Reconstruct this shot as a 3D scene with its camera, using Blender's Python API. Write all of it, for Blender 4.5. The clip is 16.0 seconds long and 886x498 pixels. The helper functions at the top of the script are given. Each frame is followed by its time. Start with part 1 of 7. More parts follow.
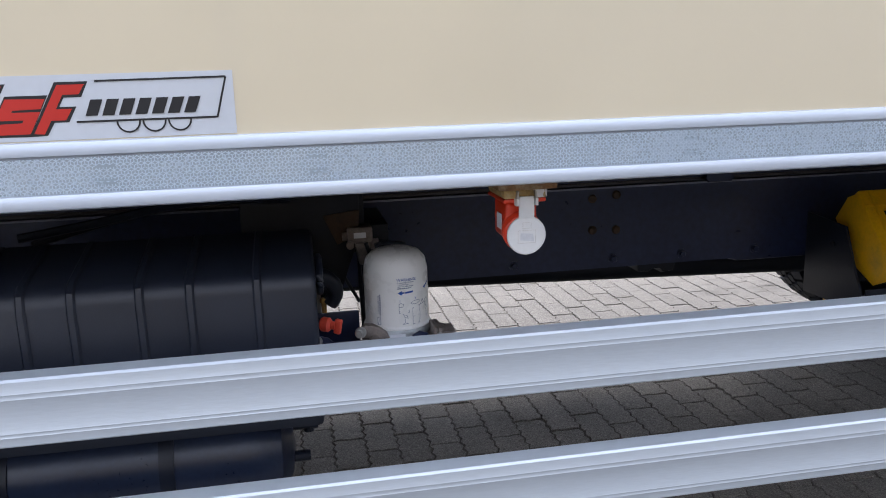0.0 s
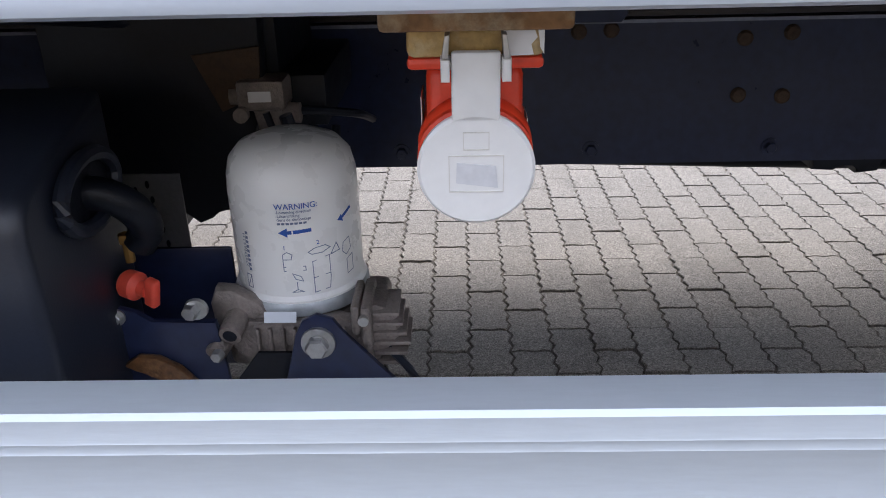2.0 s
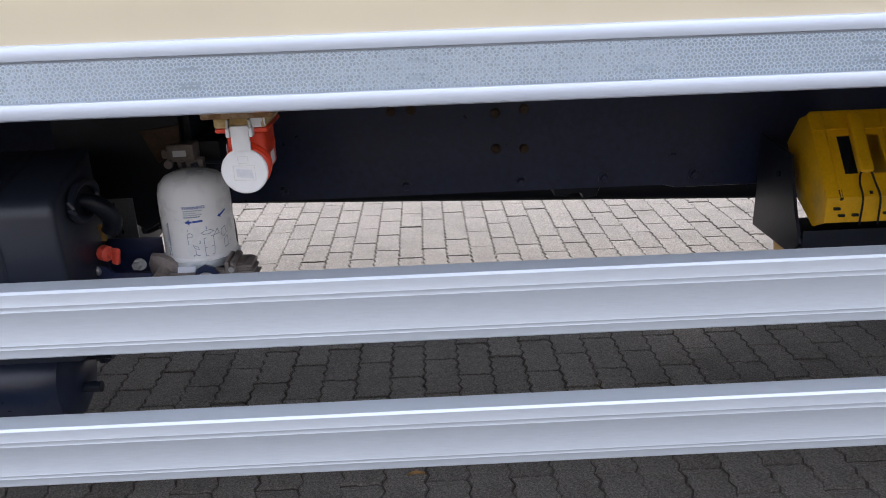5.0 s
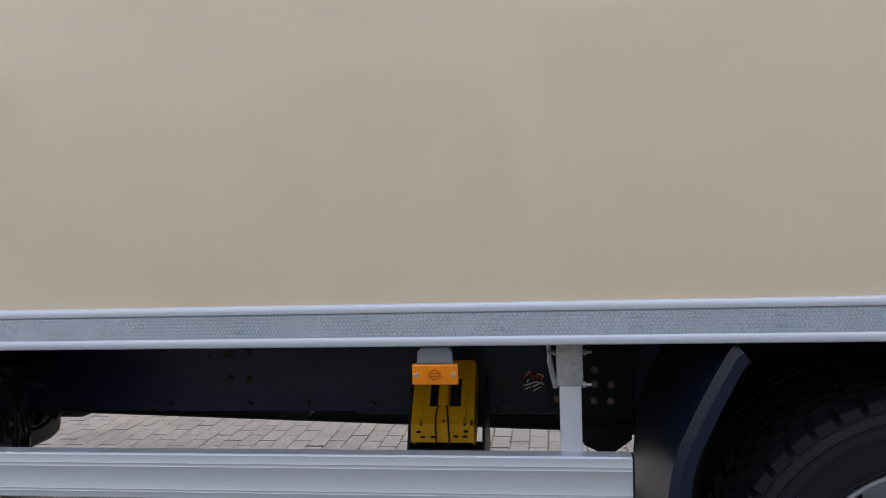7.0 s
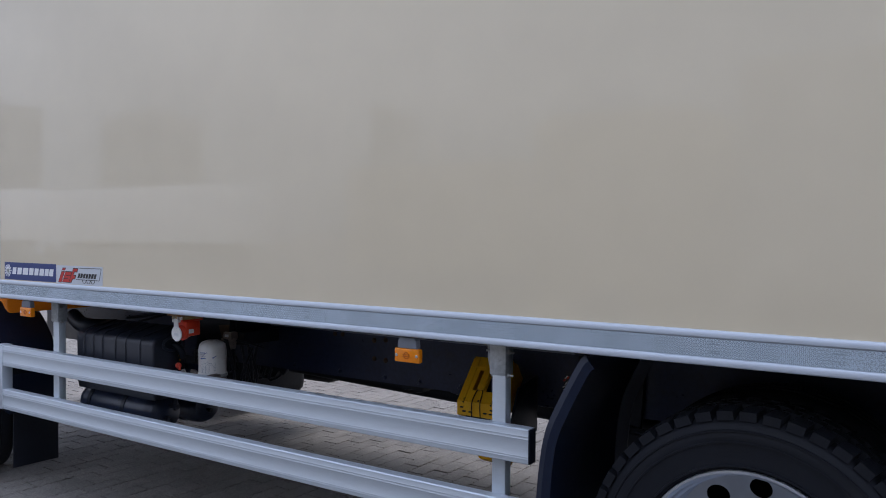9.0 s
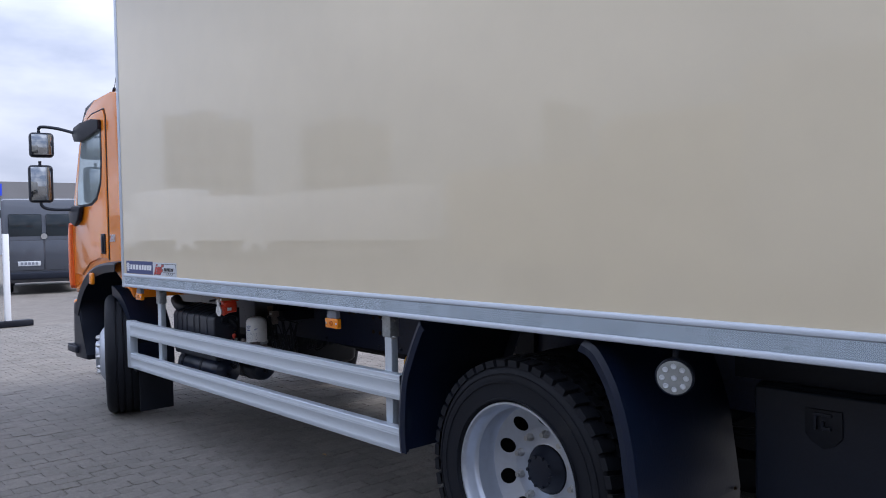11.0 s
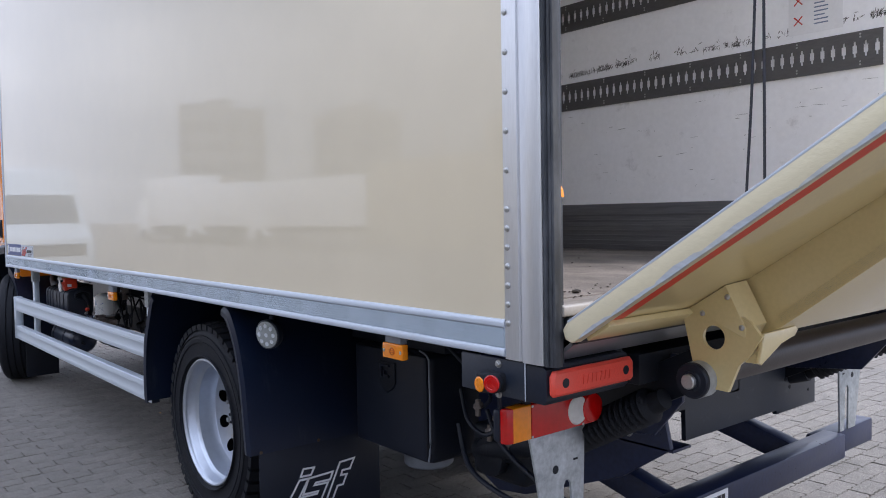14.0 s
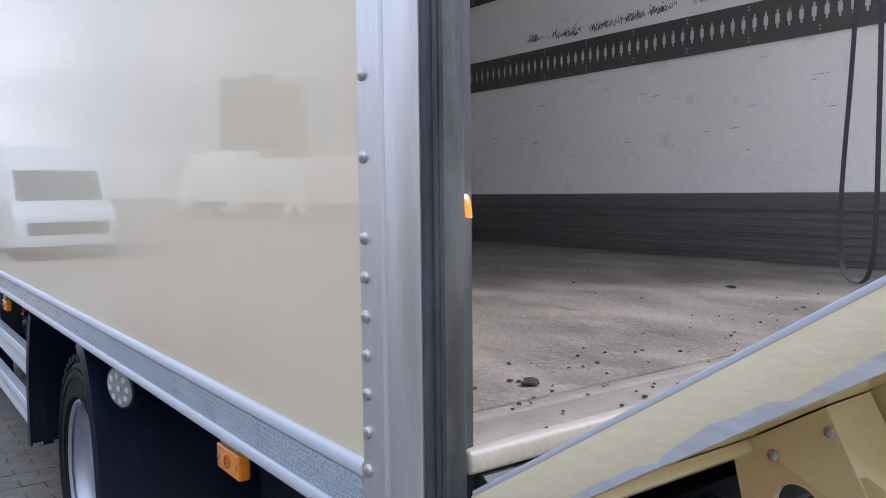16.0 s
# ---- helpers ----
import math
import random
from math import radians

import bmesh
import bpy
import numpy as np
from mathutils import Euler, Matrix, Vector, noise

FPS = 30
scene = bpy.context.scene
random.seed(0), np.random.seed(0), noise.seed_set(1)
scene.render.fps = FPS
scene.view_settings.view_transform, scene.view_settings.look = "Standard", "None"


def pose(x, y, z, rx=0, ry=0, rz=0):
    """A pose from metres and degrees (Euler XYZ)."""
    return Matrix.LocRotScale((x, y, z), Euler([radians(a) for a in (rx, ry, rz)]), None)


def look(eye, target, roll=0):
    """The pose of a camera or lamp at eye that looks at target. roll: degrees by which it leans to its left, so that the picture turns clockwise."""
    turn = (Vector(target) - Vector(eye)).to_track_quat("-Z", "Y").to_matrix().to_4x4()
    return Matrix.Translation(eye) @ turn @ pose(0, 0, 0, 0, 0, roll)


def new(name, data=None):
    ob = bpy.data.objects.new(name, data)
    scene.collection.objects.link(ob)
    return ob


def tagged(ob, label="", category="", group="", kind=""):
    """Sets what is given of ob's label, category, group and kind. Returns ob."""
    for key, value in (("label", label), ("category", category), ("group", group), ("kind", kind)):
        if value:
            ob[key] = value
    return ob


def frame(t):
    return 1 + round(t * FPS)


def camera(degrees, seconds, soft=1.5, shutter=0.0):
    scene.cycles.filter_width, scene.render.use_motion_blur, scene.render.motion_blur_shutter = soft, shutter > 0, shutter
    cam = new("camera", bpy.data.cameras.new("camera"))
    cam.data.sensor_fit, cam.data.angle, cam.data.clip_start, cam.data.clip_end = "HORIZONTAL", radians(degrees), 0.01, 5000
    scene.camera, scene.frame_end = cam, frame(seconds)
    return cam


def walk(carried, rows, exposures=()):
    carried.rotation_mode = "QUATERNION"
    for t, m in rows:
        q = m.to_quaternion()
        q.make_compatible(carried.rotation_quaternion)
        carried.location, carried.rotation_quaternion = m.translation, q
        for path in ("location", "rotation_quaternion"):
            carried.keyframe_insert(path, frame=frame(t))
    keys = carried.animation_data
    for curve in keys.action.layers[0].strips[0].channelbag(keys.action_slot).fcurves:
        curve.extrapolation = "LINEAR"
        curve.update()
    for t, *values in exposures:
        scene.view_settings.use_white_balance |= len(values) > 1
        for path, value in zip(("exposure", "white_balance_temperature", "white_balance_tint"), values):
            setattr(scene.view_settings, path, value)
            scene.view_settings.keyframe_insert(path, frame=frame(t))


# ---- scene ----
cam = camera(58.5, 16.0, soft=1.0)
PATH = [
    (0, (0.340, -0.099, 1.283), (0.683, 1.825, 0.855), -1.8),
    (0.5, (0.480, 0.127, 1.267), (0.812, 2.024, 0.729), -1.7),
    (1, (0.563, 0.415, 1.251), (0.865, 2.240, 0.489), -1.7),
    (1.5, (0.662, 0.644, 1.180), (0.718, 2.463, 0.351), -1.2),
    (2, (0.710, 0.761, 1.162), (0.664, 2.579, 0.312), -1.4),
    (2.5, (0.715, 0.826, 1.148), (0.654, 2.682, 0.383), -1.2),
    (3, (0.719, 0.828, 1.129), (0.645, 2.698, 0.425), -1.0),
    (3.2, (0.717, 0.818, 1.128), (0.638, 2.690, 0.430), -1.1),
    (5.3, (1.150, -0.071, 1.303), (1.240, 1.920, 0.580), -2.3),
    (5.5, (1.291, -0.129, 1.291), (1.434, 1.860, 0.573), -2.1),
    (6, (1.610, -0.324, 1.363), (1.855, 1.688, 0.741), -1.9),
    (6.5, (1.958, -0.581, 1.397), (2.034, 1.518, 1.113), -2.3),
    (7, (2.332, -0.661, 1.427), (2.055, 1.437, 1.315), -1.9),
    (7.5, (2.732, -0.847, 1.434), (2.070, 1.167, 1.395), -0.9),
    (8, (3.056, -0.982, 1.484), (2.039, 0.877, 1.416), -0.3),
    (8.5, (3.370, -0.997, 1.513), (2.255, 0.805, 1.448), -0.2),
    (9, (3.738, -1.105, 1.471), (2.552, 0.653, 1.430), 0.3),
    (9.5, (4.105, -1.139, 1.443), (2.737, 0.480, 1.408), 0.7),
    (9.7, (4.278, -1.128, 1.449), (2.816, 0.407, 1.423), 0.9),
    (11.8, (5.930, -1.010, 1.520), (4.338, 0.388, 1.458), -1.2),
    (12, (6.050, -0.993, 1.522), (4.456, 0.403, 1.459), -1.1),
    (12.5, (6.381, -0.861, 1.498), (4.775, 0.522, 1.432), -1.2),
    (13, (6.686, -0.722, 1.490), (5.073, 0.652, 1.426), -1.1),
    (13.5, (6.921, -0.557, 1.499), (5.300, 0.809, 1.427), -1.1),
    (14, (6.937, -0.312, 1.484), (5.304, 1.039, 1.393), -1),
    (14.5, (6.849, -0.046, 1.488), (5.186, 1.264, 1.370), -0.8),
    (15, (6.734, 0.232, 1.499), (5.025, 1.480, 1.366), -0.8),
    (15.5, (6.551, 0.444, 1.520), (4.823, 1.665, 1.377), -0.8),
    (16, (6.315, 0.621, 1.553), (4.611, 1.872, 1.400), -0.6),
]
walk(cam, [(t, look(eye, target, roll)) for t, eye, target, roll in PATH],
     [(0, 1.07, 6280, 14.5), (1, 1.04, 6230, 14.5), (1.5, 1.14, 6320, 14.5), (2, 1.37, 6320, 15), (3.2, 1.78, 6350, 15), (5.5, 1.12, 6480, 16), (6, 1.15, 6500, 16), (6.5, .90, 6500, 16), (7, .44, 6480, 16), (8, .24, 6110, 16), (8.6, .16, 5940, 16), (9, .24, 5820, 16), (9.7, .32, 5800, 16), (12, .38, 5900, 16), (14, .60, 5960, 16), (16, .68, 5960, 16)])

# ---- world and light ----
world = bpy.data.worlds.new("overcast_sky")
scene.world = world
world.use_nodes = True
wn, wl = world.node_tree.nodes, world.node_tree.links
wn.clear()
w_out = wn.new("ShaderNodeOutputWorld")
w_sky = wn.new("ShaderNodeTexSky")
w_sky.sky_type = "NISHITA"
w_sky.sun_disc = False
w_sky.sun_elevation = radians(48)
w_sky.sun_rotation = radians(37)
w_blue = wn.new("ShaderNodeBackground")
w_blue.inputs["Strength"].default_value = 0.10
w_cloud = wn.new("ShaderNodeBackground")
w_cloud.inputs["Strength"].default_value = 0.78
w_mix = wn.new("ShaderNodeMixShader")
w_tc = wn.new("ShaderNodeTexCoord")
w_map = wn.new("ShaderNodeMapping")
w_map.inputs["Scale"].default_value = (1.0, 1.0, 2.6)
w_noise = wn.new("ShaderNodeTexNoise")
w_noise.inputs["Scale"].default_value = 2.6
w_noise.inputs["Detail"].default_value = 6
w_ramp = wn.new("ShaderNodeValToRGB")
w_ramp.color_ramp.elements[0].position, w_ramp.color_ramp.elements[1].position = 0.37, 0.64
w_ramp.color_ramp.elements[0].color = (0.37, 0.42, 0.52, 1)
w_ramp.color_ramp.elements[1].color = (0.90, 0.92, 0.96, 1)
w_fac = wn.new("ShaderNodeMapRange")
w_fac.inputs["From Min"].default_value, w_fac.inputs["From Max"].default_value = 0.2, 0.5
w_fac.inputs["To Min"].default_value, w_fac.inputs["To Max"].default_value = 0.70, 1.0
wl.new(w_tc.outputs["Generated"], w_map.inputs["Vector"])
wl.new(w_map.outputs["Vector"], w_noise.inputs["Vector"])
wl.new(w_noise.outputs["Fac"], w_ramp.inputs["Fac"])
wl.new(w_noise.outputs["Fac"], w_fac.inputs["Value"])
# a bright broken overcast, somewhat lighter overhead
w_sep = wn.new("ShaderNodeSeparateXYZ")
w_grad = wn.new("ShaderNodeMapRange")
w_grad.inputs["To Min"].default_value, w_grad.inputs["To Max"].default_value = 0.73, 2.02
wl.new(w_tc.outputs["Generated"], w_sep.inputs["Vector"])
wl.new(w_sep.outputs["Z"], w_grad.inputs["Value"])
w_tint = wn.new("ShaderNodeMix")
w_tint.data_type, w_tint.blend_type = "RGBA", "MULTIPLY"
w_tint.inputs["B"].default_value = (0.94, 0.985, 1.05, 1)
wl.new(w_sep.outputs["Z"], w_tint.inputs["Factor"])
wl.new(w_ramp.outputs["Color"], w_tint.inputs["A"])
wl.new(w_tint.outputs["Result"], w_cloud.inputs["Color"])
wl.new(w_grad.outputs["Result"], w_cloud.inputs["Strength"])
wl.new(w_sky.outputs["Color"], w_blue.inputs["Color"])
wl.new(w_fac.outputs["Result"], w_mix.inputs["Fac"])
wl.new(w_blue.outputs["Background"], w_mix.inputs[1])
wl.new(w_cloud.outputs["Background"], w_mix.inputs[2])
wl.new(w_mix.outputs["Shader"], w_out.inputs["Surface"])

sun = new("sun", bpy.data.lights.new("sun", "SUN"))
sun.data.energy = 2.6
sun.data.angle = radians(22)
sun.data.color = (1.0, 0.95, 0.88)
sun.matrix_world = look((6.0, 8.0, 9.5), (0, 0, 0))


# ---- materials ----
def mat(name, col, rough=0.5, metal=0.0, var=0.12, scale=3.0, fine=90.0, bump=0.03, dirt=None, dirt_amt=0.0,
        dirt_scale=5.0, stretch=(1, 1, 1), coat=0.0, rand=0.0, island=0.0, rough_var=0.12, bump_dist=0.002, spec=0.5):
    m = bpy.data.materials.new(name)
    m.use_nodes = True
    n, l = m.node_tree.nodes, m.node_tree.links
    b = n["Principled BSDF"]
    tc = n.new("ShaderNodeTexCoord")
    mp = n.new("ShaderNodeMapping")
    mp.inputs["Scale"].default_value = stretch
    l.new(tc.outputs["Object"], mp.inputs["Vector"])
    big = n.new("ShaderNodeTexNoise")
    big.inputs["Scale"].default_value, big.inputs["Detail"].default_value = scale, 5
    small = n.new("ShaderNodeTexNoise")
    small.inputs["Scale"].default_value, small.inputs["Detail"].default_value = fine, 4
    l.new(mp.outputs["Vector"], big.inputs["Vector"])
    l.new(mp.outputs["Vector"], small.inputs["Vector"])
    add = n.new("ShaderNodeMath")
    add.operation = "ADD"
    l.new(big.outputs["Fac"], add.inputs[0])
    l.new(small.outputs["Fac"], add.inputs[1])
    last = add.outputs[0]
    if rand or island:
        src = n.new("ShaderNodeObjectInfo").outputs["Random"] if rand else n.new("ShaderNodeNewGeometry").outputs["Random Per Island"]
        k = n.new("ShaderNodeMath")
        k.operation = "MULTIPLY_ADD"
        k.inputs[1].default_value = 2 * (rand or island)
        k.inputs[2].default_value = -(rand or island)
        l.new(src, k.inputs[0])
        a2 = n.new("ShaderNodeMath")
        a2.operation = "ADD"
        l.new(last, a2.inputs[0])
        l.new(k.outputs[0], a2.inputs[1])
        last = a2.outputs[0]
    rg = n.new("ShaderNodeMapRange")
    rg.inputs["From Min"].default_value, rg.inputs["From Max"].default_value = 0.6, 1.4
    rg.inputs["To Min"].default_value, rg.inputs["To Max"].default_value = 1 - var, 1 + var
    rg.clamp = False
    l.new(last, rg.inputs["Value"])
    mul = n.new("ShaderNodeVectorMath")
    mul.operation = "SCALE"
    mul.inputs[0].default_value = col
    l.new(rg.outputs["Result"], mul.inputs["Scale"])
    colour = mul.outputs["Vector"]
    if dirt:
        dn = n.new("ShaderNodeTexNoise")
        dn.inputs["Scale"].default_value, dn.inputs["Detail"].default_value, dn.inputs["Roughness"].default_value = dirt_scale, 8, 0.65
        l.new(mp.outputs["Vector"], dn.inputs["Vector"])
        dr = n.new("ShaderNodeMapRange")
        dr.inputs["From Min"].default_value, dr.inputs["From Max"].default_value = 0.62 - 0.25 * dirt_amt, 0.72
        dr.inputs["To Max"].default_value = min(1.0, 0.35 + dirt_amt)
        l.new(dn.outputs["Fac"], dr.inputs["Value"])
        mx = n.new("ShaderNodeMix")
        mx.data_type = "RGBA"
        mx.inputs["B"].default_value = (*dirt, 1)
        l.new(dr.outputs["Result"], mx.inputs["Factor"])
        l.new(colour, mx.inputs["A"])
        colour = mx.outputs["Result"]
    l.new(colour, b.inputs["Base Color"])
    b.inputs["Metallic"].default_value = metal
    b.inputs["Specular IOR Level"].default_value = spec
    rr = n.new("ShaderNodeMapRange")
    rr.inputs["From Min"].default_value, rr.inputs["From Max"].default_value = 0.6, 1.4
    rr.inputs["To Min"].default_value, rr.inputs["To Max"].default_value = max(0.02, rough - rough_var * rough), min(1, rough + rough_var * rough)
    l.new(add.outputs[0], rr.inputs["Value"])
    l.new(rr.outputs["Result"], b.inputs["Roughness"])
    b.inputs["Coat Weight"].default_value = coat
    b.inputs["Coat Roughness"].default_value = 0.03
    if bump:
        bp = n.new("ShaderNodeBump")
        bp.inputs["Strength"].default_value, bp.inputs["Distance"].default_value = min(1, bump * 10), bump_dist
        l.new(small.outputs["Fac"], bp.inputs["Height"])
        l.new(bp.outputs["Normal"], b.inputs["Normal"])
    return m


def lens_mat(name, col):
    """Moulded lamp plastic with a fine prism grid."""
    m = mat(name, col, rough=0.12, var=0.16, scale=9, fine=60, bump=0)
    n, l = m.node_tree.nodes, m.node_tree.links
    b = n["Principled BSDF"]
    tc = n.new("ShaderNodeTexCoord")
    ck = n.new("ShaderNodeTexVoronoi")
    ck.inputs["Scale"].default_value = 260
    ck.inputs["Randomness"].default_value = 0.0
    l.new(tc.outputs["Object"], ck.inputs["Vector"])
    bp = n.new("ShaderNodeBump")
    bp.inputs["Strength"].default_value, bp.inputs["Distance"].default_value = 0.5, 0.001
    l.new(ck.outputs["Distance"], bp.inputs["Height"])
    l.new(bp.outputs["Normal"], b.inputs["Normal"])
    b.inputs["Transmission Weight"].default_value = 0.10
    b.inputs["Specular IOR Level"].default_value = 0.2
    b.inputs["Coat Weight"].default_value = 0.7
    return m


M = {}
M["gelcoat"] = mat("cream_gelcoat", (0.65, 0.57, 0.415), 0.30, var=0.03, scale=0.7, fine=6, bump=0, coat=0.84, rough_var=0.05, spec=0.18)
M["alu"] = mat("anodised_aluminium", (0.58, 0.635, 0.69), 0.46, 0.4, var=0.05, scale=2.0, fine=220, bump=0.01, stretch=(0.15, 1, 1))
M["alu_bright"] = mat("bright_aluminium", (0.66, 0.675, 0.70), 0.33, 0.8, var=0.07, scale=4.0, fine=200, bump=0.012, stretch=(1, 1, 0.12))
M["alu_lip"] = mat("painted_profile_lip", (0.53, 0.58, 0.65), 0.34, 0.2, var=0.03, scale=2.0, fine=150, bump=0.005, stretch=(0.2, 1, 1))
M["chassis"] = mat("chassis_paint", (0.015, 0.0215, 0.056), 0.30, var=0.35, scale=4, fine=60, bump=0.015, dirt=(0.030, 0.026, 0.026), dirt_amt=0.10, spec=0.45)
M["black"] = mat("black_plastic", (0.0085, 0.012, 0.0225), 0.42, var=0.2, scale=5, fine=160, bump=0.015, dirt=(0.022, 0.023, 0.027), dirt_amt=0.1, spec=0.35)
M["cover"] = mat("black_ribbed_cover", (0.015, 0.019, 0.031), 0.42, var=0.25, scale=6, fine=400, bump=0.008, dirt=(0.04, 0.042, 0.05), dirt_amt=0.08)
M["tank"] = mat("blue_black_tank_paint", (0.015, 0.023, 0.048), 0.30, var=0.25, scale=6, fine=120, bump=0.01, dirt=(0.05, 0.05, 0.055), dirt_amt=0.1)
M["dark"] = mat("underbody_black", (0.0052, 0.0075, 0.0140), 0.5, var=0.35, scale=4, fine=80, bump=0.04, spec=0.32)
M["fender"] = mat("fender_plastic", (0.0045, 0.0095, 0.026), 0.34, var=0.2, scale=3, fine=220, bump=0.02, dirt=(0.035, 0.042, 0.058), dirt_amt=0.16, dirt_scale=14, stretch=(1, 1, 0.16), spec=0.42)
M["rubber"] = mat("tyre_rubber", (0.0065, 0.0080, 0.0125), 0.66, var=0.3, scale=7, fine=160, bump=0.04, dirt=(0.03, 0.029, 0.028), dirt_amt=0.15, spec=0.3)
M["seal"] = mat("door_seal_rubber", (0.030, 0.034, 0.042), 0.48, var=0.3, scale=9, fine=120, bump=0.04, dirt=(0.16, 0.17, 0.19), dirt_amt=0.3, stretch=(1, 1, 0.3))
M["rim"] = mat("silver_wheel_paint", (0.50, 0.54, 0.61), 0.34, 0.7, var=0.06, scale=5, fine=40, bump=0)
M["steel"] = mat("zinc_steel", (0.48, 0.48, 0.47), 0.38, 0.85, var=0.15, scale=20, fine=200, bump=0.03)
M["galv"] = mat("galvanised_steel", (0.46, 0.49, 0.51), 0.48, 0.55, var=0.28, scale=22, fine=70, bump=0.03, dirt=(0.26, 0.28, 0.30), dirt_amt=0.4, dirt_scale=18)
M["rust"] = mat("rusty_steel", (0.20, 0.105, 0.045), 0.85, var=0.5, scale=25, fine=160, bump=0.12, dirt=(0.52, 0.43, 0.28), dirt_amt=0.5, dirt_scale=22)
M["grease"] = mat("greasy_brown_clamp", (0.15, 0.070, 0.028), 0.32, var=0.6, scale=40, fine=160, bump=0.08, dirt=(0.30, 0.19, 0.08), dirt_amt=0.3, dirt_scale=40)
M["cast"] = mat("cast_aluminium", (0.235, 0.200, 0.180), 0.46, 0.25, var=0.25, scale=30, fine=260, bump=0.08, dirt=(0.05, 0.045, 0.04), dirt_amt=0.4, dirt_scale=18)
M["cartridge"] = mat("white_cartridge_paint", (0.88, 0.88, 0.86), 0.28, var=0.008, scale=8, fine=40, bump=0)
M["corner"] = mat("blue_grey_corner_paint", (0.018, 0.024, 0.038), 0.36, var=0.25, scale=6, fine=90, bump=0.01, dirt=(0.10, 0.11, 0.13), dirt_amt=0.08, dirt_scale=12)
M["white"] = mat("white_plastic", (0.70, 0.70, 0.69), 0.4, var=0.04, scale=9, fine=120, bump=0.008, dirt=(0.55, 0.55, 0.55), dirt_amt=0.08)
M["red"] = mat("red_plastic", (0.72, 0.055, 0.018), 0.38, var=0.12, scale=14, fine=160, bump=0.02)
M["redcap"] = mat("red_knob", (0.75, 0.085, 0.05), 0.45, var=0.1, scale=14, fine=160, bump=0.02)
M["bumper_red"] = mat("red_rubber_bumper", (0.66, 0.055, 0.030), 0.5, var=0.12, scale=9, fine=200, bump=0.03, dirt=(0.52, 0.12, 0.09), dirt_amt=0.15)
M["yellow"] = mat("yellow_plastic", (0.82, 0.44, 0.004), 0.38, var=0.12, scale=6, fine=120, bump=0.015, dirt=(0.30, 0.20, 0.02), dirt_amt=0.1)
M["amber"] = lens_mat("amber_lens", (0.90, 0.27, 0.004))
M["redlens"] = lens_mat("red_lens", (0.50, 0.004, 0.003))
M["clearlens"] = lens_mat("clear_lens", (0.68, 0.66, 0.62))
M["rust_dark"] = mat("dark_rust", (0.060, 0.036, 0.022), 0.8, var=0.4, scale=25, fine=160, bump=0.1)
M["amber_dark"] = mat("dark_amber_moulding", (0.45, 0.10, 0.003), 0.2, var=0.1, scale=20, fine=90, bump=0)
M["ledlens"] = mat("pale_led_lens", (0.34, 0.36, 0.36), 0.16, 0.2, var=0.1, scale=20, fine=90, bump=0)
M["grey"] = mat("grey_plastic", (0.20, 0.22, 0.26), 0.5, var=0.1, scale=10, fine=160, bump=0.02)
M["orange"] = mat("orange_cab_paint", (0.78, 0.225, 0.010), 0.25, var=0.03, scale=2, fine=60, bump=0.002, coat=0.7)
M["darkglass"] = mat("tinted_glass", (0.02, 0.028, 0.035), 0.06, var=0.1, scale=2, fine=20, bump=0)
M["mirror"] = mat("mirror_glass", (0.40, 0.42, 0.44), 0.03, 1.0, var=0.01, scale=2, fine=20, bump=0)
M["wall_in"] = mat("white_interior_panel", (0.89, 0.89, 0.905), 0.42, var=0.05, scale=2.5, fine=40, bump=0.01, dirt=(0.40, 0.39, 0.39), dirt_amt=0.06, dirt_scale=6)
M["kick"] = mat("scuffed_kick_plate", (0.135, 0.135, 0.14), 0.5, 0.3, var=0.35, scale=6, fine=60, bump=0.02, dirt=(0.16, 0.155, 0.15), dirt_amt=0.35, stretch=(0.12, 1, 3))
M["scuff"] = mat("grey_scuff", (0.07, 0.066, 0.064), 0.8, var=0.4, scale=30, fine=200, bump=0)
M["rail_in"] = mat("grey_lashing_rail", (0.125, 0.122, 0.122), 0.42, 0.4, var=0.2, scale=5, fine=90, bump=0.02, stretch=(0.3, 1, 1))
M["floor_in"] = mat("dusty_cargo_floor", (0.180, 0.156, 0.136), 0.75, var=0.75, scale=5, fine=230, bump=0.14, dirt=(0.085, 0.072, 0.060), dirt_amt=0.42, dirt_scale=9, stretch=(0.55, 1, 1))
M["sill"] = mat("worn_sill", (0.25, 0.225, 0.20), 0.6, 0.1, var=0.25, scale=8, fine=120, bump=0.03, dirt=(0.15, 0.13, 0.11), dirt_amt=0.35, dirt_scale=9)
M["sill_edge"] = mat("worn_pale_sill_edge", (0.34, 0.315, 0.285), 0.6, 0.0, var=0.12, scale=8, fine=120, bump=0.03, dirt=(0.28, 0.25, 0.22), dirt_amt=0.25, dirt_scale=10)
M["platform"] = mat("cream_platform_paint", (0.66, 0.53, 0.255), 0.34, var=0.06, scale=2.5, fine=90, bump=0.01, coat=0.8, dirt=(0.50, 0.40, 0.20), dirt_amt=0.2, dirt_scale=5)
M["platform_edge"] = mat("scraped_platform_edge", (0.68, 0.61, 0.42), 0.42, 0.1, var=0.04, scale=9, fine=90, bump=0.04, dirt=(0.56, 0.52, 0.40), dirt_amt=0.02, dirt_scale=16, stretch=(0.6, 1, 1))
M["scrape"] = mat("bare_scraped_aluminium", (0.47, 0.50, 0.54), 0.5, 0.3, var=0.2, scale=9, fine=120, bump=0.04, dirt=(0.55, 0.50, 0.33), dirt_amt=0.3, dirt_scale=8, stretch=(0.3, 1, 1))
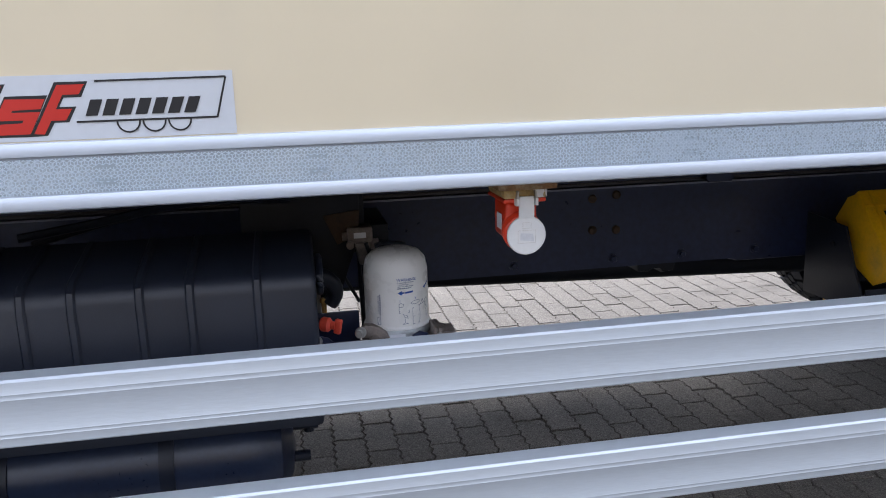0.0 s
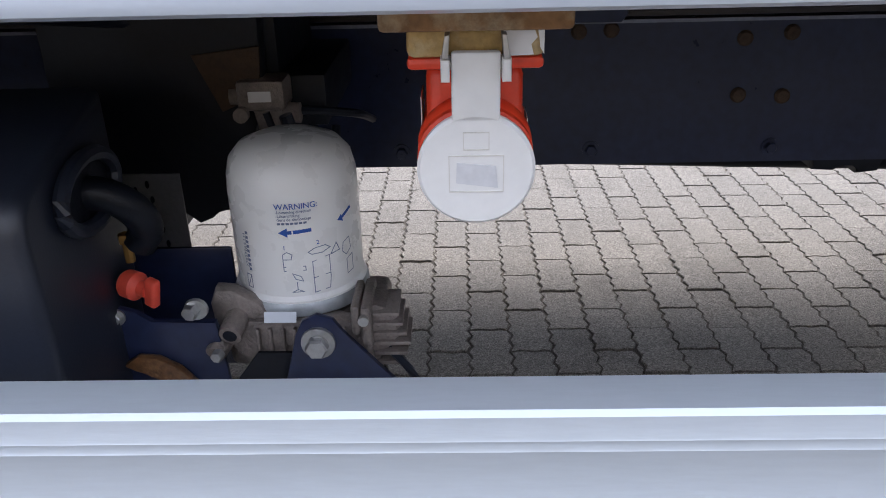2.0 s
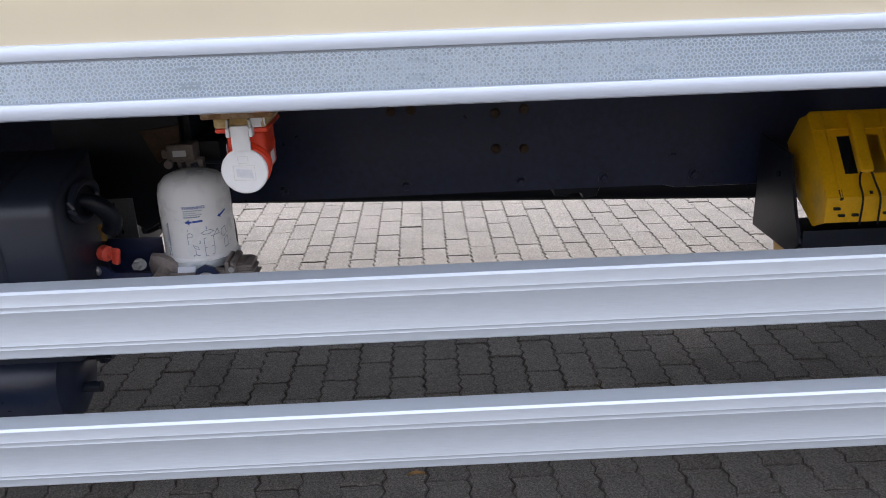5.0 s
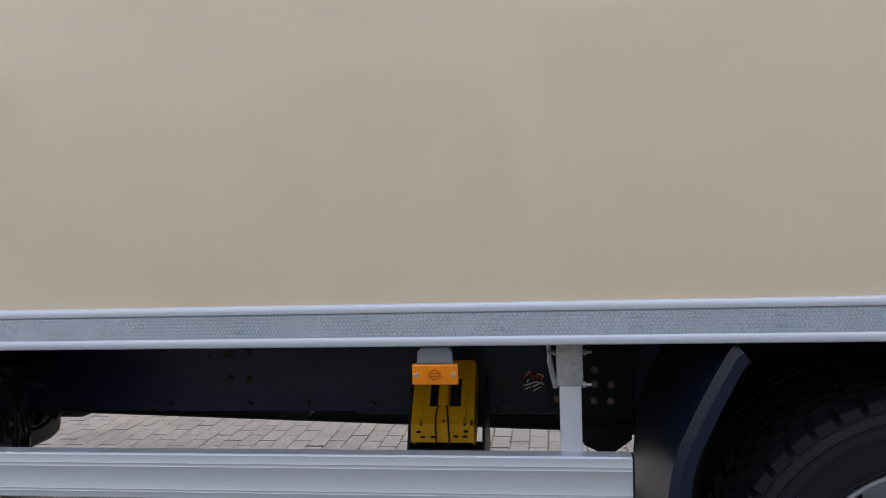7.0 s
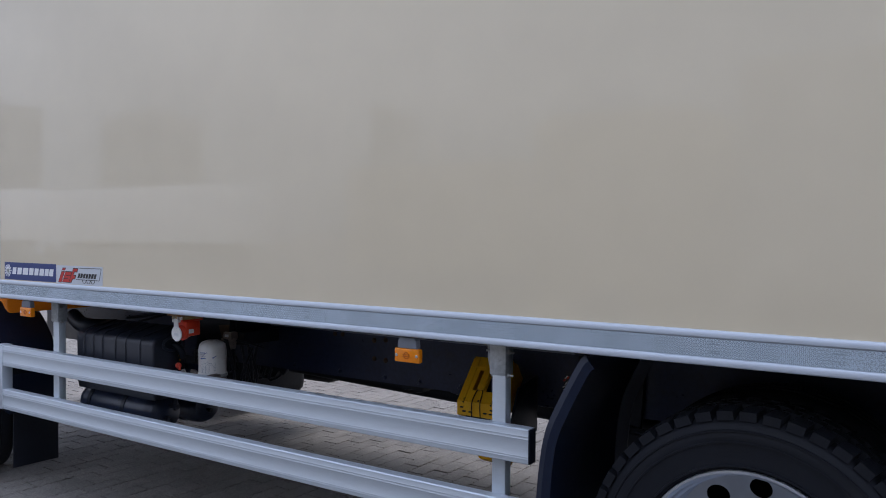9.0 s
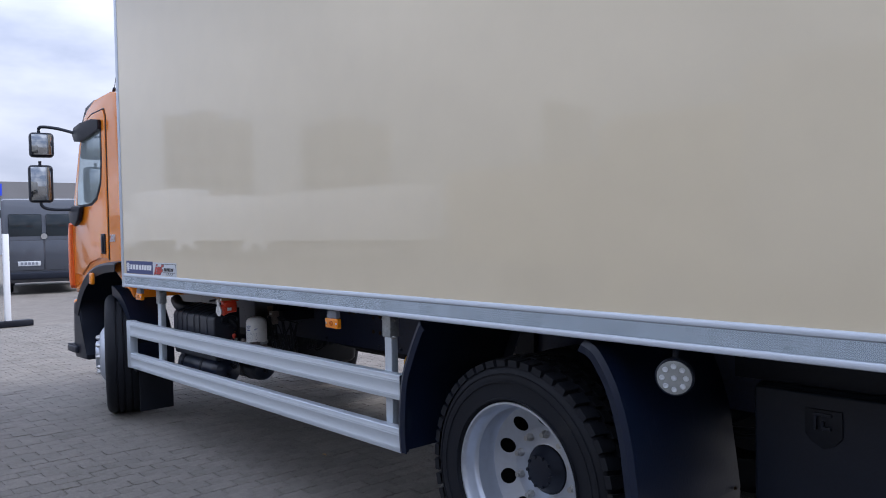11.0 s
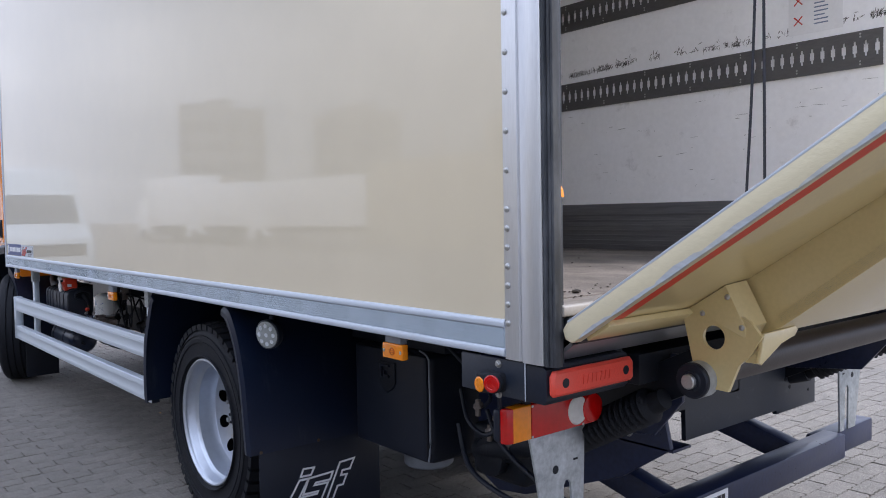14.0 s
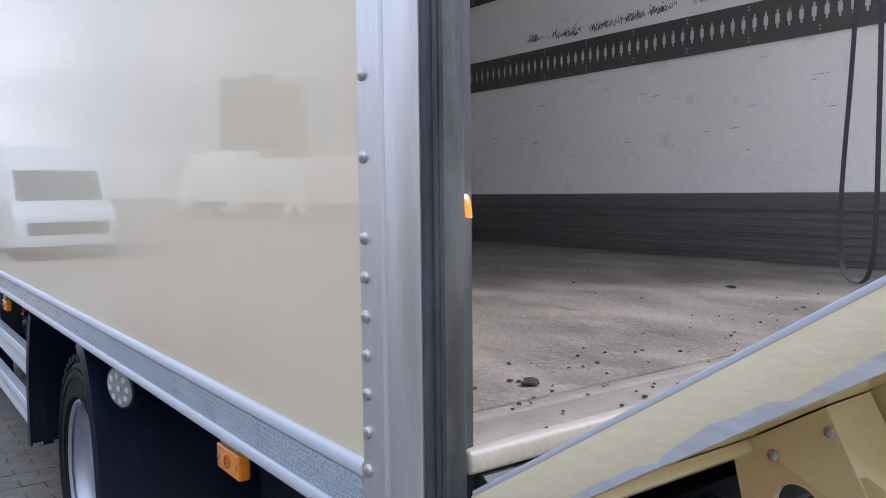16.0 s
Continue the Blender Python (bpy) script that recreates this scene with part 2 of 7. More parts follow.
M["stripe"] = mat("red_stripe", (0.62, 0.045, 0.012), 0.45, var=0.08, scale=8, fine=120, bump=0.01)
M["tube"] = mat("brown_black_tube", (0.035, 0.027, 0.026), 0.4, var=0.2, scale=5, fine=90, bump=0.02)
M["navy"] = mat("navy_sticker", (0.016, 0.035, 0.16), 0.35, var=0.04, scale=5, fine=60, bump=0)
M["silver"] = mat("silver_sticker", (0.56, 0.59, 0.63), 0.4, 0.1, var=0.04, scale=5, fine=60, bump=0)
M["ink"] = mat("black_print", (0.01, 0.01, 0.012), 0.5, var=0.1, scale=9, fine=90, bump=0)
M["inkblue"] = mat("blue_print", (0.02, 0.09, 0.38), 0.5, var=0.1, scale=9, fine=90, bump=0)
M["inkgrey"] = mat("grey_blue_print", (0.16, 0.20, 0.30), 0.5, var=0.1, scale=9, fine=90, bump=0)
M["inkred"] = mat("red_print", (0.50, 0.022, 0.014), 0.4, var=0.06, scale=9, fine=90, bump=0)
M["inkwhite"] = mat("white_print", (0.75, 0.76, 0.78), 0.4, var=0.04, scale=9, fine=90, bump=0)
M["paper"] = mat("paper_notice", (0.80, 0.80, 0.81), 0.6, var=0.05, scale=9, fine=60, bump=0)
M["strap"] = mat("dark_webbing", (0.020, 0.022, 0.036), 0.7, var=0.2, scale=20, fine=400, bump=0.06)
M["crumb"] = mat("dirt_crumbs", (0.035, 0.028, 0.022), 0.9, var=0.4, scale=40, fine=300, bump=0.1)


def paver_material(name, per_object):
    """Coarse-grained concrete: pale and dark aggregate, stains over many blocks, a slight tone of its own for each block."""
    m = mat(name, (0.178, 0.164, 0.145), 0.85, var=0.20, scale=2.2, fine=60, bump=0, dirt=(0.088, 0.079, 0.068), dirt_amt=0.36, dirt_scale=2.4, rand=0.16 if per_object else 0, island=0 if per_object else 0.16)
    n, l = m.node_tree.nodes, m.node_tree.links
    b = n["Principled BSDF"]
    base = b.inputs["Base Color"].links[0].from_socket
    tc = n.new("ShaderNodeTexCoord")
    grit = n.new("ShaderNodeTexNoise")
    grit.inputs["Scale"].default_value, grit.inputs["Detail"].default_value, grit.inputs["Roughness"].default_value = 230, 3, 0.7
    chip = n.new("ShaderNodeTexVoronoi")
    chip.inputs["Scale"].default_value = 210
    l.new(tc.outputs["Object"], grit.inputs["Vector"])
    l.new(tc.outputs["Object"], chip.inputs["Vector"])
    sep = n.new("ShaderNodeSeparateColor")
    l.new(chip.outputs["Color"], sep.inputs["Color"])
    g = n.new("ShaderNodeMapRange")
    g.inputs["From Min"].default_value, g.inputs["From Max"].default_value = 0.34, 0.66
    g.inputs["To Min"].default_value, g.inputs["To Max"].default_value = 0.50, 1.50
    l.new(grit.outputs["Fac"], g.inputs["Value"])
    c = n.new("ShaderNodeMapRange")
    c.inputs["To Min"].default_value, c.inputs["To Max"].default_value = 0.72, 1.30
    l.new(sep.outputs["Red"], c.inputs["Value"])
    k = n.new("ShaderNodeMath")
    k.operation = "MULTIPLY"
    l.new(g.outputs["Result"], k.inputs[0])
    l.new(c.outputs["Result"], k.inputs[1])
    sc = n.new("ShaderNodeVectorMath")
    sc.operation = "SCALE"
    l.new(base, sc.inputs[0])
    l.new(k.outputs[0], sc.inputs["Scale"])
    l.new(sc.outputs["Vector"], b.inputs["Base Color"])
    bp = n.new("ShaderNodeBump")
    bp.inputs["Strength"].default_value, bp.inputs["Distance"].default_value = 0.9, 0.0035
    l.new(grit.outputs["Fac"], bp.inputs["Height"])
    l.new(bp.outputs["Normal"], b.inputs["Normal"])
    return m


M["paver"] = paver_material("concrete_paver", True)
M["paver_far"] = paver_material("concrete_paver_rest", False)
M["joint"] = mat("joint_sand", (0.080, 0.069, 0.057), 0.95, var=0.55, scale=9, fine=240, bump=0.3, bump_dist=0.004)


M["tape"] = mat("grey_reflective_film", (0.41, 0.50, 0.585), 0.27, 0.35, var=0.06, scale=5, fine=150, bump=0, coat=0.8)
M["lattice"] = mat("pale_film_lattice", (0.60, 0.69, 0.775), 0.32, 0.25, var=0.05, scale=9, fine=150, bump=0)


def ground_material():
    """Sandy joints close by; past the laid blocks the same paving as fine relief."""
    m = mat("paved_ground", (0.195, 0.176, 0.154), 0.85, var=0.2, scale=0.6, fine=120, bump=0)
    n, l = m.node_tree.nodes, m.node_tree.links
    b = n["Principled BSDF"]
    base = b.inputs["Base Color"].links[0].from_socket
    tc = n.new("ShaderNodeTexCoord")
    mp = n.new("ShaderNodeMapping")
    mp.inputs["Rotation"].default_value = (0, 0, radians(90))
    br = n.new("ShaderNodeTexBrick")
    br.inputs["Scale"].default_value = 1.0
    br.inputs["Brick Width"].default_value, br.inputs["Row Height"].default_value = 0.225, 0.1125
    br.inputs["Mortar Size"].default_value = 0.006
    br.inputs["Color1"].default_value, br.inputs["Color2"].default_value = (1, 1, 1, 1), (0.78, 0.77, 0.75, 1)
    br.inputs["Mortar"].default_value = (0.42, 0.40, 0.38, 1)
    l.new(tc.outputs["Object"], mp.inputs["Vector"])
    l.new(mp.outputs["Vector"], br.inputs["Vector"])
    mu = n.new("ShaderNodeVectorMath")
    mu.operation = "MULTIPLY"
    l.new(base, mu.inputs[0])
    l.new(br.outputs["Color"], mu.inputs[1])
    l.new(mu.outputs["Vector"], b.inputs["Base Color"])
    bp = n.new("ShaderNodeBump")
    bp.invert = True
    bp.inputs["Strength"].default_value, bp.inputs["Distance"].default_value = 0.6, 0.01
    l.new(br.outputs["Fac"], bp.inputs["Height"])
    l.new(bp.outputs["Normal"], b.inputs["Normal"])
    return m


M["ground"] = ground_material()


# ---- mesh helpers ----
def mesh_ob(name, bm, material, smooth=True):
    me = bpy.data.meshes.new(name)
    bmesh.ops.recalc_face_normals(bm, faces=bm.faces)
    bm.to_mesh(me)
    bm.free()
    if material:
        me.materials.append(material)
    if smooth:
        me.shade_smooth()
        me.set_sharp_from_angle(angle=radians(32))
    return me


def thing(name, base, label, category, group="", kind=""):
    ob = new(name)
    ob.empty_display_size = 0.1
    ob.matrix_basis = Matrix.Translation(base)
    return tagged(ob, label, category, group, kind)


def adopt(ob, parent):
    ob.parent = parent
    if parent.type == "EMPTY":
        ob.matrix_parent_inverse = parent.matrix_basis.inverted()


def part(name, bm, material, parent, label="", smooth=True):
    ob = new(name, mesh_ob(name, bm, material, smooth))
    if parent:
        adopt(ob, parent)
    return tagged(ob, label)


def B():
    return bmesh.new()


def box(bm, x0, x1, y0, y1, z0, z1, bev=0.0, seg=2, m=None):
    vs = [bm.verts.new((x, y, z)) for x in (x0, x1) for y in (y0, y1) for z in (z0, z1)]
    fs = [bm.faces.new([vs[i] for i in q]) for q in ((0, 1, 3, 2), (4, 6, 7, 5), (0, 4, 5, 1), (2, 3, 7, 6), (0, 2, 6, 4), (1, 5, 7, 3))]
    out = vs
    if bev:
        es = list({e for f in fs for e in f.edges})
        r = bmesh.ops.bevel(bm, geom=es, offset=bev, segments=seg, profile=0.5, affect="EDGES")
        out = list({v for v in r["verts"]} | {v for v in vs if v.is_valid})
    if m is not None:
        bmesh.ops.transform(bm, matrix=m, verts=[v for v in out if v.is_valid])
    return bm


def prism(bm, pts, axis, a, b, bev=0.0, seg=2):
    """A flat outline pushed along an axis from a to b. Outline in (x, z) for y, (y, z) for x, (x, y) for z."""
    def at(p, h):
        return {"y": (p[0], h, p[1]), "x": (h, p[0], p[1]), "z": (p[0], p[1], h)}[axis]
    lo = [bm.verts.new(at(p, a)) for p in pts]
    hi = [bm.verts.new(at(p, b)) for p in pts]
    n = len(pts)
    f0, f1 = bm.faces.new(lo[::-1]), bm.faces.new(hi)
    sides = [bm.faces.new((lo[i], lo[(i + 1) % n], hi[(i + 1) % n], hi[i])) for i in range(n)]
    if bev:
        es = list(set(f0.edges) | set(f1.edges))
        bmesh.ops.bevel(bm, geom=es, offset=bev, segments=seg, profile=0.5, affect="EDGES")
    return bm


def frame_to(p0, p1):
    d = Vector(p1) - Vector(p0)
    return Matrix.Translation(p0) @ d.to_track_quat("Z", "Y").to_matrix().to_4x4(), d.length


def lathe(bm, prof, p0, p1, seg=24):
    """A turned shape: (radius, distance along p0 to p1) rows."""
    m, _ = frame_to(p0, p1)
    rings = []
    for r, h in prof:
        if r < 1e-6:
            rings.append([bm.verts.new(m @ Vector((0, 0, h)))])
        else:
            rings.append([bm.verts.new(m @ Vector((r * math.cos(2 * math.pi * i / seg), r * math.sin(2 * math.pi * i / seg), h))) for i in range(seg)])
    for a, b in zip(rings, rings[1:]):
        for i in range(seg):
            j = (i + 1) % seg
            q = [a[i % len(a)], a[j % len(a)], b[j % len(b)], b[i % len(b)]]
            q = [v for k, v in enumerate(q) if v not in q[:k]]
            if len(q) > 2:
                try:
                    bm.faces.new(q)
                except ValueError:
                    pass
    return bm


def cyl(bm, p0, p1, r, seg=16, bev=0.0):
    h = (Vector(p1) - Vector(p0)).length
    b = min(bev, r * 0.9, h / 2)
    prof = [(0, 0), (r, 0), (r, h), (0, h)] if not b else [(0, 0), (r - b, 0), (r, b), (r, h - b), (r - b, h), (0, h)]
    return lathe(bm, prof, p0, p1, seg)


def hexnut(bm, p0, p1, r):
    h = (Vector(p1) - Vector(p0)).length
    return lathe(bm, [(0, 0), (r, 0), (r, h * 0.8), (r * 0.85, h), (0, h)], p0, p1, 6)


def bolt(bm, p, d, r=0.009, h=0.006):
    """A washer with a hex head, standing at p along d."""
    p, d = Vector(p), Vector(d).normalized()
    cyl(bm, p, p + d * h * 0.35, r * 1.5, 14)
    hexnut(bm, p + d * h * 0.35, p + d * (h * 1.4), r)
    return bm


def sweep(bm, pts, r, seg=8, caps=True):
    pts = [Vector(p) for p in pts]
    rings = []
    up = Vector((0, 0, 1))
    for i, p in enumerate(pts):
        d = (pts[min(i + 1, len(pts) - 1)] - pts[max(i - 1, 0)]).normalized()
        s = d.cross(up)
        if s.length < 0.05:
            s = d.cross(Vector((1, 0, 0)))
        s.normalize()
        u = s.cross(d)
        rings.append([bm.verts.new(p + r * (s * math.cos(2 * math.pi * k / seg) + u * math.sin(2 * math.pi * k / seg))) for k in range(seg)])
    for a, b in zip(rings, rings[1:]):
        for i in range(seg):
            bm.faces.new((a[i], a[(i + 1) % seg], b[(i + 1) % seg], b[i]))
    if caps:
        bm.faces.new(rings[0])
        bm.faces.new(rings[-1][::-1])
    return bm


def curve_pts(pts, n=8):
    """A smooth run through the given points."""
    p = [Vector(q) for q in pts]
    out = []
    for i in range(len(p) - 1):
        a, b, c, d = p[max(i - 1, 0)], p[i], p[i + 1], p[min(i + 2, len(p) - 1)]
        for k in range(n):
            t = k / n
            out.append(0.5 * ((2 * b) + (c - a) * t + (2 * a - 5 * b + 4 * c - d) * t * t + (3 * b - a - 3 * c + d) * t ** 3))
    out.append(p[-1])
    return out


def sheet(bm, rows, thick=0.004):
    """A bent sheet through rows of points (each row the same length), given a thickness."""
    vs = [[bm.verts.new(p) for p in row] for row in rows]
    fs = []
    for a, b in zip(vs, vs[1:]):
        for i in range(len(a) - 1):
            fs.append(bm.faces.new((a[i], a[i + 1], b[i + 1], b[i])))
    bmesh.ops.recalc_face_normals(bm, faces=fs)
    bmesh.ops.solidify(bm, geom=fs, thickness=thick)
    return bm


def text_mesh(words, size, material, m, name, parent, depth=0.0004, label="", shear=0.0):
    cu = bpy.data.curves.new(name, "FONT")
    cu.body, cu.size, cu.extrude, cu.shear = words, size, depth, shear
    tmp = new(name + "_tmp", cu)
    me = bpy.data.meshes.new_from_object(tmp.evaluated_get(bpy.context.evaluated_depsgraph_get()))
    bpy.data.objects.remove(tmp)
    me.transform(m)
    me.materials.clear()
    me.materials.append(material)
    ob = new(name, me)
    adopt(ob, parent)
    return tagged(ob, label)


# facing the near side of the truck: x to the right, z up, the print looking towards -y
def on_side(x, y, z):
    return Matrix.Translation((x, y, z)) @ Matrix.Rotation(radians(90), 4, "X")

# ---- ground ----
gb = B()
box(gb, -400, 400, -400, 400, -0.3, -0.009)
ground = tagged(new("ground", mesh_ob("ground", gb, M["ground"], False)), "wide yard paved with grey interlocking concrete blocks", "ground", kind="structure")

SIDE = 1.134          # outer face of the cargo box on the near side
FAR = 3.74
MID = 2.437
X0, X1 = -0.735, 5.447
Z_LOW, Z_PROF, Z_TOP = 1.102, 1.205, 3.75

truck = thing("truck", (2.0, MID, 0.0), "orange-cabbed box truck with a cream refrigerated body and raised tail lift", "truck")

# ---- cargo box ----
bm = B()
box(bm, X0 + 0.03, X1 + 0.02, SIDE, SIDE + 0.06, Z_PROF - 0.01, Z_TOP - 0.03, 0.002)
side_panel = part("side_panel", bm, M["gelcoat"], truck, "glossy cream gelcoat side wall", smooth=False)
bm = B()
box(bm, X0 + 0.03, X1 + 0.02, FAR - 0.072, FAR, Z_PROF - 0.01, Z_TOP - 0.03, 0.002)
part("side_panel", bm, M["gelcoat"], truck, "cream far side wall", smooth=False)
bm = B()
box(bm, X0 - 0.005, X0 + 0.07, SIDE + 0.06, FAR - 0.072, Z_LOW, Z_TOP - 0.03, 0.003)
part("front_wall", bm, M["gelcoat"], truck, "cream front wall")
bm = B()
box(bm, X0 - 0.01, X1 + 0.14, SIDE - 0.006, FAR + 0.006, Z_TOP - 0.03, Z_TOP + 0.04, 0.012)
part("roof", bm, M["gelcoat"], truck, "cream roof panel")
bm = B()
box(bm, X0 - 0.012, X0 + 0.03, SIDE - 0.007, SIDE + 0.059, Z_LOW, Z_TOP - 0.032, 0.006)
part("front_edge_trim", bm, M["alu_lip"], truck, "pale aluminium corner trim")

# profile along the foot of the side wall
prof = [(SIDE + 0.05, 1.107), (SIDE - 0.004, 1.107), (SIDE - 0.010, 1.1095), (SIDE - 0.012, 1.114), (SIDE - 0.0115, 1.125), (SIDE - 0.009, 1.1295), (SIDE - 0.005, 1.1305),
        (SIDE - 0.005, 1.1855), (SIDE - 0.0085, 1.1870), (SIDE - 0.0095, 1.191), (SIDE - 0.009, 1.201), (SIDE - 0.006, 1.2055), (SIDE - 0.001, 1.2070), (SIDE + 0.05, 1.2070)]
bm = B()
prism(bm, prof, "x", X0 + 0.031, X1 - 0.001)
profile = part("bottom_profile", bm, M["alu_lip"], truck, "pale aluminium profile along the body's foot")
T0, T1 = 1.1318, 1.1832
bm = B()
box(bm, X0 + 0.05, X1 - 0.003, SIDE - 0.0062, SIDE - 0.0052, T0, T1)
part("reflective_tape", bm, M["tape"], profile, "grey honeycomb reflective tape")
# grey strip paints the shadow line under the upper lip; nothing is recessed
bm = B()
box(bm, X0 + 0.04, X1 - 0.002, SIDE - 0.0062, SIDE - 0.0051, 1.1834, 1.1850)
part("groove", bm, M["grey"], profile, "thin grey strip standing in for the shadow under the lip")
for k in range(20):
    x = X0 + .18 + .308 * k
    bm = B()
    for z, h in ((1.1440, .0013), (1.1485, .0011), (1.1690, .0016)):
        box(bm, x - .014, x + .014, SIDE - .0071, SIDE - .0066, z - h, z + h)
    part("approval_mark", bm, M["tape"], profile, "grey approval mark as plain bars", smooth=False)


def lattice():
    """Pale lines of the film: hexagons, each split into three lozenges."""
    a = 0.0056
    w, y = 0.00056, SIDE - 0.00660
    vs, fs = [], []

    def line(p, q):
        d = np.array(q) - np.array(p)
        n = np.array((-d[1], d[0])) / np.hypot(*d) * w
        k = len(vs)
        for c in (p + n, p - n, q - n, q + n):
            vs.append((c[0], y, min(max(c[1], T0), T1)))
        fs.append((k, k + 1, k + 2, k + 3))

    dx, dz = a * math.sqrt(3), a * 1.5
    for j in range(int((T1 - T0) / dz) + 2):
        for i in range(int((X1 - X0 - 0.06) / dx)):
            c = np.array((X0 + 0.056 + (i + 0.5 * (j % 2)) * dx, T0 + j * dz))
            p = [c + a * np.array((math.sin(k * math.pi / 3), math.cos(k * math.pi / 3))) for k in range(6)]
            for u, v in ((p[0], p[1]), (p[1], p[2]), (p[2], p[3]), (c, p[0]), (c, p[2]), (c, p[4])):
                if max(u[1], v[1]) > T0 + .0005 and min(u[1], v[1]) < T1 - .0005:
                    line(u, v)
    me = bpy.data.meshes.new("film_lattice")
    me.from_pydata(vs, [], fs)
    me.materials.append(M["lattice"])
    o = new("film_lattice", me)
    adopt(o, profile)
    tagged(o, "pale cube lattice of the reflective film", kind="stuff")


lattice()

# floor and interior
bm = B()
box(bm, X0 + 0.07, 5.47, SIDE + 0.06, FAR - 0.072, 1.135, 1.25)
part("cargo_floor", bm, M["floor_in"], truck, "dusty worn beige cargo floor", smooth=False)
bm = B()
box(bm, X0 + 0.03, 5.50, SIDE + 0.012, FAR - 0.02, 1.108, 1.134)
part("floor_underside", bm, M["dark"], truck, "black underside of the floor")
bm = B()
box(bm, 5.470, 5.505, SIDE + 0.06, FAR - 0.072, 1.20, 1.247, 0.002)
box(bm, 5.509, 5.585, SIDE + 0.06, FAR - 0.072, 1.20, 1.249, 0.002)
part("sill_plate", bm, M["sill"], truck, "worn dirty aluminium threshold")
bm = B()
box(bm, 5.586, 5.610, SIDE + 0.040, FAR - 0.045, 1.222, 1.251, 0.006, 3)
part("sill_edge", bm, M["sill_edge"], truck, "rounded bare aluminium sill edge")
bm = B()
sweep(bm, [(5.604, SIDE + 0.06, 1.200), (5.604, FAR - 0.06, 1.200)], 0.020, 10)
sweep(bm, [(5.628, SIDE + 0.06, 1.172), (5.628, FAR - 0.06, 1.172)], 0.018, 10)
part("sill_seal", bm, M["seal"], truck, "black rubber sill seal")
bm = B()
prism(bm, [(5.546, 1.104), (5.554, 1.101), (5.622, 1.152), (5.612, 1.158)], "y", SIDE + 0.062, FAR - 0.062)
part("rear_apron", bm, M["alu_bright"], truck, "sloping grey metal apron under the sill")
bm = B()
box(bm, X0 + 0.07, X1, FAR - 0.0765, FAR - 0.073, 1.53, Z_TOP - 0.04)
inner_wall = part("inner_wall", bm, M["wall_in"], truck, "scuffed white interior wall", smooth=False)
bm = B()
prism(bm, [(FAR - 0.077, 1.25), (FAR - 0.100, 1.252), (FAR - 0.100, 1.50), (FAR - 0.094, 1.512), (FAR - 0.094, 1.526), (FAR - 0.090, 1.534), (FAR - 0.077, 1.536)], "x", X0 + 0.075, X1)
part("kick_plate", bm, M["kick"], inner_wall, "dark scuffed kick plate")
for z in (1.272, 1.300, 1.332, 1.362, 1.392, 1.425, 1.460):
    bm = B()
    box(bm, X0 + 0.075, X1, FAR - 0.1045, FAR - 0.1005, z, z + 0.012, .001, 1)
    part("kick_rib", bm, M["kick"], inner_wall, "long scuffed rib")


def lashing_rail(z):
    """A perforated rail: rows of key-shaped slots cut right through it."""
    bm = B()
    y = FAR - 0.086
    P = 0.0512
    xs = [0, 0.0150, 0.0205, 0.0307, 0.0362, P]
    zs = [0, 0.048, 0.066, 0.104, 0.122, 0.168]
    hole = {(2, 1), (2, 2), (2, 3), (1, 2), (3, 2)}
    n = int((X1 - X0 - 0.1) / P)
    for c in range(n):
        for i in range(5):
            for j in range(5):
                if (i, j) in hole:
                    continue
                x = X0 + 0.08 + c * P
                v = [bm.verts.new((x + xs[a], y, z + zs[b])) for a, b in ((i, j), (i + 1, j), (i + 1, j + 1), (i, j + 1))]
                bm.faces.new(v)
    bmesh.ops.remove_doubles(bm, verts=bm.verts, dist=0.0005)
    bmesh.ops.solidify(bm, geom=list(bm.faces), thickness=0.003)
    for s in (0.0, 0.168):
        box(bm, X0 + 0.08, X0 + 0.08 + n * P, y - 0.001, FAR - 0.0767, z + s - 0.004, z + s + 0.001)
    r = part("lashing_rail", bm, M["rail_in"], inner_wall, "grey perforated lashing rail", smooth=False)
    bm = B()
    lathe(bm, [(.0048, 0), (.0042, .002), (0, .003)], (0, 0, 0), (0, -1, 0), 8)
    rivet = mesh_ob("rail_rivet", bm, M["steel"])
    for k in range(20):
        for s in (0.012, 0.026, 0.142, 0.156):
            o = new("rail_rivet", rivet)
            o.matrix_basis = Matrix.Translation((X0 + 0.08 + (6 * k + 2) * P, y, z + s))
            o.parent = r


lashing_rail(2.155)
lashing_rail(2.665)
bm = B()
box(bm, X0 + 0.072, X1, SIDE + 0.0605, SIDE + 0.064, 1.251, Z_TOP - 0.04)
part("inner_wall", bm, M["wall_in"], truck, "white near interior wall", smooth=False)
bm = B()
box(bm, X0 + 0.0705, X0 + 0.075, SIDE + 0.064, FAR - 0.077, 1.251, Z_TOP - 0.04)
part("inner_wall", bm, M["wall_in"], truck, "white inner front wall", smooth=False)
bm = B()
box(bm, X0 + 0.08, X1, SIDE + 0.065, FAR - 0.078, Z_TOP - 0.046, Z_TOP - 0.031)
part("inner_ceiling", bm, M["wall_in"], truck, "white interior ceiling", smooth=False)


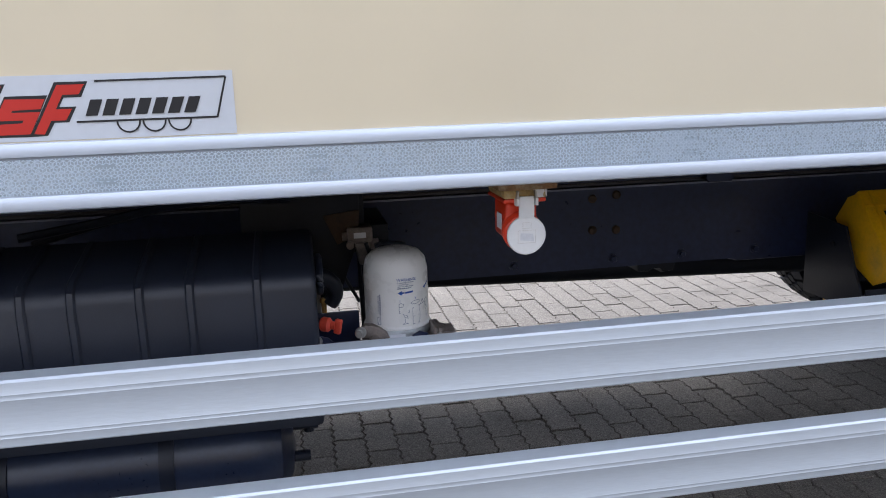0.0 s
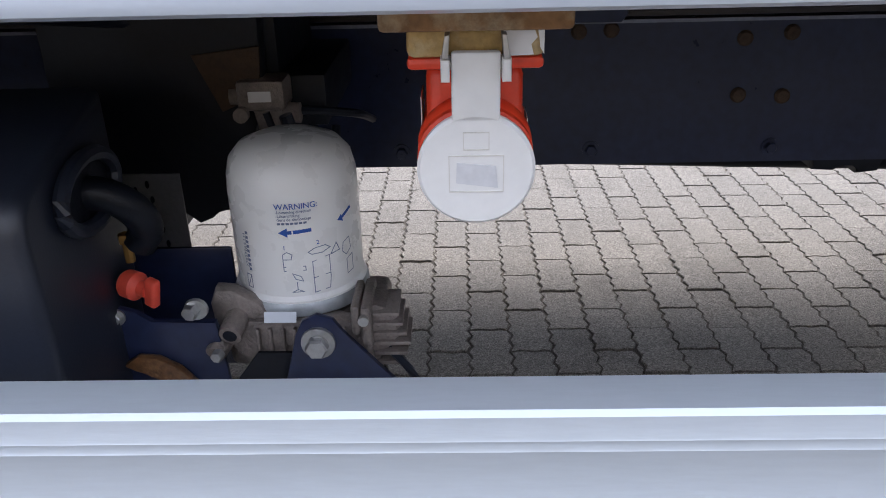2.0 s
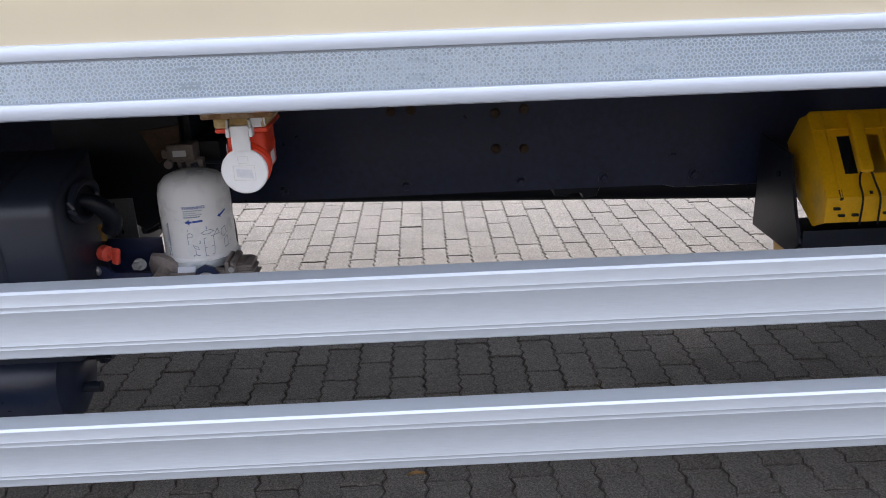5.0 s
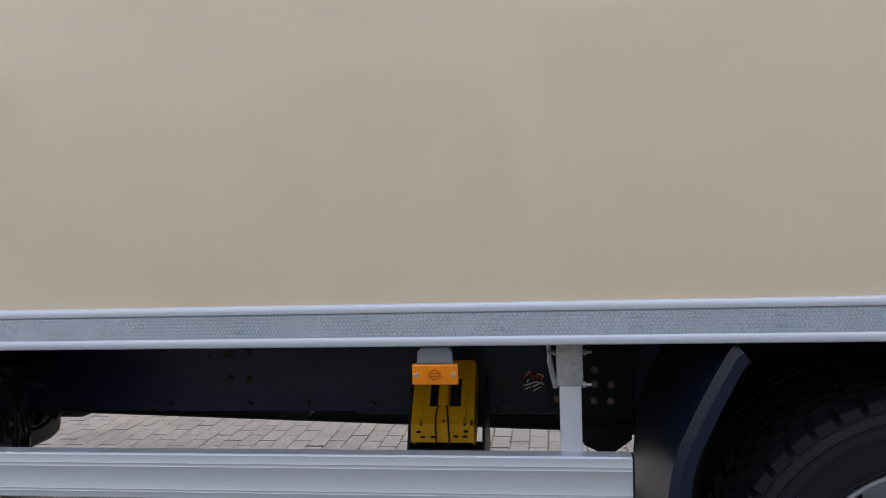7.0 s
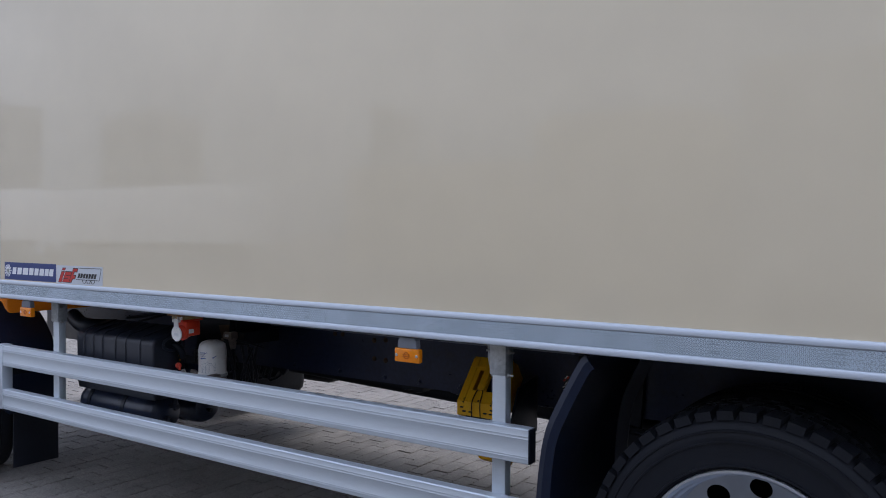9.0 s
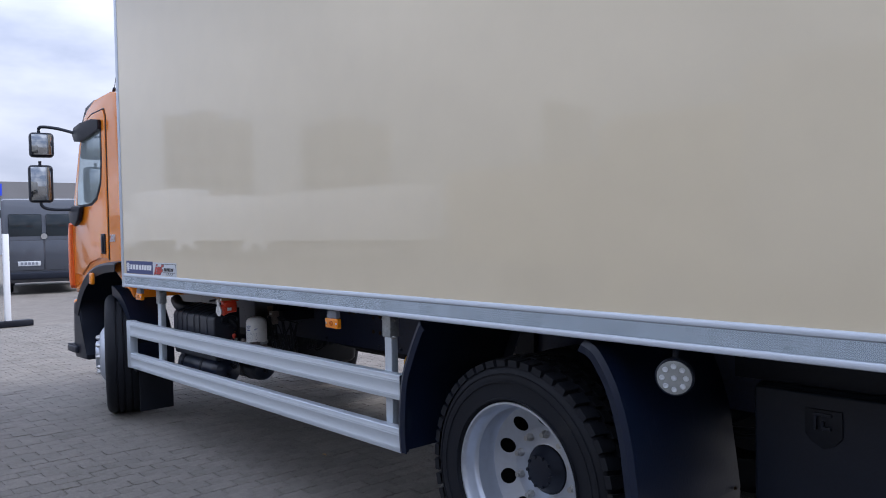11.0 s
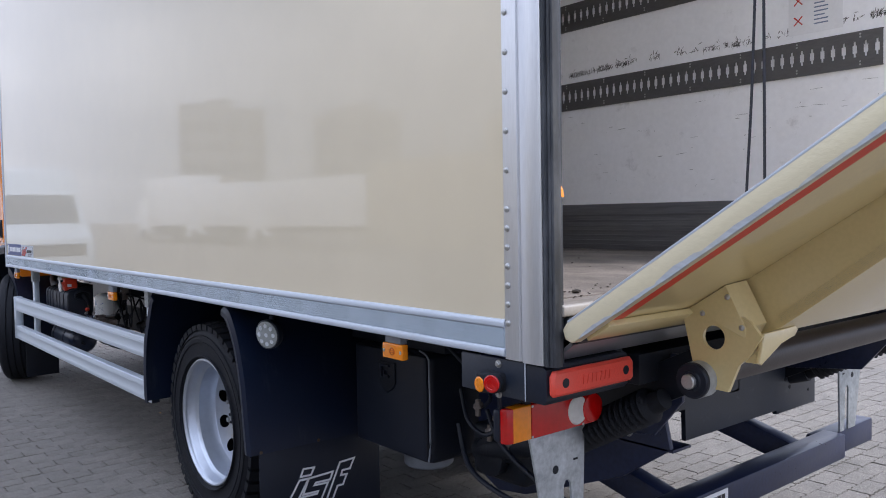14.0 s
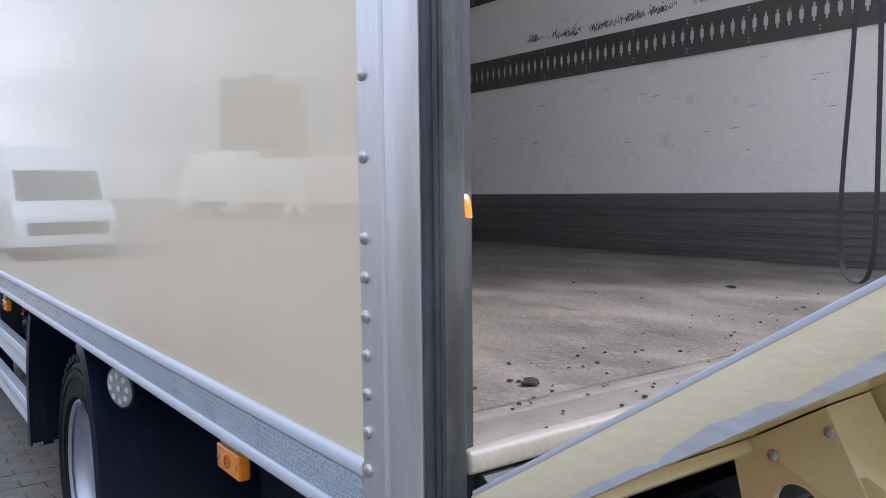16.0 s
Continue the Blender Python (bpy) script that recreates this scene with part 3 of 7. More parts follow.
# rear frame
def rear_post(y0, s):
    """Riveted aluminium corner post; s = 1 faces the near side, -1 the far side."""
    bm = B()
    pts = [(X1, y0 - s * 0.006), (5.498, y0 - s * 0.006), (5.501, y0 - s * 0.001), (5.508, y0 - s * 0.001), (5.512, y0 - s * 0.008), (5.522, y0 - s * 0.013), (5.575, y0 - s * 0.013),
           (5.584, y0 - s * 0.008), (5.585, y0 + s * 0.056), (X1, y0 + s * 0.0005)]
    prism(bm, pts, "z", 1.103, Z_TOP - 0.031)
    p = part("corner_post", bm, M["alu_bright"], truck, "brushed aluminium corner post")
    zs = [1.198 + 0.0497 * i for i in range(6)] + [1.496 + 0.1012 * i for i in range(22)]
    bm = B()
    lathe(bm, [(0.0085, 0), (0.0085, 0.001), (0.0072, 0.004), (0.004, 0.0056), (0, 0.006)], (0, 0, 0), (0, -s, 0), 12)
    me = mesh_ob("rivet", bm, M["steel"])
    for z in zs:
        r = new("rivet", me)
        r.matrix_basis = Matrix.Translation((5.459, y0 - s * 0.006, z))
        r.parent = p
    return p


rear_post(SIDE, 1)
rear_post(FAR, -1)
bm = B()
box(bm, 5.47, 5.585, SIDE + 0.07, FAR - 0.07, Z_TOP - 0.16, Z_TOP - 0.032, 0.006)
part("rear_header", bm, M["alu_bright"], truck, "aluminium rear header")
for y0, s in ((SIDE, 1), (FAR, -1)):
    bm = B()
    pts = [(5.586, y0 - s * 0.006), (5.591, y0 - s * 0.004), (5.594, y0 + s * 0.006), (5.598, y0 + s * 0.001), (5.607, y0 + s * 0.000), (5.608, y0 + s * 0.004), (5.610, y0 + s * 0.001), (5.614, y0 + s * 0.004),
           (5.616, y0 + s * 0.014), (5.614, y0 + s * 0.030), (5.609, y0 + s * 0.036), (5.598, y0 + s * 0.038), (5.594, y0 + s * 0.058), (5.586, y0 + s * 0.058)]
    prism(bm, pts, "z", 1.100, Z_TOP - 0.165, 0.002)
    ds = part("door_seal_post", bm, M["seal"], truck, "black scuffed rubber-faced door post")

bm = B()
prism(bm, [(5.602, 1.527), (5.610, 1.523), (5.607, 1.542), (5.602, 1.550)], "y", SIDE + 0.0365, SIDE + 0.048, 0.002)
part("orange_tag", bm, M["amber"], truck, "torn orange tag on the door post")

# ---- stickers ----
sy = SIDE - 0.0012
st = B()
box(st, -0.655, -0.152, sy, SIDE - 0.0001, 1.212, 1.305)
navy = part("blue_sticker", st, M["navy"], truck, "navy sticker with white lettering bars", smooth=False)
bm = B()
for i, (a, w) in enumerate(((0, .036), (.050, .042), (.105, .050), (.168, .040), (.220, .036), (.268, .040), (.318, .034), (.360, .036))):
    prism(bm, [(-0.575 + a, 1.242), (-0.575 + a + w, 1.242), (-0.568 + a + w, 1.278), (-0.568 + a, 1.278)], "y", sy - 0.0012, sy - 0.0002)
part("white_mark", bm, M["inkwhite"], navy, "white word mark as slanted bars", smooth=False)
bm = B()
for k in range(6):
    box(bm, -0.0035, 0.0035, -0.0006, 0.0006, -0.034, 0.034, m=Matrix.Translation((-0.618, sy - 0.0008, 1.26)) @ Matrix.Rotation(radians(30 * k), 4, "Y"))
part("snow_star", bm, M["inkwhite"], navy, "white six-armed star", smooth=False)
st = B()
box(st, -0.148, 0.252, sy, SIDE - 0.0001, 1.209, 1.301)
silver = part("silver_sticker", st, M["silver"], truck, "silver sticker with a red and black emblem", smooth=False)


def slab(bm, pts, d=0.0012, y=None):
    y = sy if y is None else y
    return prism(bm, pts, "y", y - d, y - 0.0001)


for black, red in (([(0.005, 1.291), (0.05, 1.291), (0.039, 1.269), (0.015, 1.269), (0.008, 1.256), (0.031, 1.256), (0.019, 1.234), (-0.001, 1.234), (-0.012, 1.216), (-0.036, 1.215)],
                    [(0.008, 1.287), (0.045, 1.287), (0.036, 1.273), (0.014, 1.273), (0.003, 1.253), (0.025, 1.253), (0.015, 1.237), (-0.005, 1.237), (-0.016, 1.218), (-0.030, 1.219)]),
                   ([(-0.063, 1.273), (-0.006, 1.273), (-0.036, 1.215), (-0.095, 1.216)],
                    [(-0.063, 1.269), (-0.010, 1.268), (-0.017, 1.254), (-0.055, 1.253), (-0.057, 1.250), (-0.018, 1.250), (-0.035, 1.219), (-0.091, 1.219), (-0.083, 1.234), (-0.044, 1.235), (-0.042, 1.239), (-0.080, 1.239)]),
                   ([(-0.099, 1.272), (-0.070, 1.272), (-0.101, 1.214), (-0.131, 1.214)], [(-0.097, 1.269), (-0.075, 1.269), (-0.103, 1.217), (-0.126, 1.217)]),
                   ([(-0.090, 1.290), (-0.060, 1.290), (-0.068, 1.276), (-0.098, 1.276)], [(-0.088, 1.287), (-0.065, 1.287), (-0.070, 1.279), (-0.093, 1.279)])):
    bm = B()
    slab(bm, black, .0006)
    part("emblem_edge", bm, M["ink"], silver, "black edge of an emblem stroke", smooth=False)
    bm = B()
    slab(bm, red, .0010)
    part("red_stroke", bm, M["inkred"], silver, "red slanted emblem stroke", smooth=False)
bm = B()
for p, q in (((0.059, 1.291), (0.242, 1.292)), ((0.242, 1.292), (0.226, 1.234)), ((0.226, 1.234), (0.029, 1.234))):
    d = Vector((q[0] - p[0], q[1] - p[1])).normalized() * .0014
    slab(bm, [(p[0] - d.y, p[1] + d.x), (q[0] - d.y, q[1] + d.x), (q[0] + d.y, q[1] - d.x), (p[0] + d.y, p[1] - d.x)], .0007 if p[0] > .23 else .0010)
for i in range(7):
    x = 0.042 + 0.0228 * i
    slab(bm, [(x, 1.242), (x + 0.0165, 1.242), (x + 0.0255, 1.265), (x + 0.009, 1.265)])
for c in (0.100, 0.136, 0.172):
    for k in range(10):
        a0, a1 = math.pi + math.pi * k / 10, math.pi + math.pi * (k + 1) / 10
        slab(bm, [(c + 0.017 * math.cos(a0), 1.2325 + 0.017 * math.sin(a0)), (c + 0.017 * math.cos(a1), 1.2325 + 0.017 * math.sin(a1)),
                  (c + 0.0146 * math.cos(a1), 1.2325 + 0.0146 * math.sin(a1)), (c + 0.0146 * math.cos(a0), 1.2325 + 0.0146 * math.sin(a0))])
part("black_emblem", bm, M["ink"], silver, "black trailer outline and slanted bars", smooth=False)

# ---- chassis ----
for y0, s in ((2.07, 1), (2.804, -1)):
    bm = B()
    prism(bm, [(y0, .709), (y0 + s * .075, .709), (y0 + s * .075, .717), (y0 + s * .008, .717), (y0 + s * .008, .947), (y0 + s * .075, .947), (y0 + s * .075, .955), (y0, .955)], "x", -1.9, 5.15, 0.002)
    rail = part("chassis_rail", bm, M["chassis"], truck, "blue-black steel chassis rail")
    bm = B()
    prism(bm, [(y0 - s * .004, .957), (y0 + s * .06, .957), (y0 + s * .06, 1.105), (y0 - s * .004, 1.105)], "x", -0.65, 5.2, 0.002)
    part("subframe_rail", bm, M["chassis"], truck, "black subframe rail")
    if s == 1:
        for x in (0.61, 0.935, 1.24, 1.46, 1.70):
            bm = B()
            bolt(bm, (x, y0, .735), (0, -1, 0), 0.010, 0.008)
            part("frame_bolt", bm, M["chassis"], rail, "black flange bolt")
        for x, z in ((1.174, .826), (1.247, .823), (1.173, .919), (1.247, .927), (0.905, .934), (0.957, .936), (2.351, .761), (2.406, .762), (2.476, .755), (2.532, .754), (2.479, .811), (2.534, .808), (2.479, .861)):
            bm = B()
            lathe(bm, [(0.013, 0), (0.013, 0.003), (0.010, 0.007), (0.004, 0.009), (0, 0.009)], (x, y0 if x < 2 else 2.035, z), (x, y0 - 1, z), 12)
            part("frame_rivet", bm, M["rust_dark"] if x < 2 else M["cast"], rail, "rusty frame rivet" if x < 2 else "dirty steel frame rivet")
for x in (-0.60, 1.62, 2.60, 3.95, 4.75):
    bm = B()
    box(bm, x - 0.04, x + 0.04, 1.75, FAR - 0.03, 1.045, 1.107, 0.004)
    part("cross_beam", bm, M["dark"], truck, "black cross beam under the floor")
    bm = B()
    box(bm, x - 0.05, x + 0.05, 2.145, 2.73, .74, .93, 0.01)
    part("cross_member", bm, M["dark"], truck, "black chassis cross member")
# flange lip in a paler colour that paints in the light along its edge
bm = B()
prism(bm, [(2.052, .9490), (2.052, .9545), (2.069, .9548), (2.069, .9485)], "x", -1.2, 2.3)
part("flange_lip", bm, mat("flange_edge_glint", (0.20, 0.22, 0.27), 0.34, 0.2, var=0.3, scale=9, fine=120, bump=0.02), truck, "lip of the rail's upper flange, pale for the light it catches")
bm = B()
prism(bm, [(2.060, .9585), (2.060, .9665), (2.066, .9665), (2.066, .9585)], "x", -0.6, 2.3)
part("timber_strip", bm, M["tube"], truck, "brown packing strip between rail and subframe")
for x in (0.931, 0.25, 1.56):
    bm = B()
    prism(bm, [(x - 0.052, 1.085), (x + 0.052, 1.085), (x + 0.044, 1.03), (x + 0.046, .965), (x + 0.036, .952), (x - 0.036, .952), (x - 0.046, .965), (x - 0.044, 1.03)], "y", 2.040, 2.050, 0.003)
    sb = part("subframe_bracket", bm, M["chassis"], truck, "black subframe bracket")
    for s in (-1, 1):
        bm = B()
        bolt(bm, (x + s * 0.012, 2.040, 1.025 + s * .01), (0, -1, 0), 0.010)
        part("bracket_bolt", bm, M["rust_dark"], sb, "dull bracket bolt")
bm = B()
box(bm, -0.55, 2.35, 2.90, 3.60, .74, 1.07, .03, 3)
part("equipment_box", bm, M["dark"], truck, "black equipment box behind the far rail")
# gearbox, propshaft and axle below the frame
bm = B()
lathe(bm, [(0, 0), (0.05, 0), (0.05, 3.0), (0, 3.0)], (0.2, MID, .66), (3.2, MID, .56), 16)
part("propeller_shaft", bm, M["dark"], truck, "black propeller shaft")
bm = B()
box(bm, -1.7, 0.1, 2.16, 2.72, .42, 1.0, 0.08, 3)
part("gearbox", bm, M["dark"], truck, "dark gearbox between the rails")
bm = B()
lathe(bm, [(0, 0), (.15, 0), (.14, .06), (.11, .14), (.10, .20), (.08, .22), (.075, .28), (0, .28)], (.09, MID, .74), (1, MID, .73), 24)
part("gearbox_tail", bm, M["dark"], truck, "dark tapering gearbox tail")
bm = B()
prism(bm, [(.08, .73), (.42, .73), (.41, .668), (.38, .635), (.35, .664), (.31, .615), (.25, .640), (.19, .625), (.08, .65)], "y", 2.20, 2.225, .003)
part("hose_carrier", bm, M["dark"], truck, "ragged black bracket with hoses")
for k in range(3):
    bm = B()
    x = .20 + .05 * k
    sweep(bm, curve_pts([(x, 2.19, .74), (x + .02, 2.17, .68), (x - .01, 2.18, .605 + .012 * (k % 2)), (x + .05, 2.21, .63), (x + .07, 2.22, .70)], 6), .008, 8)
    part("air_hose", bm, M["black"], truck, "black looping air hose")
# unseen block, added to keep far-side light off the ground under the front
bm = B()
box(bm, -.78, -.03, 3.06, 3.62, .40, 1.00, .06, 3)
part("fuel_tank", bm, M["dark"], truck, "dark block added behind the far rail to shade the ground")
bm = B()
lathe(bm, [(0, 0), (0.075, 0), (0.075, .55), (0.19, .72), (0.2, .9), (0.19, 1.08), (0.075, 1.25), (0.075, 1.8), (0, 1.8)], (3.205, 1.54, .480), (3.205, 3.5, .480), 20)
part("rear_axle", bm, M["dark"], truck, "black rear axle")
bm = B()
for k in range(5):
    sweep(bm, curve_pts([(2.35 + .09 * k, 2.03, .70 - .02 * k), (3.31, 2.03, .60 - .018 * k), (4.25 - .09 * k, 2.03, .72 - .02 * k)], 6), 0.011, 6)
part("leaf_spring", bm, M["dark"], truck, "black rear leaf spring")
bm = B()
prism(bm, [(2.325, .95), (2.62, .95), (2.60, .62), (2.52, .56), (2.44, .60), (2.39, .70), (2.325, .735)], "y", 2.035, 2.062, 0.003)
part("spring_hanger", bm, M["dark"], truck, "black spring hanger with rivets")
bm = B()
prism(bm, [(1.33, .709), (1.335, .680), (1.372, .678), (1.378, .694), (1.408, .694), (1.412, .672), (1.45, .676), (1.462, .709)], "y", 2.10, 2.20, 0.006)
part("cable_clamp", bm, M["dark"], truck, "black lumpy cable clamp under the rail")
bm = B()
prism(bm, [(1.60, .709), (1.66, .694), (2.35, .694), (2.40, .709)], "y", 2.09, 2.14, 0.004)
part("rail_flitch", bm, M["chassis"], truck, "black flitch plate below the rail")

# ---- side guard ----
GY = 1.213


def guard_rail(z0, z1):
    h = z1 - z0
    y0, y1 = GY, GY + 0.045
    pts = [(y1, z0), (y0 + .003, z0), (y0, z0 + .003), (y0, z0 + .14 * h), (y0 - .0006, z0 + .15 * h), (y0, z0 + .16 * h), (y0, z0 + .20 * h), (y0 - .0006, z0 + .21 * h), (y0, z0 + .22 * h),
           (y0, z0 + .70 * h), (y0 - .0006, z0 + .71 * h), (y0, z0 + .72 * h), (y0, z0 + .78 * h), (y0 - .0006, z0 + .79 * h), (y0, z0 + .80 * h), (y0, z1 - .004), (y0 + .004, z1), (y1, z1)]
    bm = B()
    prism(bm, pts, "x", -0.842, 2.518)
    r = part("guard_rail", bm, M["alu"], guard, "grooved silver aluminium rail")
    bm = B()
    prism(bm, [(y1 - .001, z0 + .001), (y0 + .001, z0 + .001), (y0 + .001, z1 - .001), (y1 - .001, z1 - .001)], "x", 2.5182, 2.523)
    tagged(new("rail_cap", mesh_ob("rail_cap", bm, M["black"])), "black end cap").parent = r
    return r


bm = B()
box(bm, 2.352, 2.405, GY + 0.046, GY + 0.086, .46, 1.00, 0.003)
guard = part("side_guard", bm, M["alu"], truck, "silver aluminium side underrun guard")
bm = B()
box(bm, -0.40, -0.345, GY + 0.046, GY + 0.086, .46, 1.00, 0.003)
part("guard_post", bm, M["alu"], guard)
bm = B()
box(bm, -0.912, -0.8435, GY - 0.002, GY + 0.058, .459, .826, 0.003)
part("guard_end_plate", bm, M["alu"], guard, "silver front end plate")
guard_rail(.7065, .8235)
guard_rail(.4605, .5745)
for x in (2.378, -0.372):
    bm = B()
    box(bm, x - 0.032, x + 0.032, GY + 0.037, GY + 0.093, .985, 1.104, 0.004)
    g = part("guard_bracket", bm, M["galv"], guard, "grey folding bracket")
    for dx, z in ((-0.032, 1.065), (0.032, 1.065), (0.03, .985)):
        bm = B()
        k = 1 if dx > 0 else -1
        cyl(bm, (x + dx, GY + 0.055, z), (x + dx + k * 0.022, GY + 0.055, z), 0.004, 8)
        hexnut(bm, (x + dx, GY + 0.055, z), (x + dx + k * 0.009, GY + 0.055, z), 0.008)
        tagged(new("bracket_bolt", mesh_ob("bracket_bolt", bm, M["steel"])), "zinc bolt").parent = g
    for p, q in (((x - .055, GY + .065, 1.10), (x - .033, GY + .065, .975)), ((x - .045, GY + .065, 1.10), (x - .05, GY + .065, 1.04)), ((x - .05, GY + .065, 1.04), (x - .036, GY + .065, .975))):
        bm = B()
        sweep(bm, [p, q], 0.005, 6)
        tagged(new("bracket_link", mesh_ob("bracket_link", bm, M["galv"])), "thin steel link").parent = g

# ---- battery cover ----
earlier = set(bpy.data.objects)
bm = B()
prism(bm, [(1.365, .60), (1.355, .64), (1.352, .89), (1.358, .912), (1.375, .928), (1.56, .974), (1.56, .60)], "x", -0.34, 0.365, 0.012, 3)
cover = part("battery_cover", bm, M["cover"], truck, "black ribbed plastic cover box")
for x in (-0.262, -0.176, -0.088, 0.034, 0.126, 0.252):
    bm = B()
    rows = []
    for dx, o in ((-.009, -.0005), (-.005, .0045), (.005, .0045), (.009, -.0005)):
        rows.append([(x + dx, 1.362 - o * .7, .62), (x + dx, 1.353 - o, .70), (x + dx, 1.350 - o, .885), (x + dx, 1.358 - o * .8, .915 + o * .6), (x + dx, 1.376 - o * .2, .931 + o), (x + dx, 1.555, .9725 + o)])
    sheet(bm, rows, 0.003)
    tagged(new("cover_rib", mesh_ob("cover_rib", bm, M["cover"]))).parent = cover
bm = B()
box(bm, 0.262, 0.378, 1.70, 1.703, .695, .828)
perf = part("perforated_plate", bm, M["steel"], truck, "bare perforated steel plate")
bm = B()
prism(bm, [(.0026 * math.cos(k * math.pi / 6), .0052 * math.sin(k * math.pi / 6)) for k in range(12)], "y", -.001, 0)
slot = mesh_ob("plate_hole", bm, M["dark"])
for i in range(4):
    for j in range(5):
        o = new("plate_hole", slot)
        o.matrix_basis = Matrix.Translation((.285 + .0165 * i + .0035 * (4 - j), 1.6995, .722 + .021 * j + .008 * (i % 2)))
        adopt(o, perf)

# ---- air tanks ----


def air_tank(x0, x1, y, z, r, label):
    bm = B()
    L = x1 - x0
    lathe(bm, [(0, 0), (r * .5, .008), (r * .82, .028), (r * .97, .06), (r, .09), (r, L - .09), (r * .97, L - .06), (r * .82, L - .028), (r * .5, L - .008), (0, L)], (x0, y, z), (x1, y, z), 32)
    t = part("air_tank", bm, M["tank"], truck, label)
    for k in (0.18, 0.62):
        bm = B()
        xx = x0 + L * k
        lathe(bm, [(r, 0), (r + .004, 0), (r + .004, .03), (r, .03)], (xx, y, z), (xx + 1, y, z), 32)
        tagged(new("tank_strap", mesh_ob("tank_strap", bm, M["black"])), "black strap").parent = t
    bm = B()
    cyl(bm, (x1 - .005, y + .02, z + .04), (x1 + .05, y + .02, z + .04), 0.015, 10)
    cyl(bm, (x1 + .03, y + .02, z + .02), (x1 + .03, y + .02, z + .09), 0.012, 10)
    cyl(bm, (x1 - .01, y - .02, z - .02), (x1 + .03, y - .02, z - .02), 0.012, 10)
    tagged(new("tank_fitting", mesh_ob("tank_fitting", bm, M["black"])), "black hose fittings").parent = t


air_tank(-0.42, 0.30, 1.50, .50, .115, "blue-black pressed-steel air tank")
air_tank(-0.36, 0.22, 1.85, .47, .105, "black rear air tank")

# ---- air dryer ----
CX, CY = 0.549, 1.59
bm = B()
lathe(bm, [(0, .010), (.060, .010), (.0755, .012), (.0770, .016), (.0770, .020), (.0735, .025), (.0735, .134), (.0725, .152), (.068, .170), (.056, .184), (.036, .192), (.015, .194), (0, .194)], (CX, CY, .720), (CX, CY, 2), 48)
cart = part("air_dryer_cartridge", bm, M["cartridge"], truck, "white painted air dryer cartridge")
bm = B()
lathe(bm, [(.0765, .0), (.0798, .003), (.0798, .013), (.0772, .0175), (.05, .0175), (.05, 0)], (CX, CY, .720), (CX, CY, 2), 48)
part("cartridge_rim", bm, M["galv"], cart, "grey crimped rim")


def wrap(bm, pts, z0, c=(CX, CY), r=.0739, a0=0.0):
    """A thin printed patch on the cartridge: points in metres across and up from its middle."""
    vs = []
    for u, v in pts:
        a = -math.pi / 2 + a0 + u / r
        vs.append(bm.verts.new((c[0] + r * math.cos(a), c[1] + r * math.sin(a), z0 + v)))
    bm.faces.new(vs)


def stroke(bm, pts, w, z0, a0=0.0):
    for (u0, v0), (u1, v1) in zip(pts, pts[1:]):
        d = Vector((u1 - u0, v1 - v0)).normalized() * w / 2
        n = Vector((-d.y, d.x))
        wrap(bm, [(u0 - d.x + n.x, v0 - d.y + n.y), (u0 - d.x - n.x, v0 - d.y - n.y), (u1 + d.x - n.x, v1 + d.y - n.y), (u1 + d.x + n.x, v1 + d.y + n.y)], z0, a0=a0)


bm = B()
A0 = 0.14
wrap(bm, [(-.016, .012), (-.006, .0065), (-.006, .0175)], .811, a0=A0)
stroke(bm, [(-.006, .012), (.006, .0125), (.018, .013)], .0042, .811, A0)
part("blue_arrow", bm, M["inkblue"], cart, "blue turning arrow", smooth=False)
bm = B()
wrap(bm, [(.052, .020), (.0605, .0165), (.058, .0255)], .807, a0=A0)
stroke(bm, [(.0595, .0215), (.068, .026), (.073, .0285)], .0036, .807, A0)
part("blue_arrow", bm, M["inkblue"], cart, "blue turning arrow", smooth=False)
bm = B()
stroke(bm, [(-.013, -.003), (-.005, -.003), (-.0035, .003), (-.009, .006), (-.014, .003), (-.014, -.012)], .0009, .794, A0)
stroke(bm, [(-.014, -.012), (.010, -.012), (.010, -.017), (-.014, -.017), (-.014, -.012)], .0009, .794, A0)
part("instruction_drawing", bm, M["inkgrey"], cart, "fine blue-grey instruction drawing", smooth=False)["kind"] = "stuff"
bm = B()
stroke(bm, [(-.005, -.020), (.004, -.024), (.006, -.030), (-.002, -.027), (-.005, -.020)], .0009, .794, A0)
stroke(bm, [(-.001, -.031), (-.001, -.040), (-.007, -.043), (.006, -.043), (-.001, -.040)], .0009, .794, A0)
part("instruction_drawing", bm, M["inkgrey"], cart, "fine blue-grey instruction drawing", smooth=False)["kind"] = "stuff"
bm = B()
stroke(bm, [(.018, -.008), (.038, -.004), (.038, -.030), (.036, -.044), (.018, -.046), (.018, -.008)], .0009, .794, A0)
stroke(bm, [(.018, -.028), (.037, -.026)], .0009, .794, A0)
part("instruction_drawing", bm, M["inkgrey"], cart, "fine blue-grey instruction drawing", smooth=False)["kind"] = "stuff"
bm = B()
stroke(bm, [(.014, .004), (.022, .008), (.034, .009), (.040, .005), (.030, .001), (.018, .001), (.014, .004)], .0009, .794, A0)
part("instruction_drawing", bm, M["inkgrey"], cart, "fine blue-grey instruction drawing", smooth=False)["kind"] = "stuff"
bm = B()
stroke(bm, [(.040, -.004), (.052, -.002), (.048, .008), (.040, -.004)], .0011, .794, A0)
part("instruction_drawing", bm, M["inkgrey"], cart, "fine blue-grey instruction drawing", smooth=False)["kind"] = "stuff"
bm = B()
stroke(bm, [(.058, .004), (.068, .008), (.070, -.006), (.062, -.012), (.056, -.006), (.058, .004)], .0009, .794, A0)
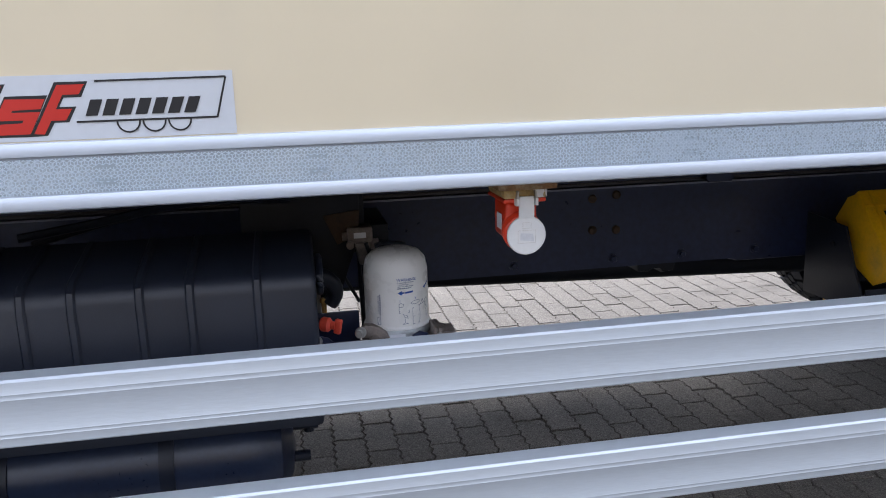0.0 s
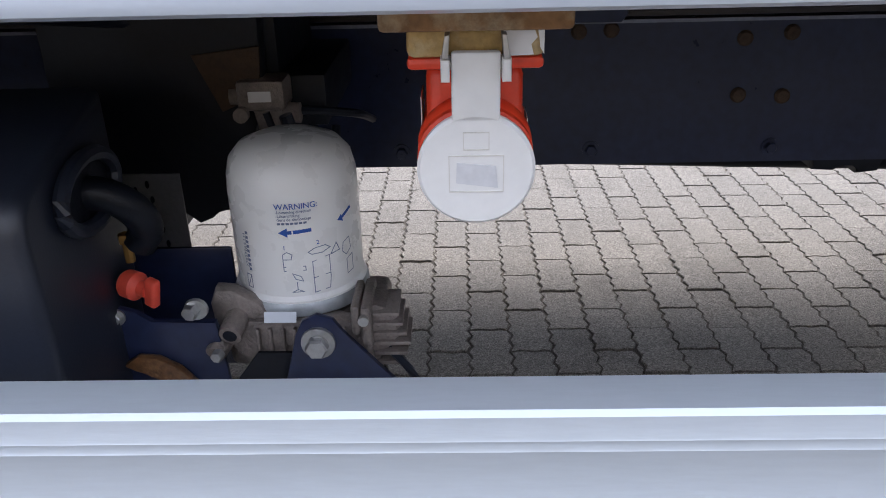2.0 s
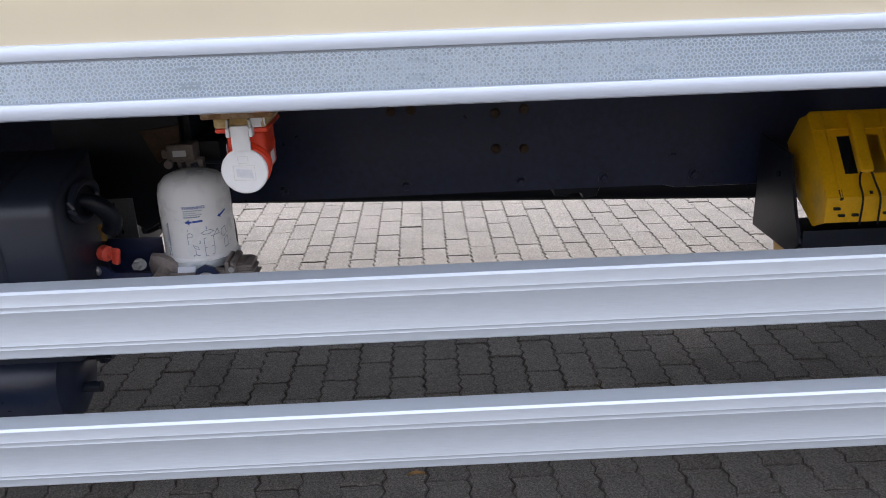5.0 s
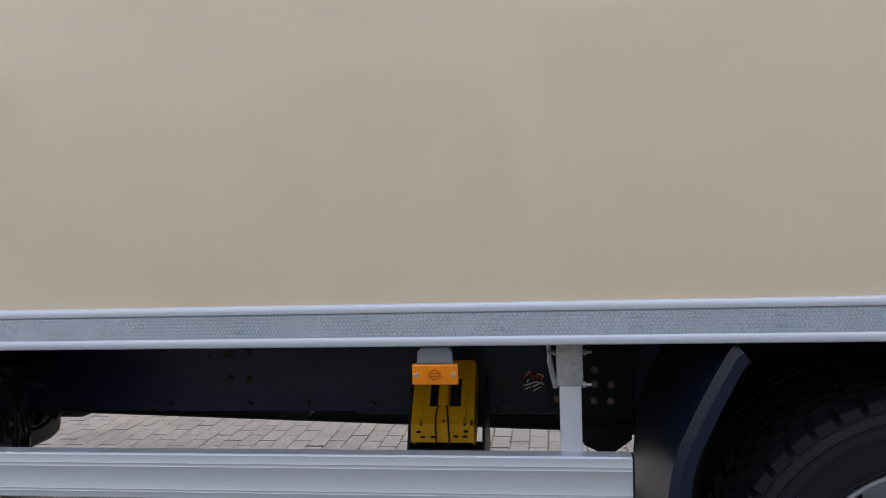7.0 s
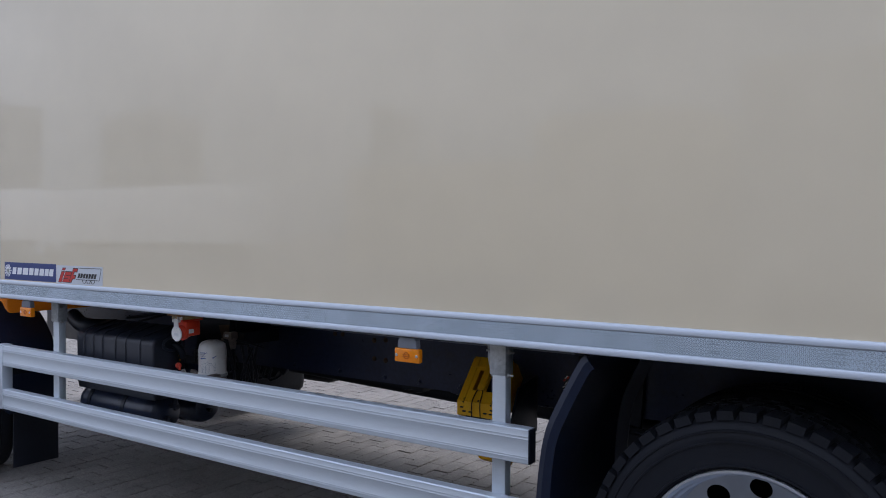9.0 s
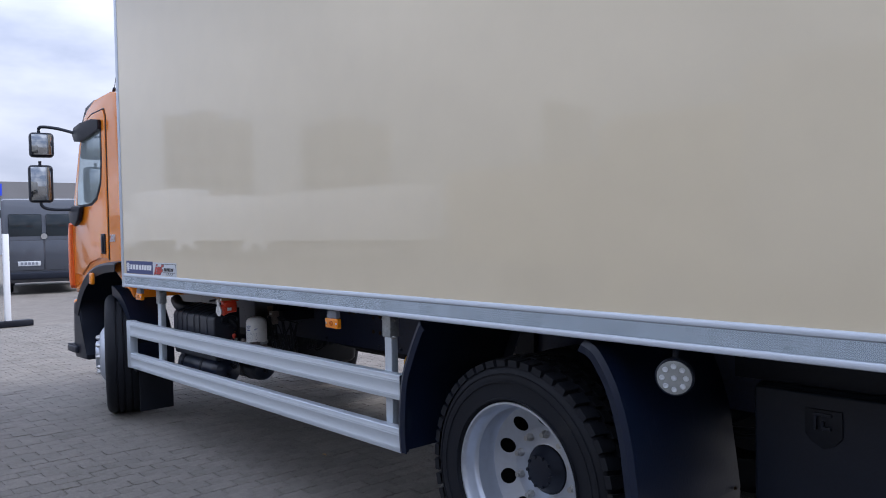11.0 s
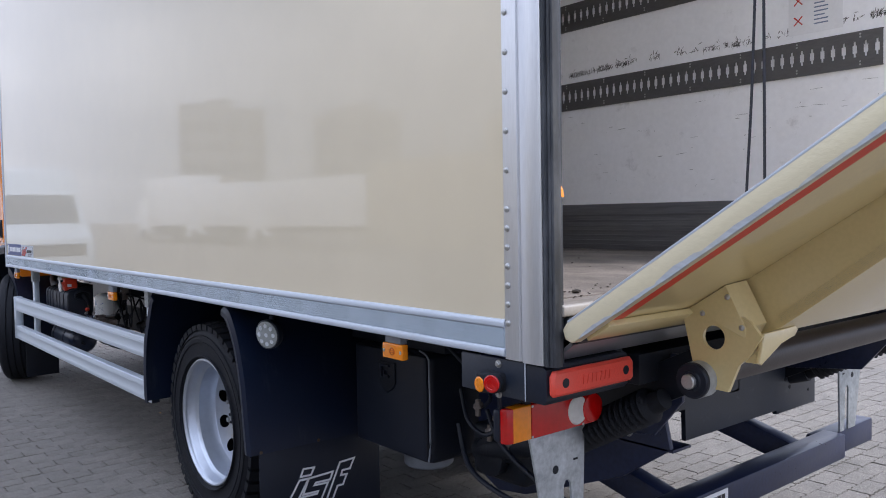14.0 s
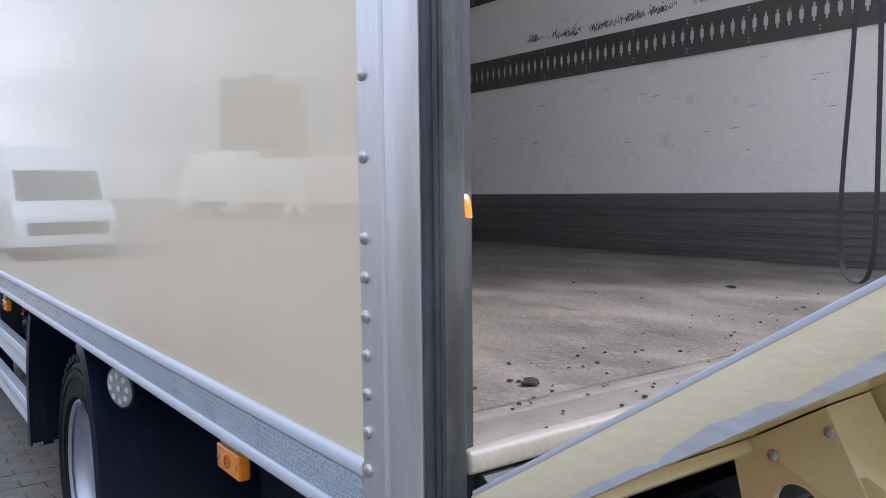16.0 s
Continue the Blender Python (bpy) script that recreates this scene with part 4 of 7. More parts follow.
part("instruction_drawing", bm, M["inkgrey"], cart, "fine blue-grey instruction drawing", smooth=False)["kind"] = "stuff"
bm = B()
stroke(bm, [(.062, -.018), (.072, -.014), (.072, -.034), (.062, -.036), (.062, -.018)], .0009, .794, A0)
part("instruction_drawing", bm, M["inkgrey"], cart, "fine blue-grey instruction drawing", smooth=False)["kind"] = "stuff"
bm = B()
stroke(bm, [(-.066, -.044), (-.058, -.044), (-.058, -.028), (-.066, -.028), (-.066, -.044), (-.058, -.028)], .0010, .794, A0)
for k in range(9):
    wrap(bm, [(-.060, -.022 + .0055 * k), (-.056, -.022 + .0055 * k), (-.056, -.0185 + .0055 * k), (-.060, -.0185 + .0055 * k)], .794, a0=A0)
part("instruction_drawing", bm, M["inkgrey"], cart, "fine blue-grey instruction drawing", smooth=False)["kind"] = "stuff"


def wrapped_text(words, size, u0, z, material, name):
    """Letters laid round the cartridge."""
    me_ob = text_mesh(words, size, material, Matrix.Identity(4), name, cart, depth=0.0002)
    for v in me_ob.data.vertices:
        a = -math.pi / 2 + A0 + (u0 + v.co.x) / .0739
        r = .0739 + 0.0003 + v.co.z
        v.co = Vector((CX + r * math.cos(a), CY + r * math.sin(a), z + v.co.y))
    return me_ob


wrapped_text("WARNING:", .0092, -.0175, .850, M["inkblue"], "warning_word")
for i, words in enumerate(("-Loosening direction", "-L\u00f6serichtung", "-Sens de d\u00e9montage")):
    wrapped_text(words, .0046, -.0165, .8455 - .0043 * i, M["inkgrey"], "warning_line")
bm = B()
for k in range(7):
    wrap(bm, [(-.016 + k * .0047, .0012), (-.0124 + k * .0047, .0013), (-.0124 + k * .0047, -.0011), (-.016 + k * .0047, -.0012)], .8335, a0=A0)
part("print_line", bm, M["inkgrey"], cart, "bar of fine print", smooth=False)
tall = wrapped_text("22937169-LH", .0075, 0, 0, M["inkgrey"], "part_code")
for v in tall.data.vertices:
    u, w = math.atan2(v.co.y - CY, v.co.x - CX) + math.pi / 2 - A0, v.co.z
    a = -math.pi / 2 + A0 - .80 - w / .0739
    v.co = Vector((CX + .0743 * math.cos(a), CY + .0743 * math.sin(a), .775 + u * .0739))
wrapped_text("1", .007, -.013, .803, M["inkblue"], "digit")
wrapped_text("2", .007, .024, .806, M["inkblue"], "digit")

# dryer valve block
bm = B()
box(bm, .468, .650, 1.520, 1.66, .650, .702, 0.012, 3)
box(bm, .500, .600, 1.500, 1.53, .650, .672, .005, 2)
lathe(bm, [(0, 0), (.070, 0), (.074, .006), (.074, .014), (0, .018)], (CX, CY, .700), (CX, CY, 2), 32)
for i in range(7):
    box(bm, .496 + .015 * i, .501 + .015 * i, 1.508, 1.53, .682, .702, 0.0015)
body = part("dryer_valve_body", bm, M["cast"], truck, "grimy cast aluminium valve body")
bm = B()
lathe(bm, [(.006, .006), (.008, 0), (.0125, 0), (.0135, .004), (.0135, .06), (0, .06)], (.484, 1.487, .713), (.490, 1.54, .728), 16)
prism(bm, [(.458, .738), (.466, .758), (.486, .756), (.515, .738), (.530, .712), (.52, .69), (.47, .69), (.462, .72)], "y", 1.512, 1.535, .006, 2)
prism(bm, [(.468, .70), (.500, .72), (.60, .722), (.648, .712), (.648, .665), (.50, .66)], "y", 1.506, 1.53, .005, 2)
lathe(bm, [(0, 0), (.011, 0), (.012, .004), (.012, .04), (0, .04)], (.464, 1.486, .690), (.478, 1.53, .705), 12)
part("dryer_port", bm, M["cast"], body, "grey pipe ports")
bm = B()
cyl(bm, (.4841, 1.4905, .7138), (.4838, 1.4863, .7127), .0080, 14)
part("port_bore", bm, M["dark"], body, "dark bore of the port")
for i in range(8):
    bm = B()
    box(bm, .508 + .014 * i, .5125 + .014 * i, 1.501, 1.507, .678, .712, .001, 1)
    part("casting_rib", bm, M["cast"], body)
bm = B()
lathe(bm, [(0, 0), (.026, 0), (.030, .006), (.030, .05), (.022, .062), (0, .062)], (.640, 1.508, .705), (.640, 1.6, .705), 24)
part("pressure_regulator", bm, M["cast"], body, "grimy cast regulator")
bm = B()
box(bm, .628, .640, 1.494, 1.57, .655, .742, .004)
part("regulator_flange", bm, M["cast"], body, "bolted cast flange")
for i in range(6):
    bm = B()
    box(bm, .6405, .682 - .004 * abs(i - 2), 1.502, 1.560, .664 + .0125 * i, .6685 + .0125 * i, .0012)
    part("cooling_fin", bm, M["cast"], body, "thin cast fin")
for i in range(2):
    bm = B()
    cyl(bm, (.632, 1.494, .668 + .060 * i), (.632, 1.488, .668 + .060 * i), .006, 10)
    part("flange_bolt", bm, M["steel"], body, "small zinc bolt")
bm = B()
box(bm, .618, .6275, 1.492, 1.56, .708, .745, .004)
part("regulator_port", bm, M["cast"], body, "cast port")
bm = B()
prism(bm, [(.528, .60), (.560, .722), (.568, .738), (.584, .746), (.602, .740), (.612, .722), (.668, .66), (.672, .60)], "y", 1.474, 1.480, 0.001)
brk = part("dryer_bracket", bm, M["chassis"], truck, "blue-black steel dryer bracket")
bm = B()
lathe(bm, [(0, 0), (.019, 0), (.0185, .004), (.012, .006), (.012, .008), (0, .008)], (.584, 1.474, .712), (.584, 1.0, .712), 24)
hexnut(bm, (.584, 1.467, .712), (.584, 1.456, .712), .0125)
part("bracket_bolt", bm, M["steel"], brk, "large zinc flange bolt")
bm = B()
prism(bm, [(.478, .60), (.484, .652), (.510, .686), (.550, .686), (.560, .668), (.552, .60)], "y", 1.494, 1.499, .001)
part("dark_plate", bm, M["dark"], brk, "dark shield plate")
bm = B()
lathe(bm, [(0, 0), (.013, 0), (.012, .004), (0, .004)], (.455, 1.48, .752), (.462, 1.40, .752), 16)
hexnut(bm, (.452, 1.478, .752), (.450, 1.466, .752), .009)
part("dryer_bolt", bm, M["steel"], body, "zinc flange bolt")
bm = B()
hexnut(bm, (.472, 1.480, .695), (.470, 1.470, .695), .007)
part("dryer_bolt", bm, M["steel"], body, "small zinc bolt")
bm = B()
prism(bm, [(-.018, -.006), (.018, -.006), (.018, .006), (-.018, .006)], "z", 0, .0006)
bmesh.ops.transform(bm, matrix=Matrix.Translation((.538, 1.5035, .7265)) @ Matrix.Rotation(radians(62), 4, "X"), verts=bm.verts)
part("type_plate", bm, M["silver"], body, "small silver type plate")
# red knob and bracket beside it
bm = B()
lathe(bm, [(0, 0), (.013, 0), (.016, .004), (.016, .018), (.012, .022), (.009, .024), (.009, .034), (0, .034)], (.372, 1.505, .772), (.42, 1.482, .768), 20)
box(bm, -.004, .012, -.006, .006, -.017, .017, .004, 3, m=Matrix.Translation((.404, 1.489, .769)) @ Matrix.Rotation(radians(-26), 4, "Z") @ Matrix.Rotation(radians(12), 4, "Y"))
part("drain_knob", bm, M["redcap"], truck, "bright red plastic knob")
bm = B()
box(bm, .20, .462, 1.605, 1.612, .60, .766, .003)
part("rear_shield", bm, M["chassis"], truck, "blue-black shield plate behind the valve")
bm = B()
prism(bm, [(.20, 1.06), (.20, .80), (.31, .792), (.335, .762), (.372, .730), (.392, .738), (.400, .752), (.425, .748), (.438, .79), (.456, .84), (.482, .90), (.488, 1.06)], "y", 1.765, 1.80, .004)
part("valve_carrier", bm, M["dark"], truck, "black ragged valve carrier plate")
bm = B()
cyl(bm, (.381, 1.51, .795), (.381, 1.51, .818), .0055, 10)
hexnut(bm, (.381, 1.51, .818), (.381, 1.51, .828), .009)
part("brass_fitting", bm, mat("old_brass", (0.30, 0.17, 0.05), 0.45, 0.7, var=0.2, scale=20, fine=100, bump=0.02), truck, "small brass fitting")
bm = B()
prism(bm, [(.32, .60), (.32, .735), (.365, .748), (.385, .742), (.398, .728), (.47, .73), (.48, .60)], "y", 1.49, 1.498, 0.002)
sbk = part("step_bracket", bm, M["chassis"], truck, "blue-black bent steel bracket")
bm = B()
prism(bm, [(.334, .65), (.332, .690), (.340, .718), (.352, .722), (.362, .712), (.358, .69), (.354, .668), (.348, .645)], "y", 1.482, 1.4895, 0.002)
prism(bm, [(.362, .680), (.380, .692), (.402, .690), (.425, .676), (.442, .655), (.440, .640), (.418, .655), (.396, .668), (.376, .672)], "y", 1.478, 1.4895, 0.003)
part("rust_patch", bm, M["grease"], sbk, "flaking rusty clamp")
bm = B()
bolt(bm, (.362, 1.489, .738), (0, -1, 0), .007)
part("bracket_bolt", bm, M["steel"], sbk, "zinc bolt")
# hoses and bits hanging behind the dryer
rng = random.Random(8)
for k in range(9):
    x, y, z = rng.uniform(.50, .57), rng.uniform(1.68, 1.90), rng.uniform(.60, .70)
    bm = B()
    if k % 3 == 0:
        box(bm, -.03, .03, -.025, .025, -.02, .03, .006, m=Matrix.Translation((x, y, z)) @ Matrix.Rotation(rng.uniform(0, 3), 4, "Z") @ Matrix.Rotation(rng.uniform(-.5, .5), 4, "Y"))
        part("valve_lump", bm, M["dark"], truck, "small dark valve body")
    else:
        dx, dy = rng.uniform(-.06, .0), rng.uniform(-.06, .10)
        sweep(bm, curve_pts([(x - .04, y, .90), (x, y + dy * .3, z + .06), (x + dx * .5, y + dy, z - .06), (x + dx, y + dy * 1.4, z + .02), (x + dx, y + .06, .84)], 6), rng.uniform(.005, .010), 8)
        part("air_hose", bm, M["black"], truck, "black looping air hose")
# relay valve on the rail
bm = B()
box(bm, .452, .515, 1.745, 1.80, .895, .935, .006)
prism(bm, [(.470, .895), (.510, .895), (.503, .845), (.492, .835), (.480, .84)], "y", 1.752, 1.795, .004)
cyl(bm, (.440, 1.765, .912), (.456, 1.765, .912), .012, 12)
cyl(bm, (.510, 1.765, .888), (.530, 1.765, .888), .014, 12)
lathe(bm, [(0, 0), (.010, 0), (.010, .012), (0, .012)], (.458, 1.745, .893), (.458, 1.6, .893), 12)
rv = part("relay_valve", bm, M["cast"], truck, "grimy grey relay valve")
bm = B()
box(bm, .468, .498, 1.7425, 1.7445, .908, .922, .0008)
part("valve_plate", bm, M["inkwhite"], rv, "small white plate")
bm = B()
box(bm, .40, .56, 1.80, 2.07, .86, .93, .004)
box(bm, .44, .50, 1.80, 2.06, .93, 1.04, .003)
part("valve_mount", bm, M["dark"], truck, "dark rusty mounting")
for pts, r in (([(.44, 1.77, .91), (.425, 1.80, .87), (.44, 1.84, .80), (.48, 1.84, .72)], .0045), ([(.52, 1.77, .89), (.56, 1.80, .88), (.60, 1.82, .87), (.61, 1.90, .84)], .006),
               ([(.65, 1.52, .68), (.676, 1.50, .665), (.69, 1.51, .63), (.70, 1.52, .60)], .005),  ([(-.25, 1.62, .98), (-.1, 1.64, 1.00), (.1, 1.66, 1.03), (.4, 1.72, 1.03), (.7, 1.95, 1.02)], .010),
               ([(-.25, 1.70, .95), (.1, 1.73, 1.02), (.45, 1.80, .99)], .008)):
    bm = B()
    sweep(bm, curve_pts(pts, 6), r, 8)
    part("air_hose", bm, M["black"], truck, "black air hose")
bm = B()
sweep(bm, curve_pts([(-.62, 1.50, .98), (-.50, 1.48, .94), (-.40, 1.50, .93), (-.34, 1.60, .92)], 6), .045, 14)
duct = part("intake_duct", bm, M["black"], truck, "thick black air duct")
bm = B()
cyl(bm, (-.47, 1.57, .70), (-.47, 1.57, .95), .11, 24, .01)
flt = part("air_filter", bm, M["dark"], truck, "black filter housing")
bm = B()
lathe(bm, [(.110, 0), (.113, 0), (.113, .014), (.110, .014)], (-.47, 1.57, .90), (-.47, 1.57, 2), 24)
part("filter_clamp", bm, M["steel"], flt, "steel band clamp")

# ---- mains socket ----
SX, SY = .750, 1.2215
bm = B()
box(bm, SX - .055, SX + .055, SY - .03, SY + .12, 1.0865, 1.1075, .003)
rst = part("socket_mount", bm, M["rust"], truck, "rusty steel mounting plate")
bm = B()
box(bm, SX - .0405, SX + .0405, SY - .012, SY + .11, 1.0685, 1.0860, .004)
part("socket_block", bm, mat("stained_block", (0.40, 0.27, 0.10), 0.55, var=0.4, scale=30, fine=190, bump=0.06, dirt=(0.62, 0.52, 0.34), dirt_amt=0.45, dirt_scale=34), rst, "rust-stained yellowed mounting block")
bm = B()
prism(bm, [(SX + .0165, 1.0850), (SX + .034, 1.0852), (SX + .036, 1.0800), (SX + .0325, 1.0760), (SX + .034, 1.0700), (SX + .0165, 1.0695)], "y", SY - .0128, SY - .0118)
part("paint_patch", bm, M["inkwhite"], rst, "flaking white paint", smooth=False)
bm = B()
prism(bm, [(SX + .0360, 1.0855), (SX + .0400, 1.0855), (SX + .0400, 1.0700), (SX + .0378, 1.0740), (SX + .0370, 1.0800)], "y", SY - .0128, SY - .0118)
part("paint_patch", bm, M["inkwhite"], rst, "flaking white paint", smooth=False)
bm = B()
box(bm, SX - .0410, SX + .0410, SY - .008, SY + .112, 1.0605, 1.0680, .003)
box(bm, SX - .031, SX + .031, SY + .015, SY + .105, .985, 1.0605, .010, 3)
lathe(bm, [(0, 0), (.034, 0), (.0374, .004), (.0374, .008), (.0356, .010), (.0374, .013), (.0374, .020), (.035, .026), (.033, .09), (0, .09)], (SX, SY + .004, 1.000), (SX, SY + .10, 1.030), 36)
sock = part("mains_socket", bm, M["red"], truck, "red flanged mains socket under the floor")
bm = B()
m = Matrix.Translation((SX, SY - .014, 1.0010)) @ Matrix.Rotation(radians(3), 4, "X")
lathe(bm, [(0, 0), (.0342, 0), (.0366, .002), (.0366, .006), (.0346, .008), (0, .008)], (0, .004, 0), (0, -1, 0), 48)
box(bm, -.0145, .0145, -.004, .003, .030, .073, .002)
bmesh.ops.transform(bm, matrix=m, verts=bm.verts)
lid = part("socket_lid", bm, M["white"], sock, "white hinged socket lid")
bm = B()
for u0, u1, v0, v1 in ((-.0170, .0170, -.0142, -.0136), (-.0170, .0170, .0096, .0102), (-.0170, -.0164, -.0142, .0102), (.0164, .0170, -.0142, .0102), (-.0080, .0080, .0136, .0141), (-.0080, .0080, .0245, .0250), (-.0080, -.0075, .0136, .0250), (.0075, .0080, .0136, .0250)):
    box(bm, u0, u1, -.0047, -.0038, v0, v1)
bmesh.ops.transform(bm, matrix=m, verts=bm.verts)
part("lid_frame", bm, M["clearlens"], sock, "raised frame lines on the lid", smooth=False)
bm = B()
prism(bm, [(-.0125, -.008), (.0135, -.0115), (.0120, .0030), (-.0120, .0055)], "y", -.0046, -.0039)
bmesh.ops.transform(bm, matrix=m, verts=bm.verts)
part("worn_label", bm, mat("faded_label", (0.58, 0.59, 0.61), 0.5, var=0.10, scale=60, fine=200, bump=0), sock, "remains of a pale label", smooth=False)
for s in (-1, 1):
    bm = B()
    prism(bm, [(SX + s * .0152, 1.057), (SX + s * .0205, 1.057), (SX + s * .0205, 1.0705), (SX + s * .0152, 1.0705)], "y", SY - .026, SY - .005, .002)
    part("lid_hinge", bm, M["white"], sock, "white hinge lug")
    bm = B()
    prism(bm, [(SX + s * .0160, 1.0695), (SX + s * .0200, 1.0695), (SX + s * .0178, 1.0835), (SX + s * .0148, 1.0840)], "y", SY - .023, SY - .010, .001)
    part("hinge_arm", bm, M["steel"], sock, "grey metal hinge arm")
bm = B()
cyl(bm, (SX - .0195, SY - .016, 1.066), (SX + .0195, SY - .016, 1.066), .0035, 10)
part("hinge_pin", bm, M["steel"], sock, "thin steel hinge pin")
bm = B()
box(bm, SX - .0352, SX - .0346, SY + .03, SY + .065, 1.005, 1.035)
part("socket_label", bm, M["inkwhite"], sock, "white rating label", smooth=False)
bm = B()
box(bm, SX + .0346, SX + .0352, SY + .03, SY + .060, 1.000, 1.020)
part("socket_label", bm, M["inkwhite"], sock, "white rating label", smooth=False)


# the group behind the guard is a little smaller and nearer the edge than drawn above
GROUP = Matrix.Translation((.486, 1.538, .830)) @ Matrix.Scale(.945, 4) @ Matrix.Translation((-.503, -1.564, -.8125))
for ob in [o for o in bpy.data.objects if o not in earlier and o.type == "MESH"]:
    if ob.matrix_basis == Matrix.Identity(4):
        ob.data.transform(GROUP)
    else:
        ob.matrix_basis = GROUP @ ob.matrix_basis

bm = B()
ring = [(.3635, 1.450 + .058 * math.cos(2 * math.pi * k / 20), .905 + .033 * math.sin(2 * math.pi * k / 20)) for k in range(21)]
sweep(bm, ring, .0075, 8, caps=False)
part("cable_mouth", bm, M["cover"], cover, "raised lip of a cable opening")
bm = B()
prism(bm, [(p[1], p[2]) for p in ring[:-1]], "x", .3565, .3585)
part("mouth_bore", bm, M["dark"], cover, "dark inside of the cable opening")
bm = B()
sweep(bm, curve_pts([(.345, 1.455, .902), (.372, 1.462, .896), (.392, 1.474, .874), (.394, 1.486, .850), (.382, 1.490, .832)], 6), .017, 12)
part("cable_elbow", bm, M["dark"], truck, "thick black cable elbow")
bm = B()
prism(bm, [(.385, .975), (.470, .985), (.466, .940), (.440, .915), (.415, .905)], "y", 1.722, 1.727, .002)
part("carrier_bracket", bm, M["rust_dark"], truck, "brown rusty bracket on the carrier")


# ---- side marker lamps ----
def marker_lamp(x, z=1.035):
    bm = B()
    box(bm, x - .0545, x + .0545, 1.147, 1.172, z - .025, z + .025, .005, 3)
    lamp = part("side_marker_lamp", bm, M["amber"], truck, "amber rectangular side marker lamp")
    bm = B()
    prism(bm, [(x - .042, z + .0255), (x + .042, z + .0255), (x + .040, z + .053), (x + .030, z + .064), (x - .030, z + .064), (x - .040, z + .053)], "y", 1.150, 1.176, .003)
    part("lamp_holder", bm, M["grey"], lamp, "grey rubber holder")
    bm = B()
    lathe(bm, [(.0125, 0), (.0125, .002), (.0098, .0025), (.0098, 0)], (x, 1.1472, z), (x, 0, z), 24)
    for s in (-1, 1):
        box(bm, x - .016, x + .016, 1.1448, 1.1471, z + s * .0032 - .0009, z + s * .0032 + .0009)
    part("lens_emblem", bm, M["amber_dark"], lamp, "moulded ring in the lens")
    for s in (-1, 1):
        bm = B()
        lathe(bm, [(0, 0), (.0058, 0), (.0058, .001), (.003, .002), (0, .002)], (x + s * .044, 1.147, z), (x + s * .044, 0, z), 12)
        part("lamp_screw", bm, M["steel"], lamp, "zinc screw")


marker_lamp(2.064, 1.037)
marker_lamp(4.911, 1.055)
marker_lamp(-0.475, 1.040)


# ---- wheels ----
def tyre(bm, c, R, rin, w, s):
    """A tyre round the y axis; s = -1: the outer face looks to -y. c is the middle of its outer face."""
    h = w
    prof = [(rin, .012), (rin + .012, .002), (rin + .035, .004), (rin + .09, -.006), (R - .055, -.006), (R - .030, .003), (R - .014, .016), (R - .006, .03)]
    for g in (.30, .50, .70):
        prof += [(R - .001, h * g - .014), (R - .002, h * g - .007), (R - .016, h * g - .005), (R - .016, h * g + .005), (R - .002, h * g + .007)]
    prof += [(R - .006, h - .03), (R - .014, h - .016), (R - .030, h - .003), (R - .055, h + .006), (rin + .09, h + .006), (rin, h - .012), (rin, .012)]
    lathe(bm, prof, c, (c[0], c[1] - s, c[2]), 72)


def tread_blocks(bm, c, R, w, s, n=52):
    """Shoulder and centre lugs."""
    for k in range(n):
        a = 2 * math.pi * k / n
        rot = Matrix.Rotation(a, 4, "Y")
        for y0, y1, da in ((.004, .28 * w, 0), (.32 * w, .48 * w, .5), (.52 * w, .68 * w, 0), (.72 * w, w - .004, .5)):
            r2 = Matrix.Rotation(a + da * 2 * math.pi / n, 4, "Y")
            t = 2 * math.pi * R / n * .35
            vs = []
            for x in (-t, t):
                for y in (y0, y1):
                    for z in (R - .034, R):
                        k2 = (.985 if y in (.004,) or y == w - .004 else 1.0) if z == R else 1.0
                        vs.append(bm.verts.new(Matrix.Translation(c) @ r2 @ Vector((x + (y - y0) * .15, -s * y, z * k2))))
            for q in ((0, 1, 3, 2), (4, 6, 7, 5), (0, 4, 5, 1), (2, 3, 7, 6), (1, 5, 7, 3)):
                bm.faces.new([vs[i] for i in q])


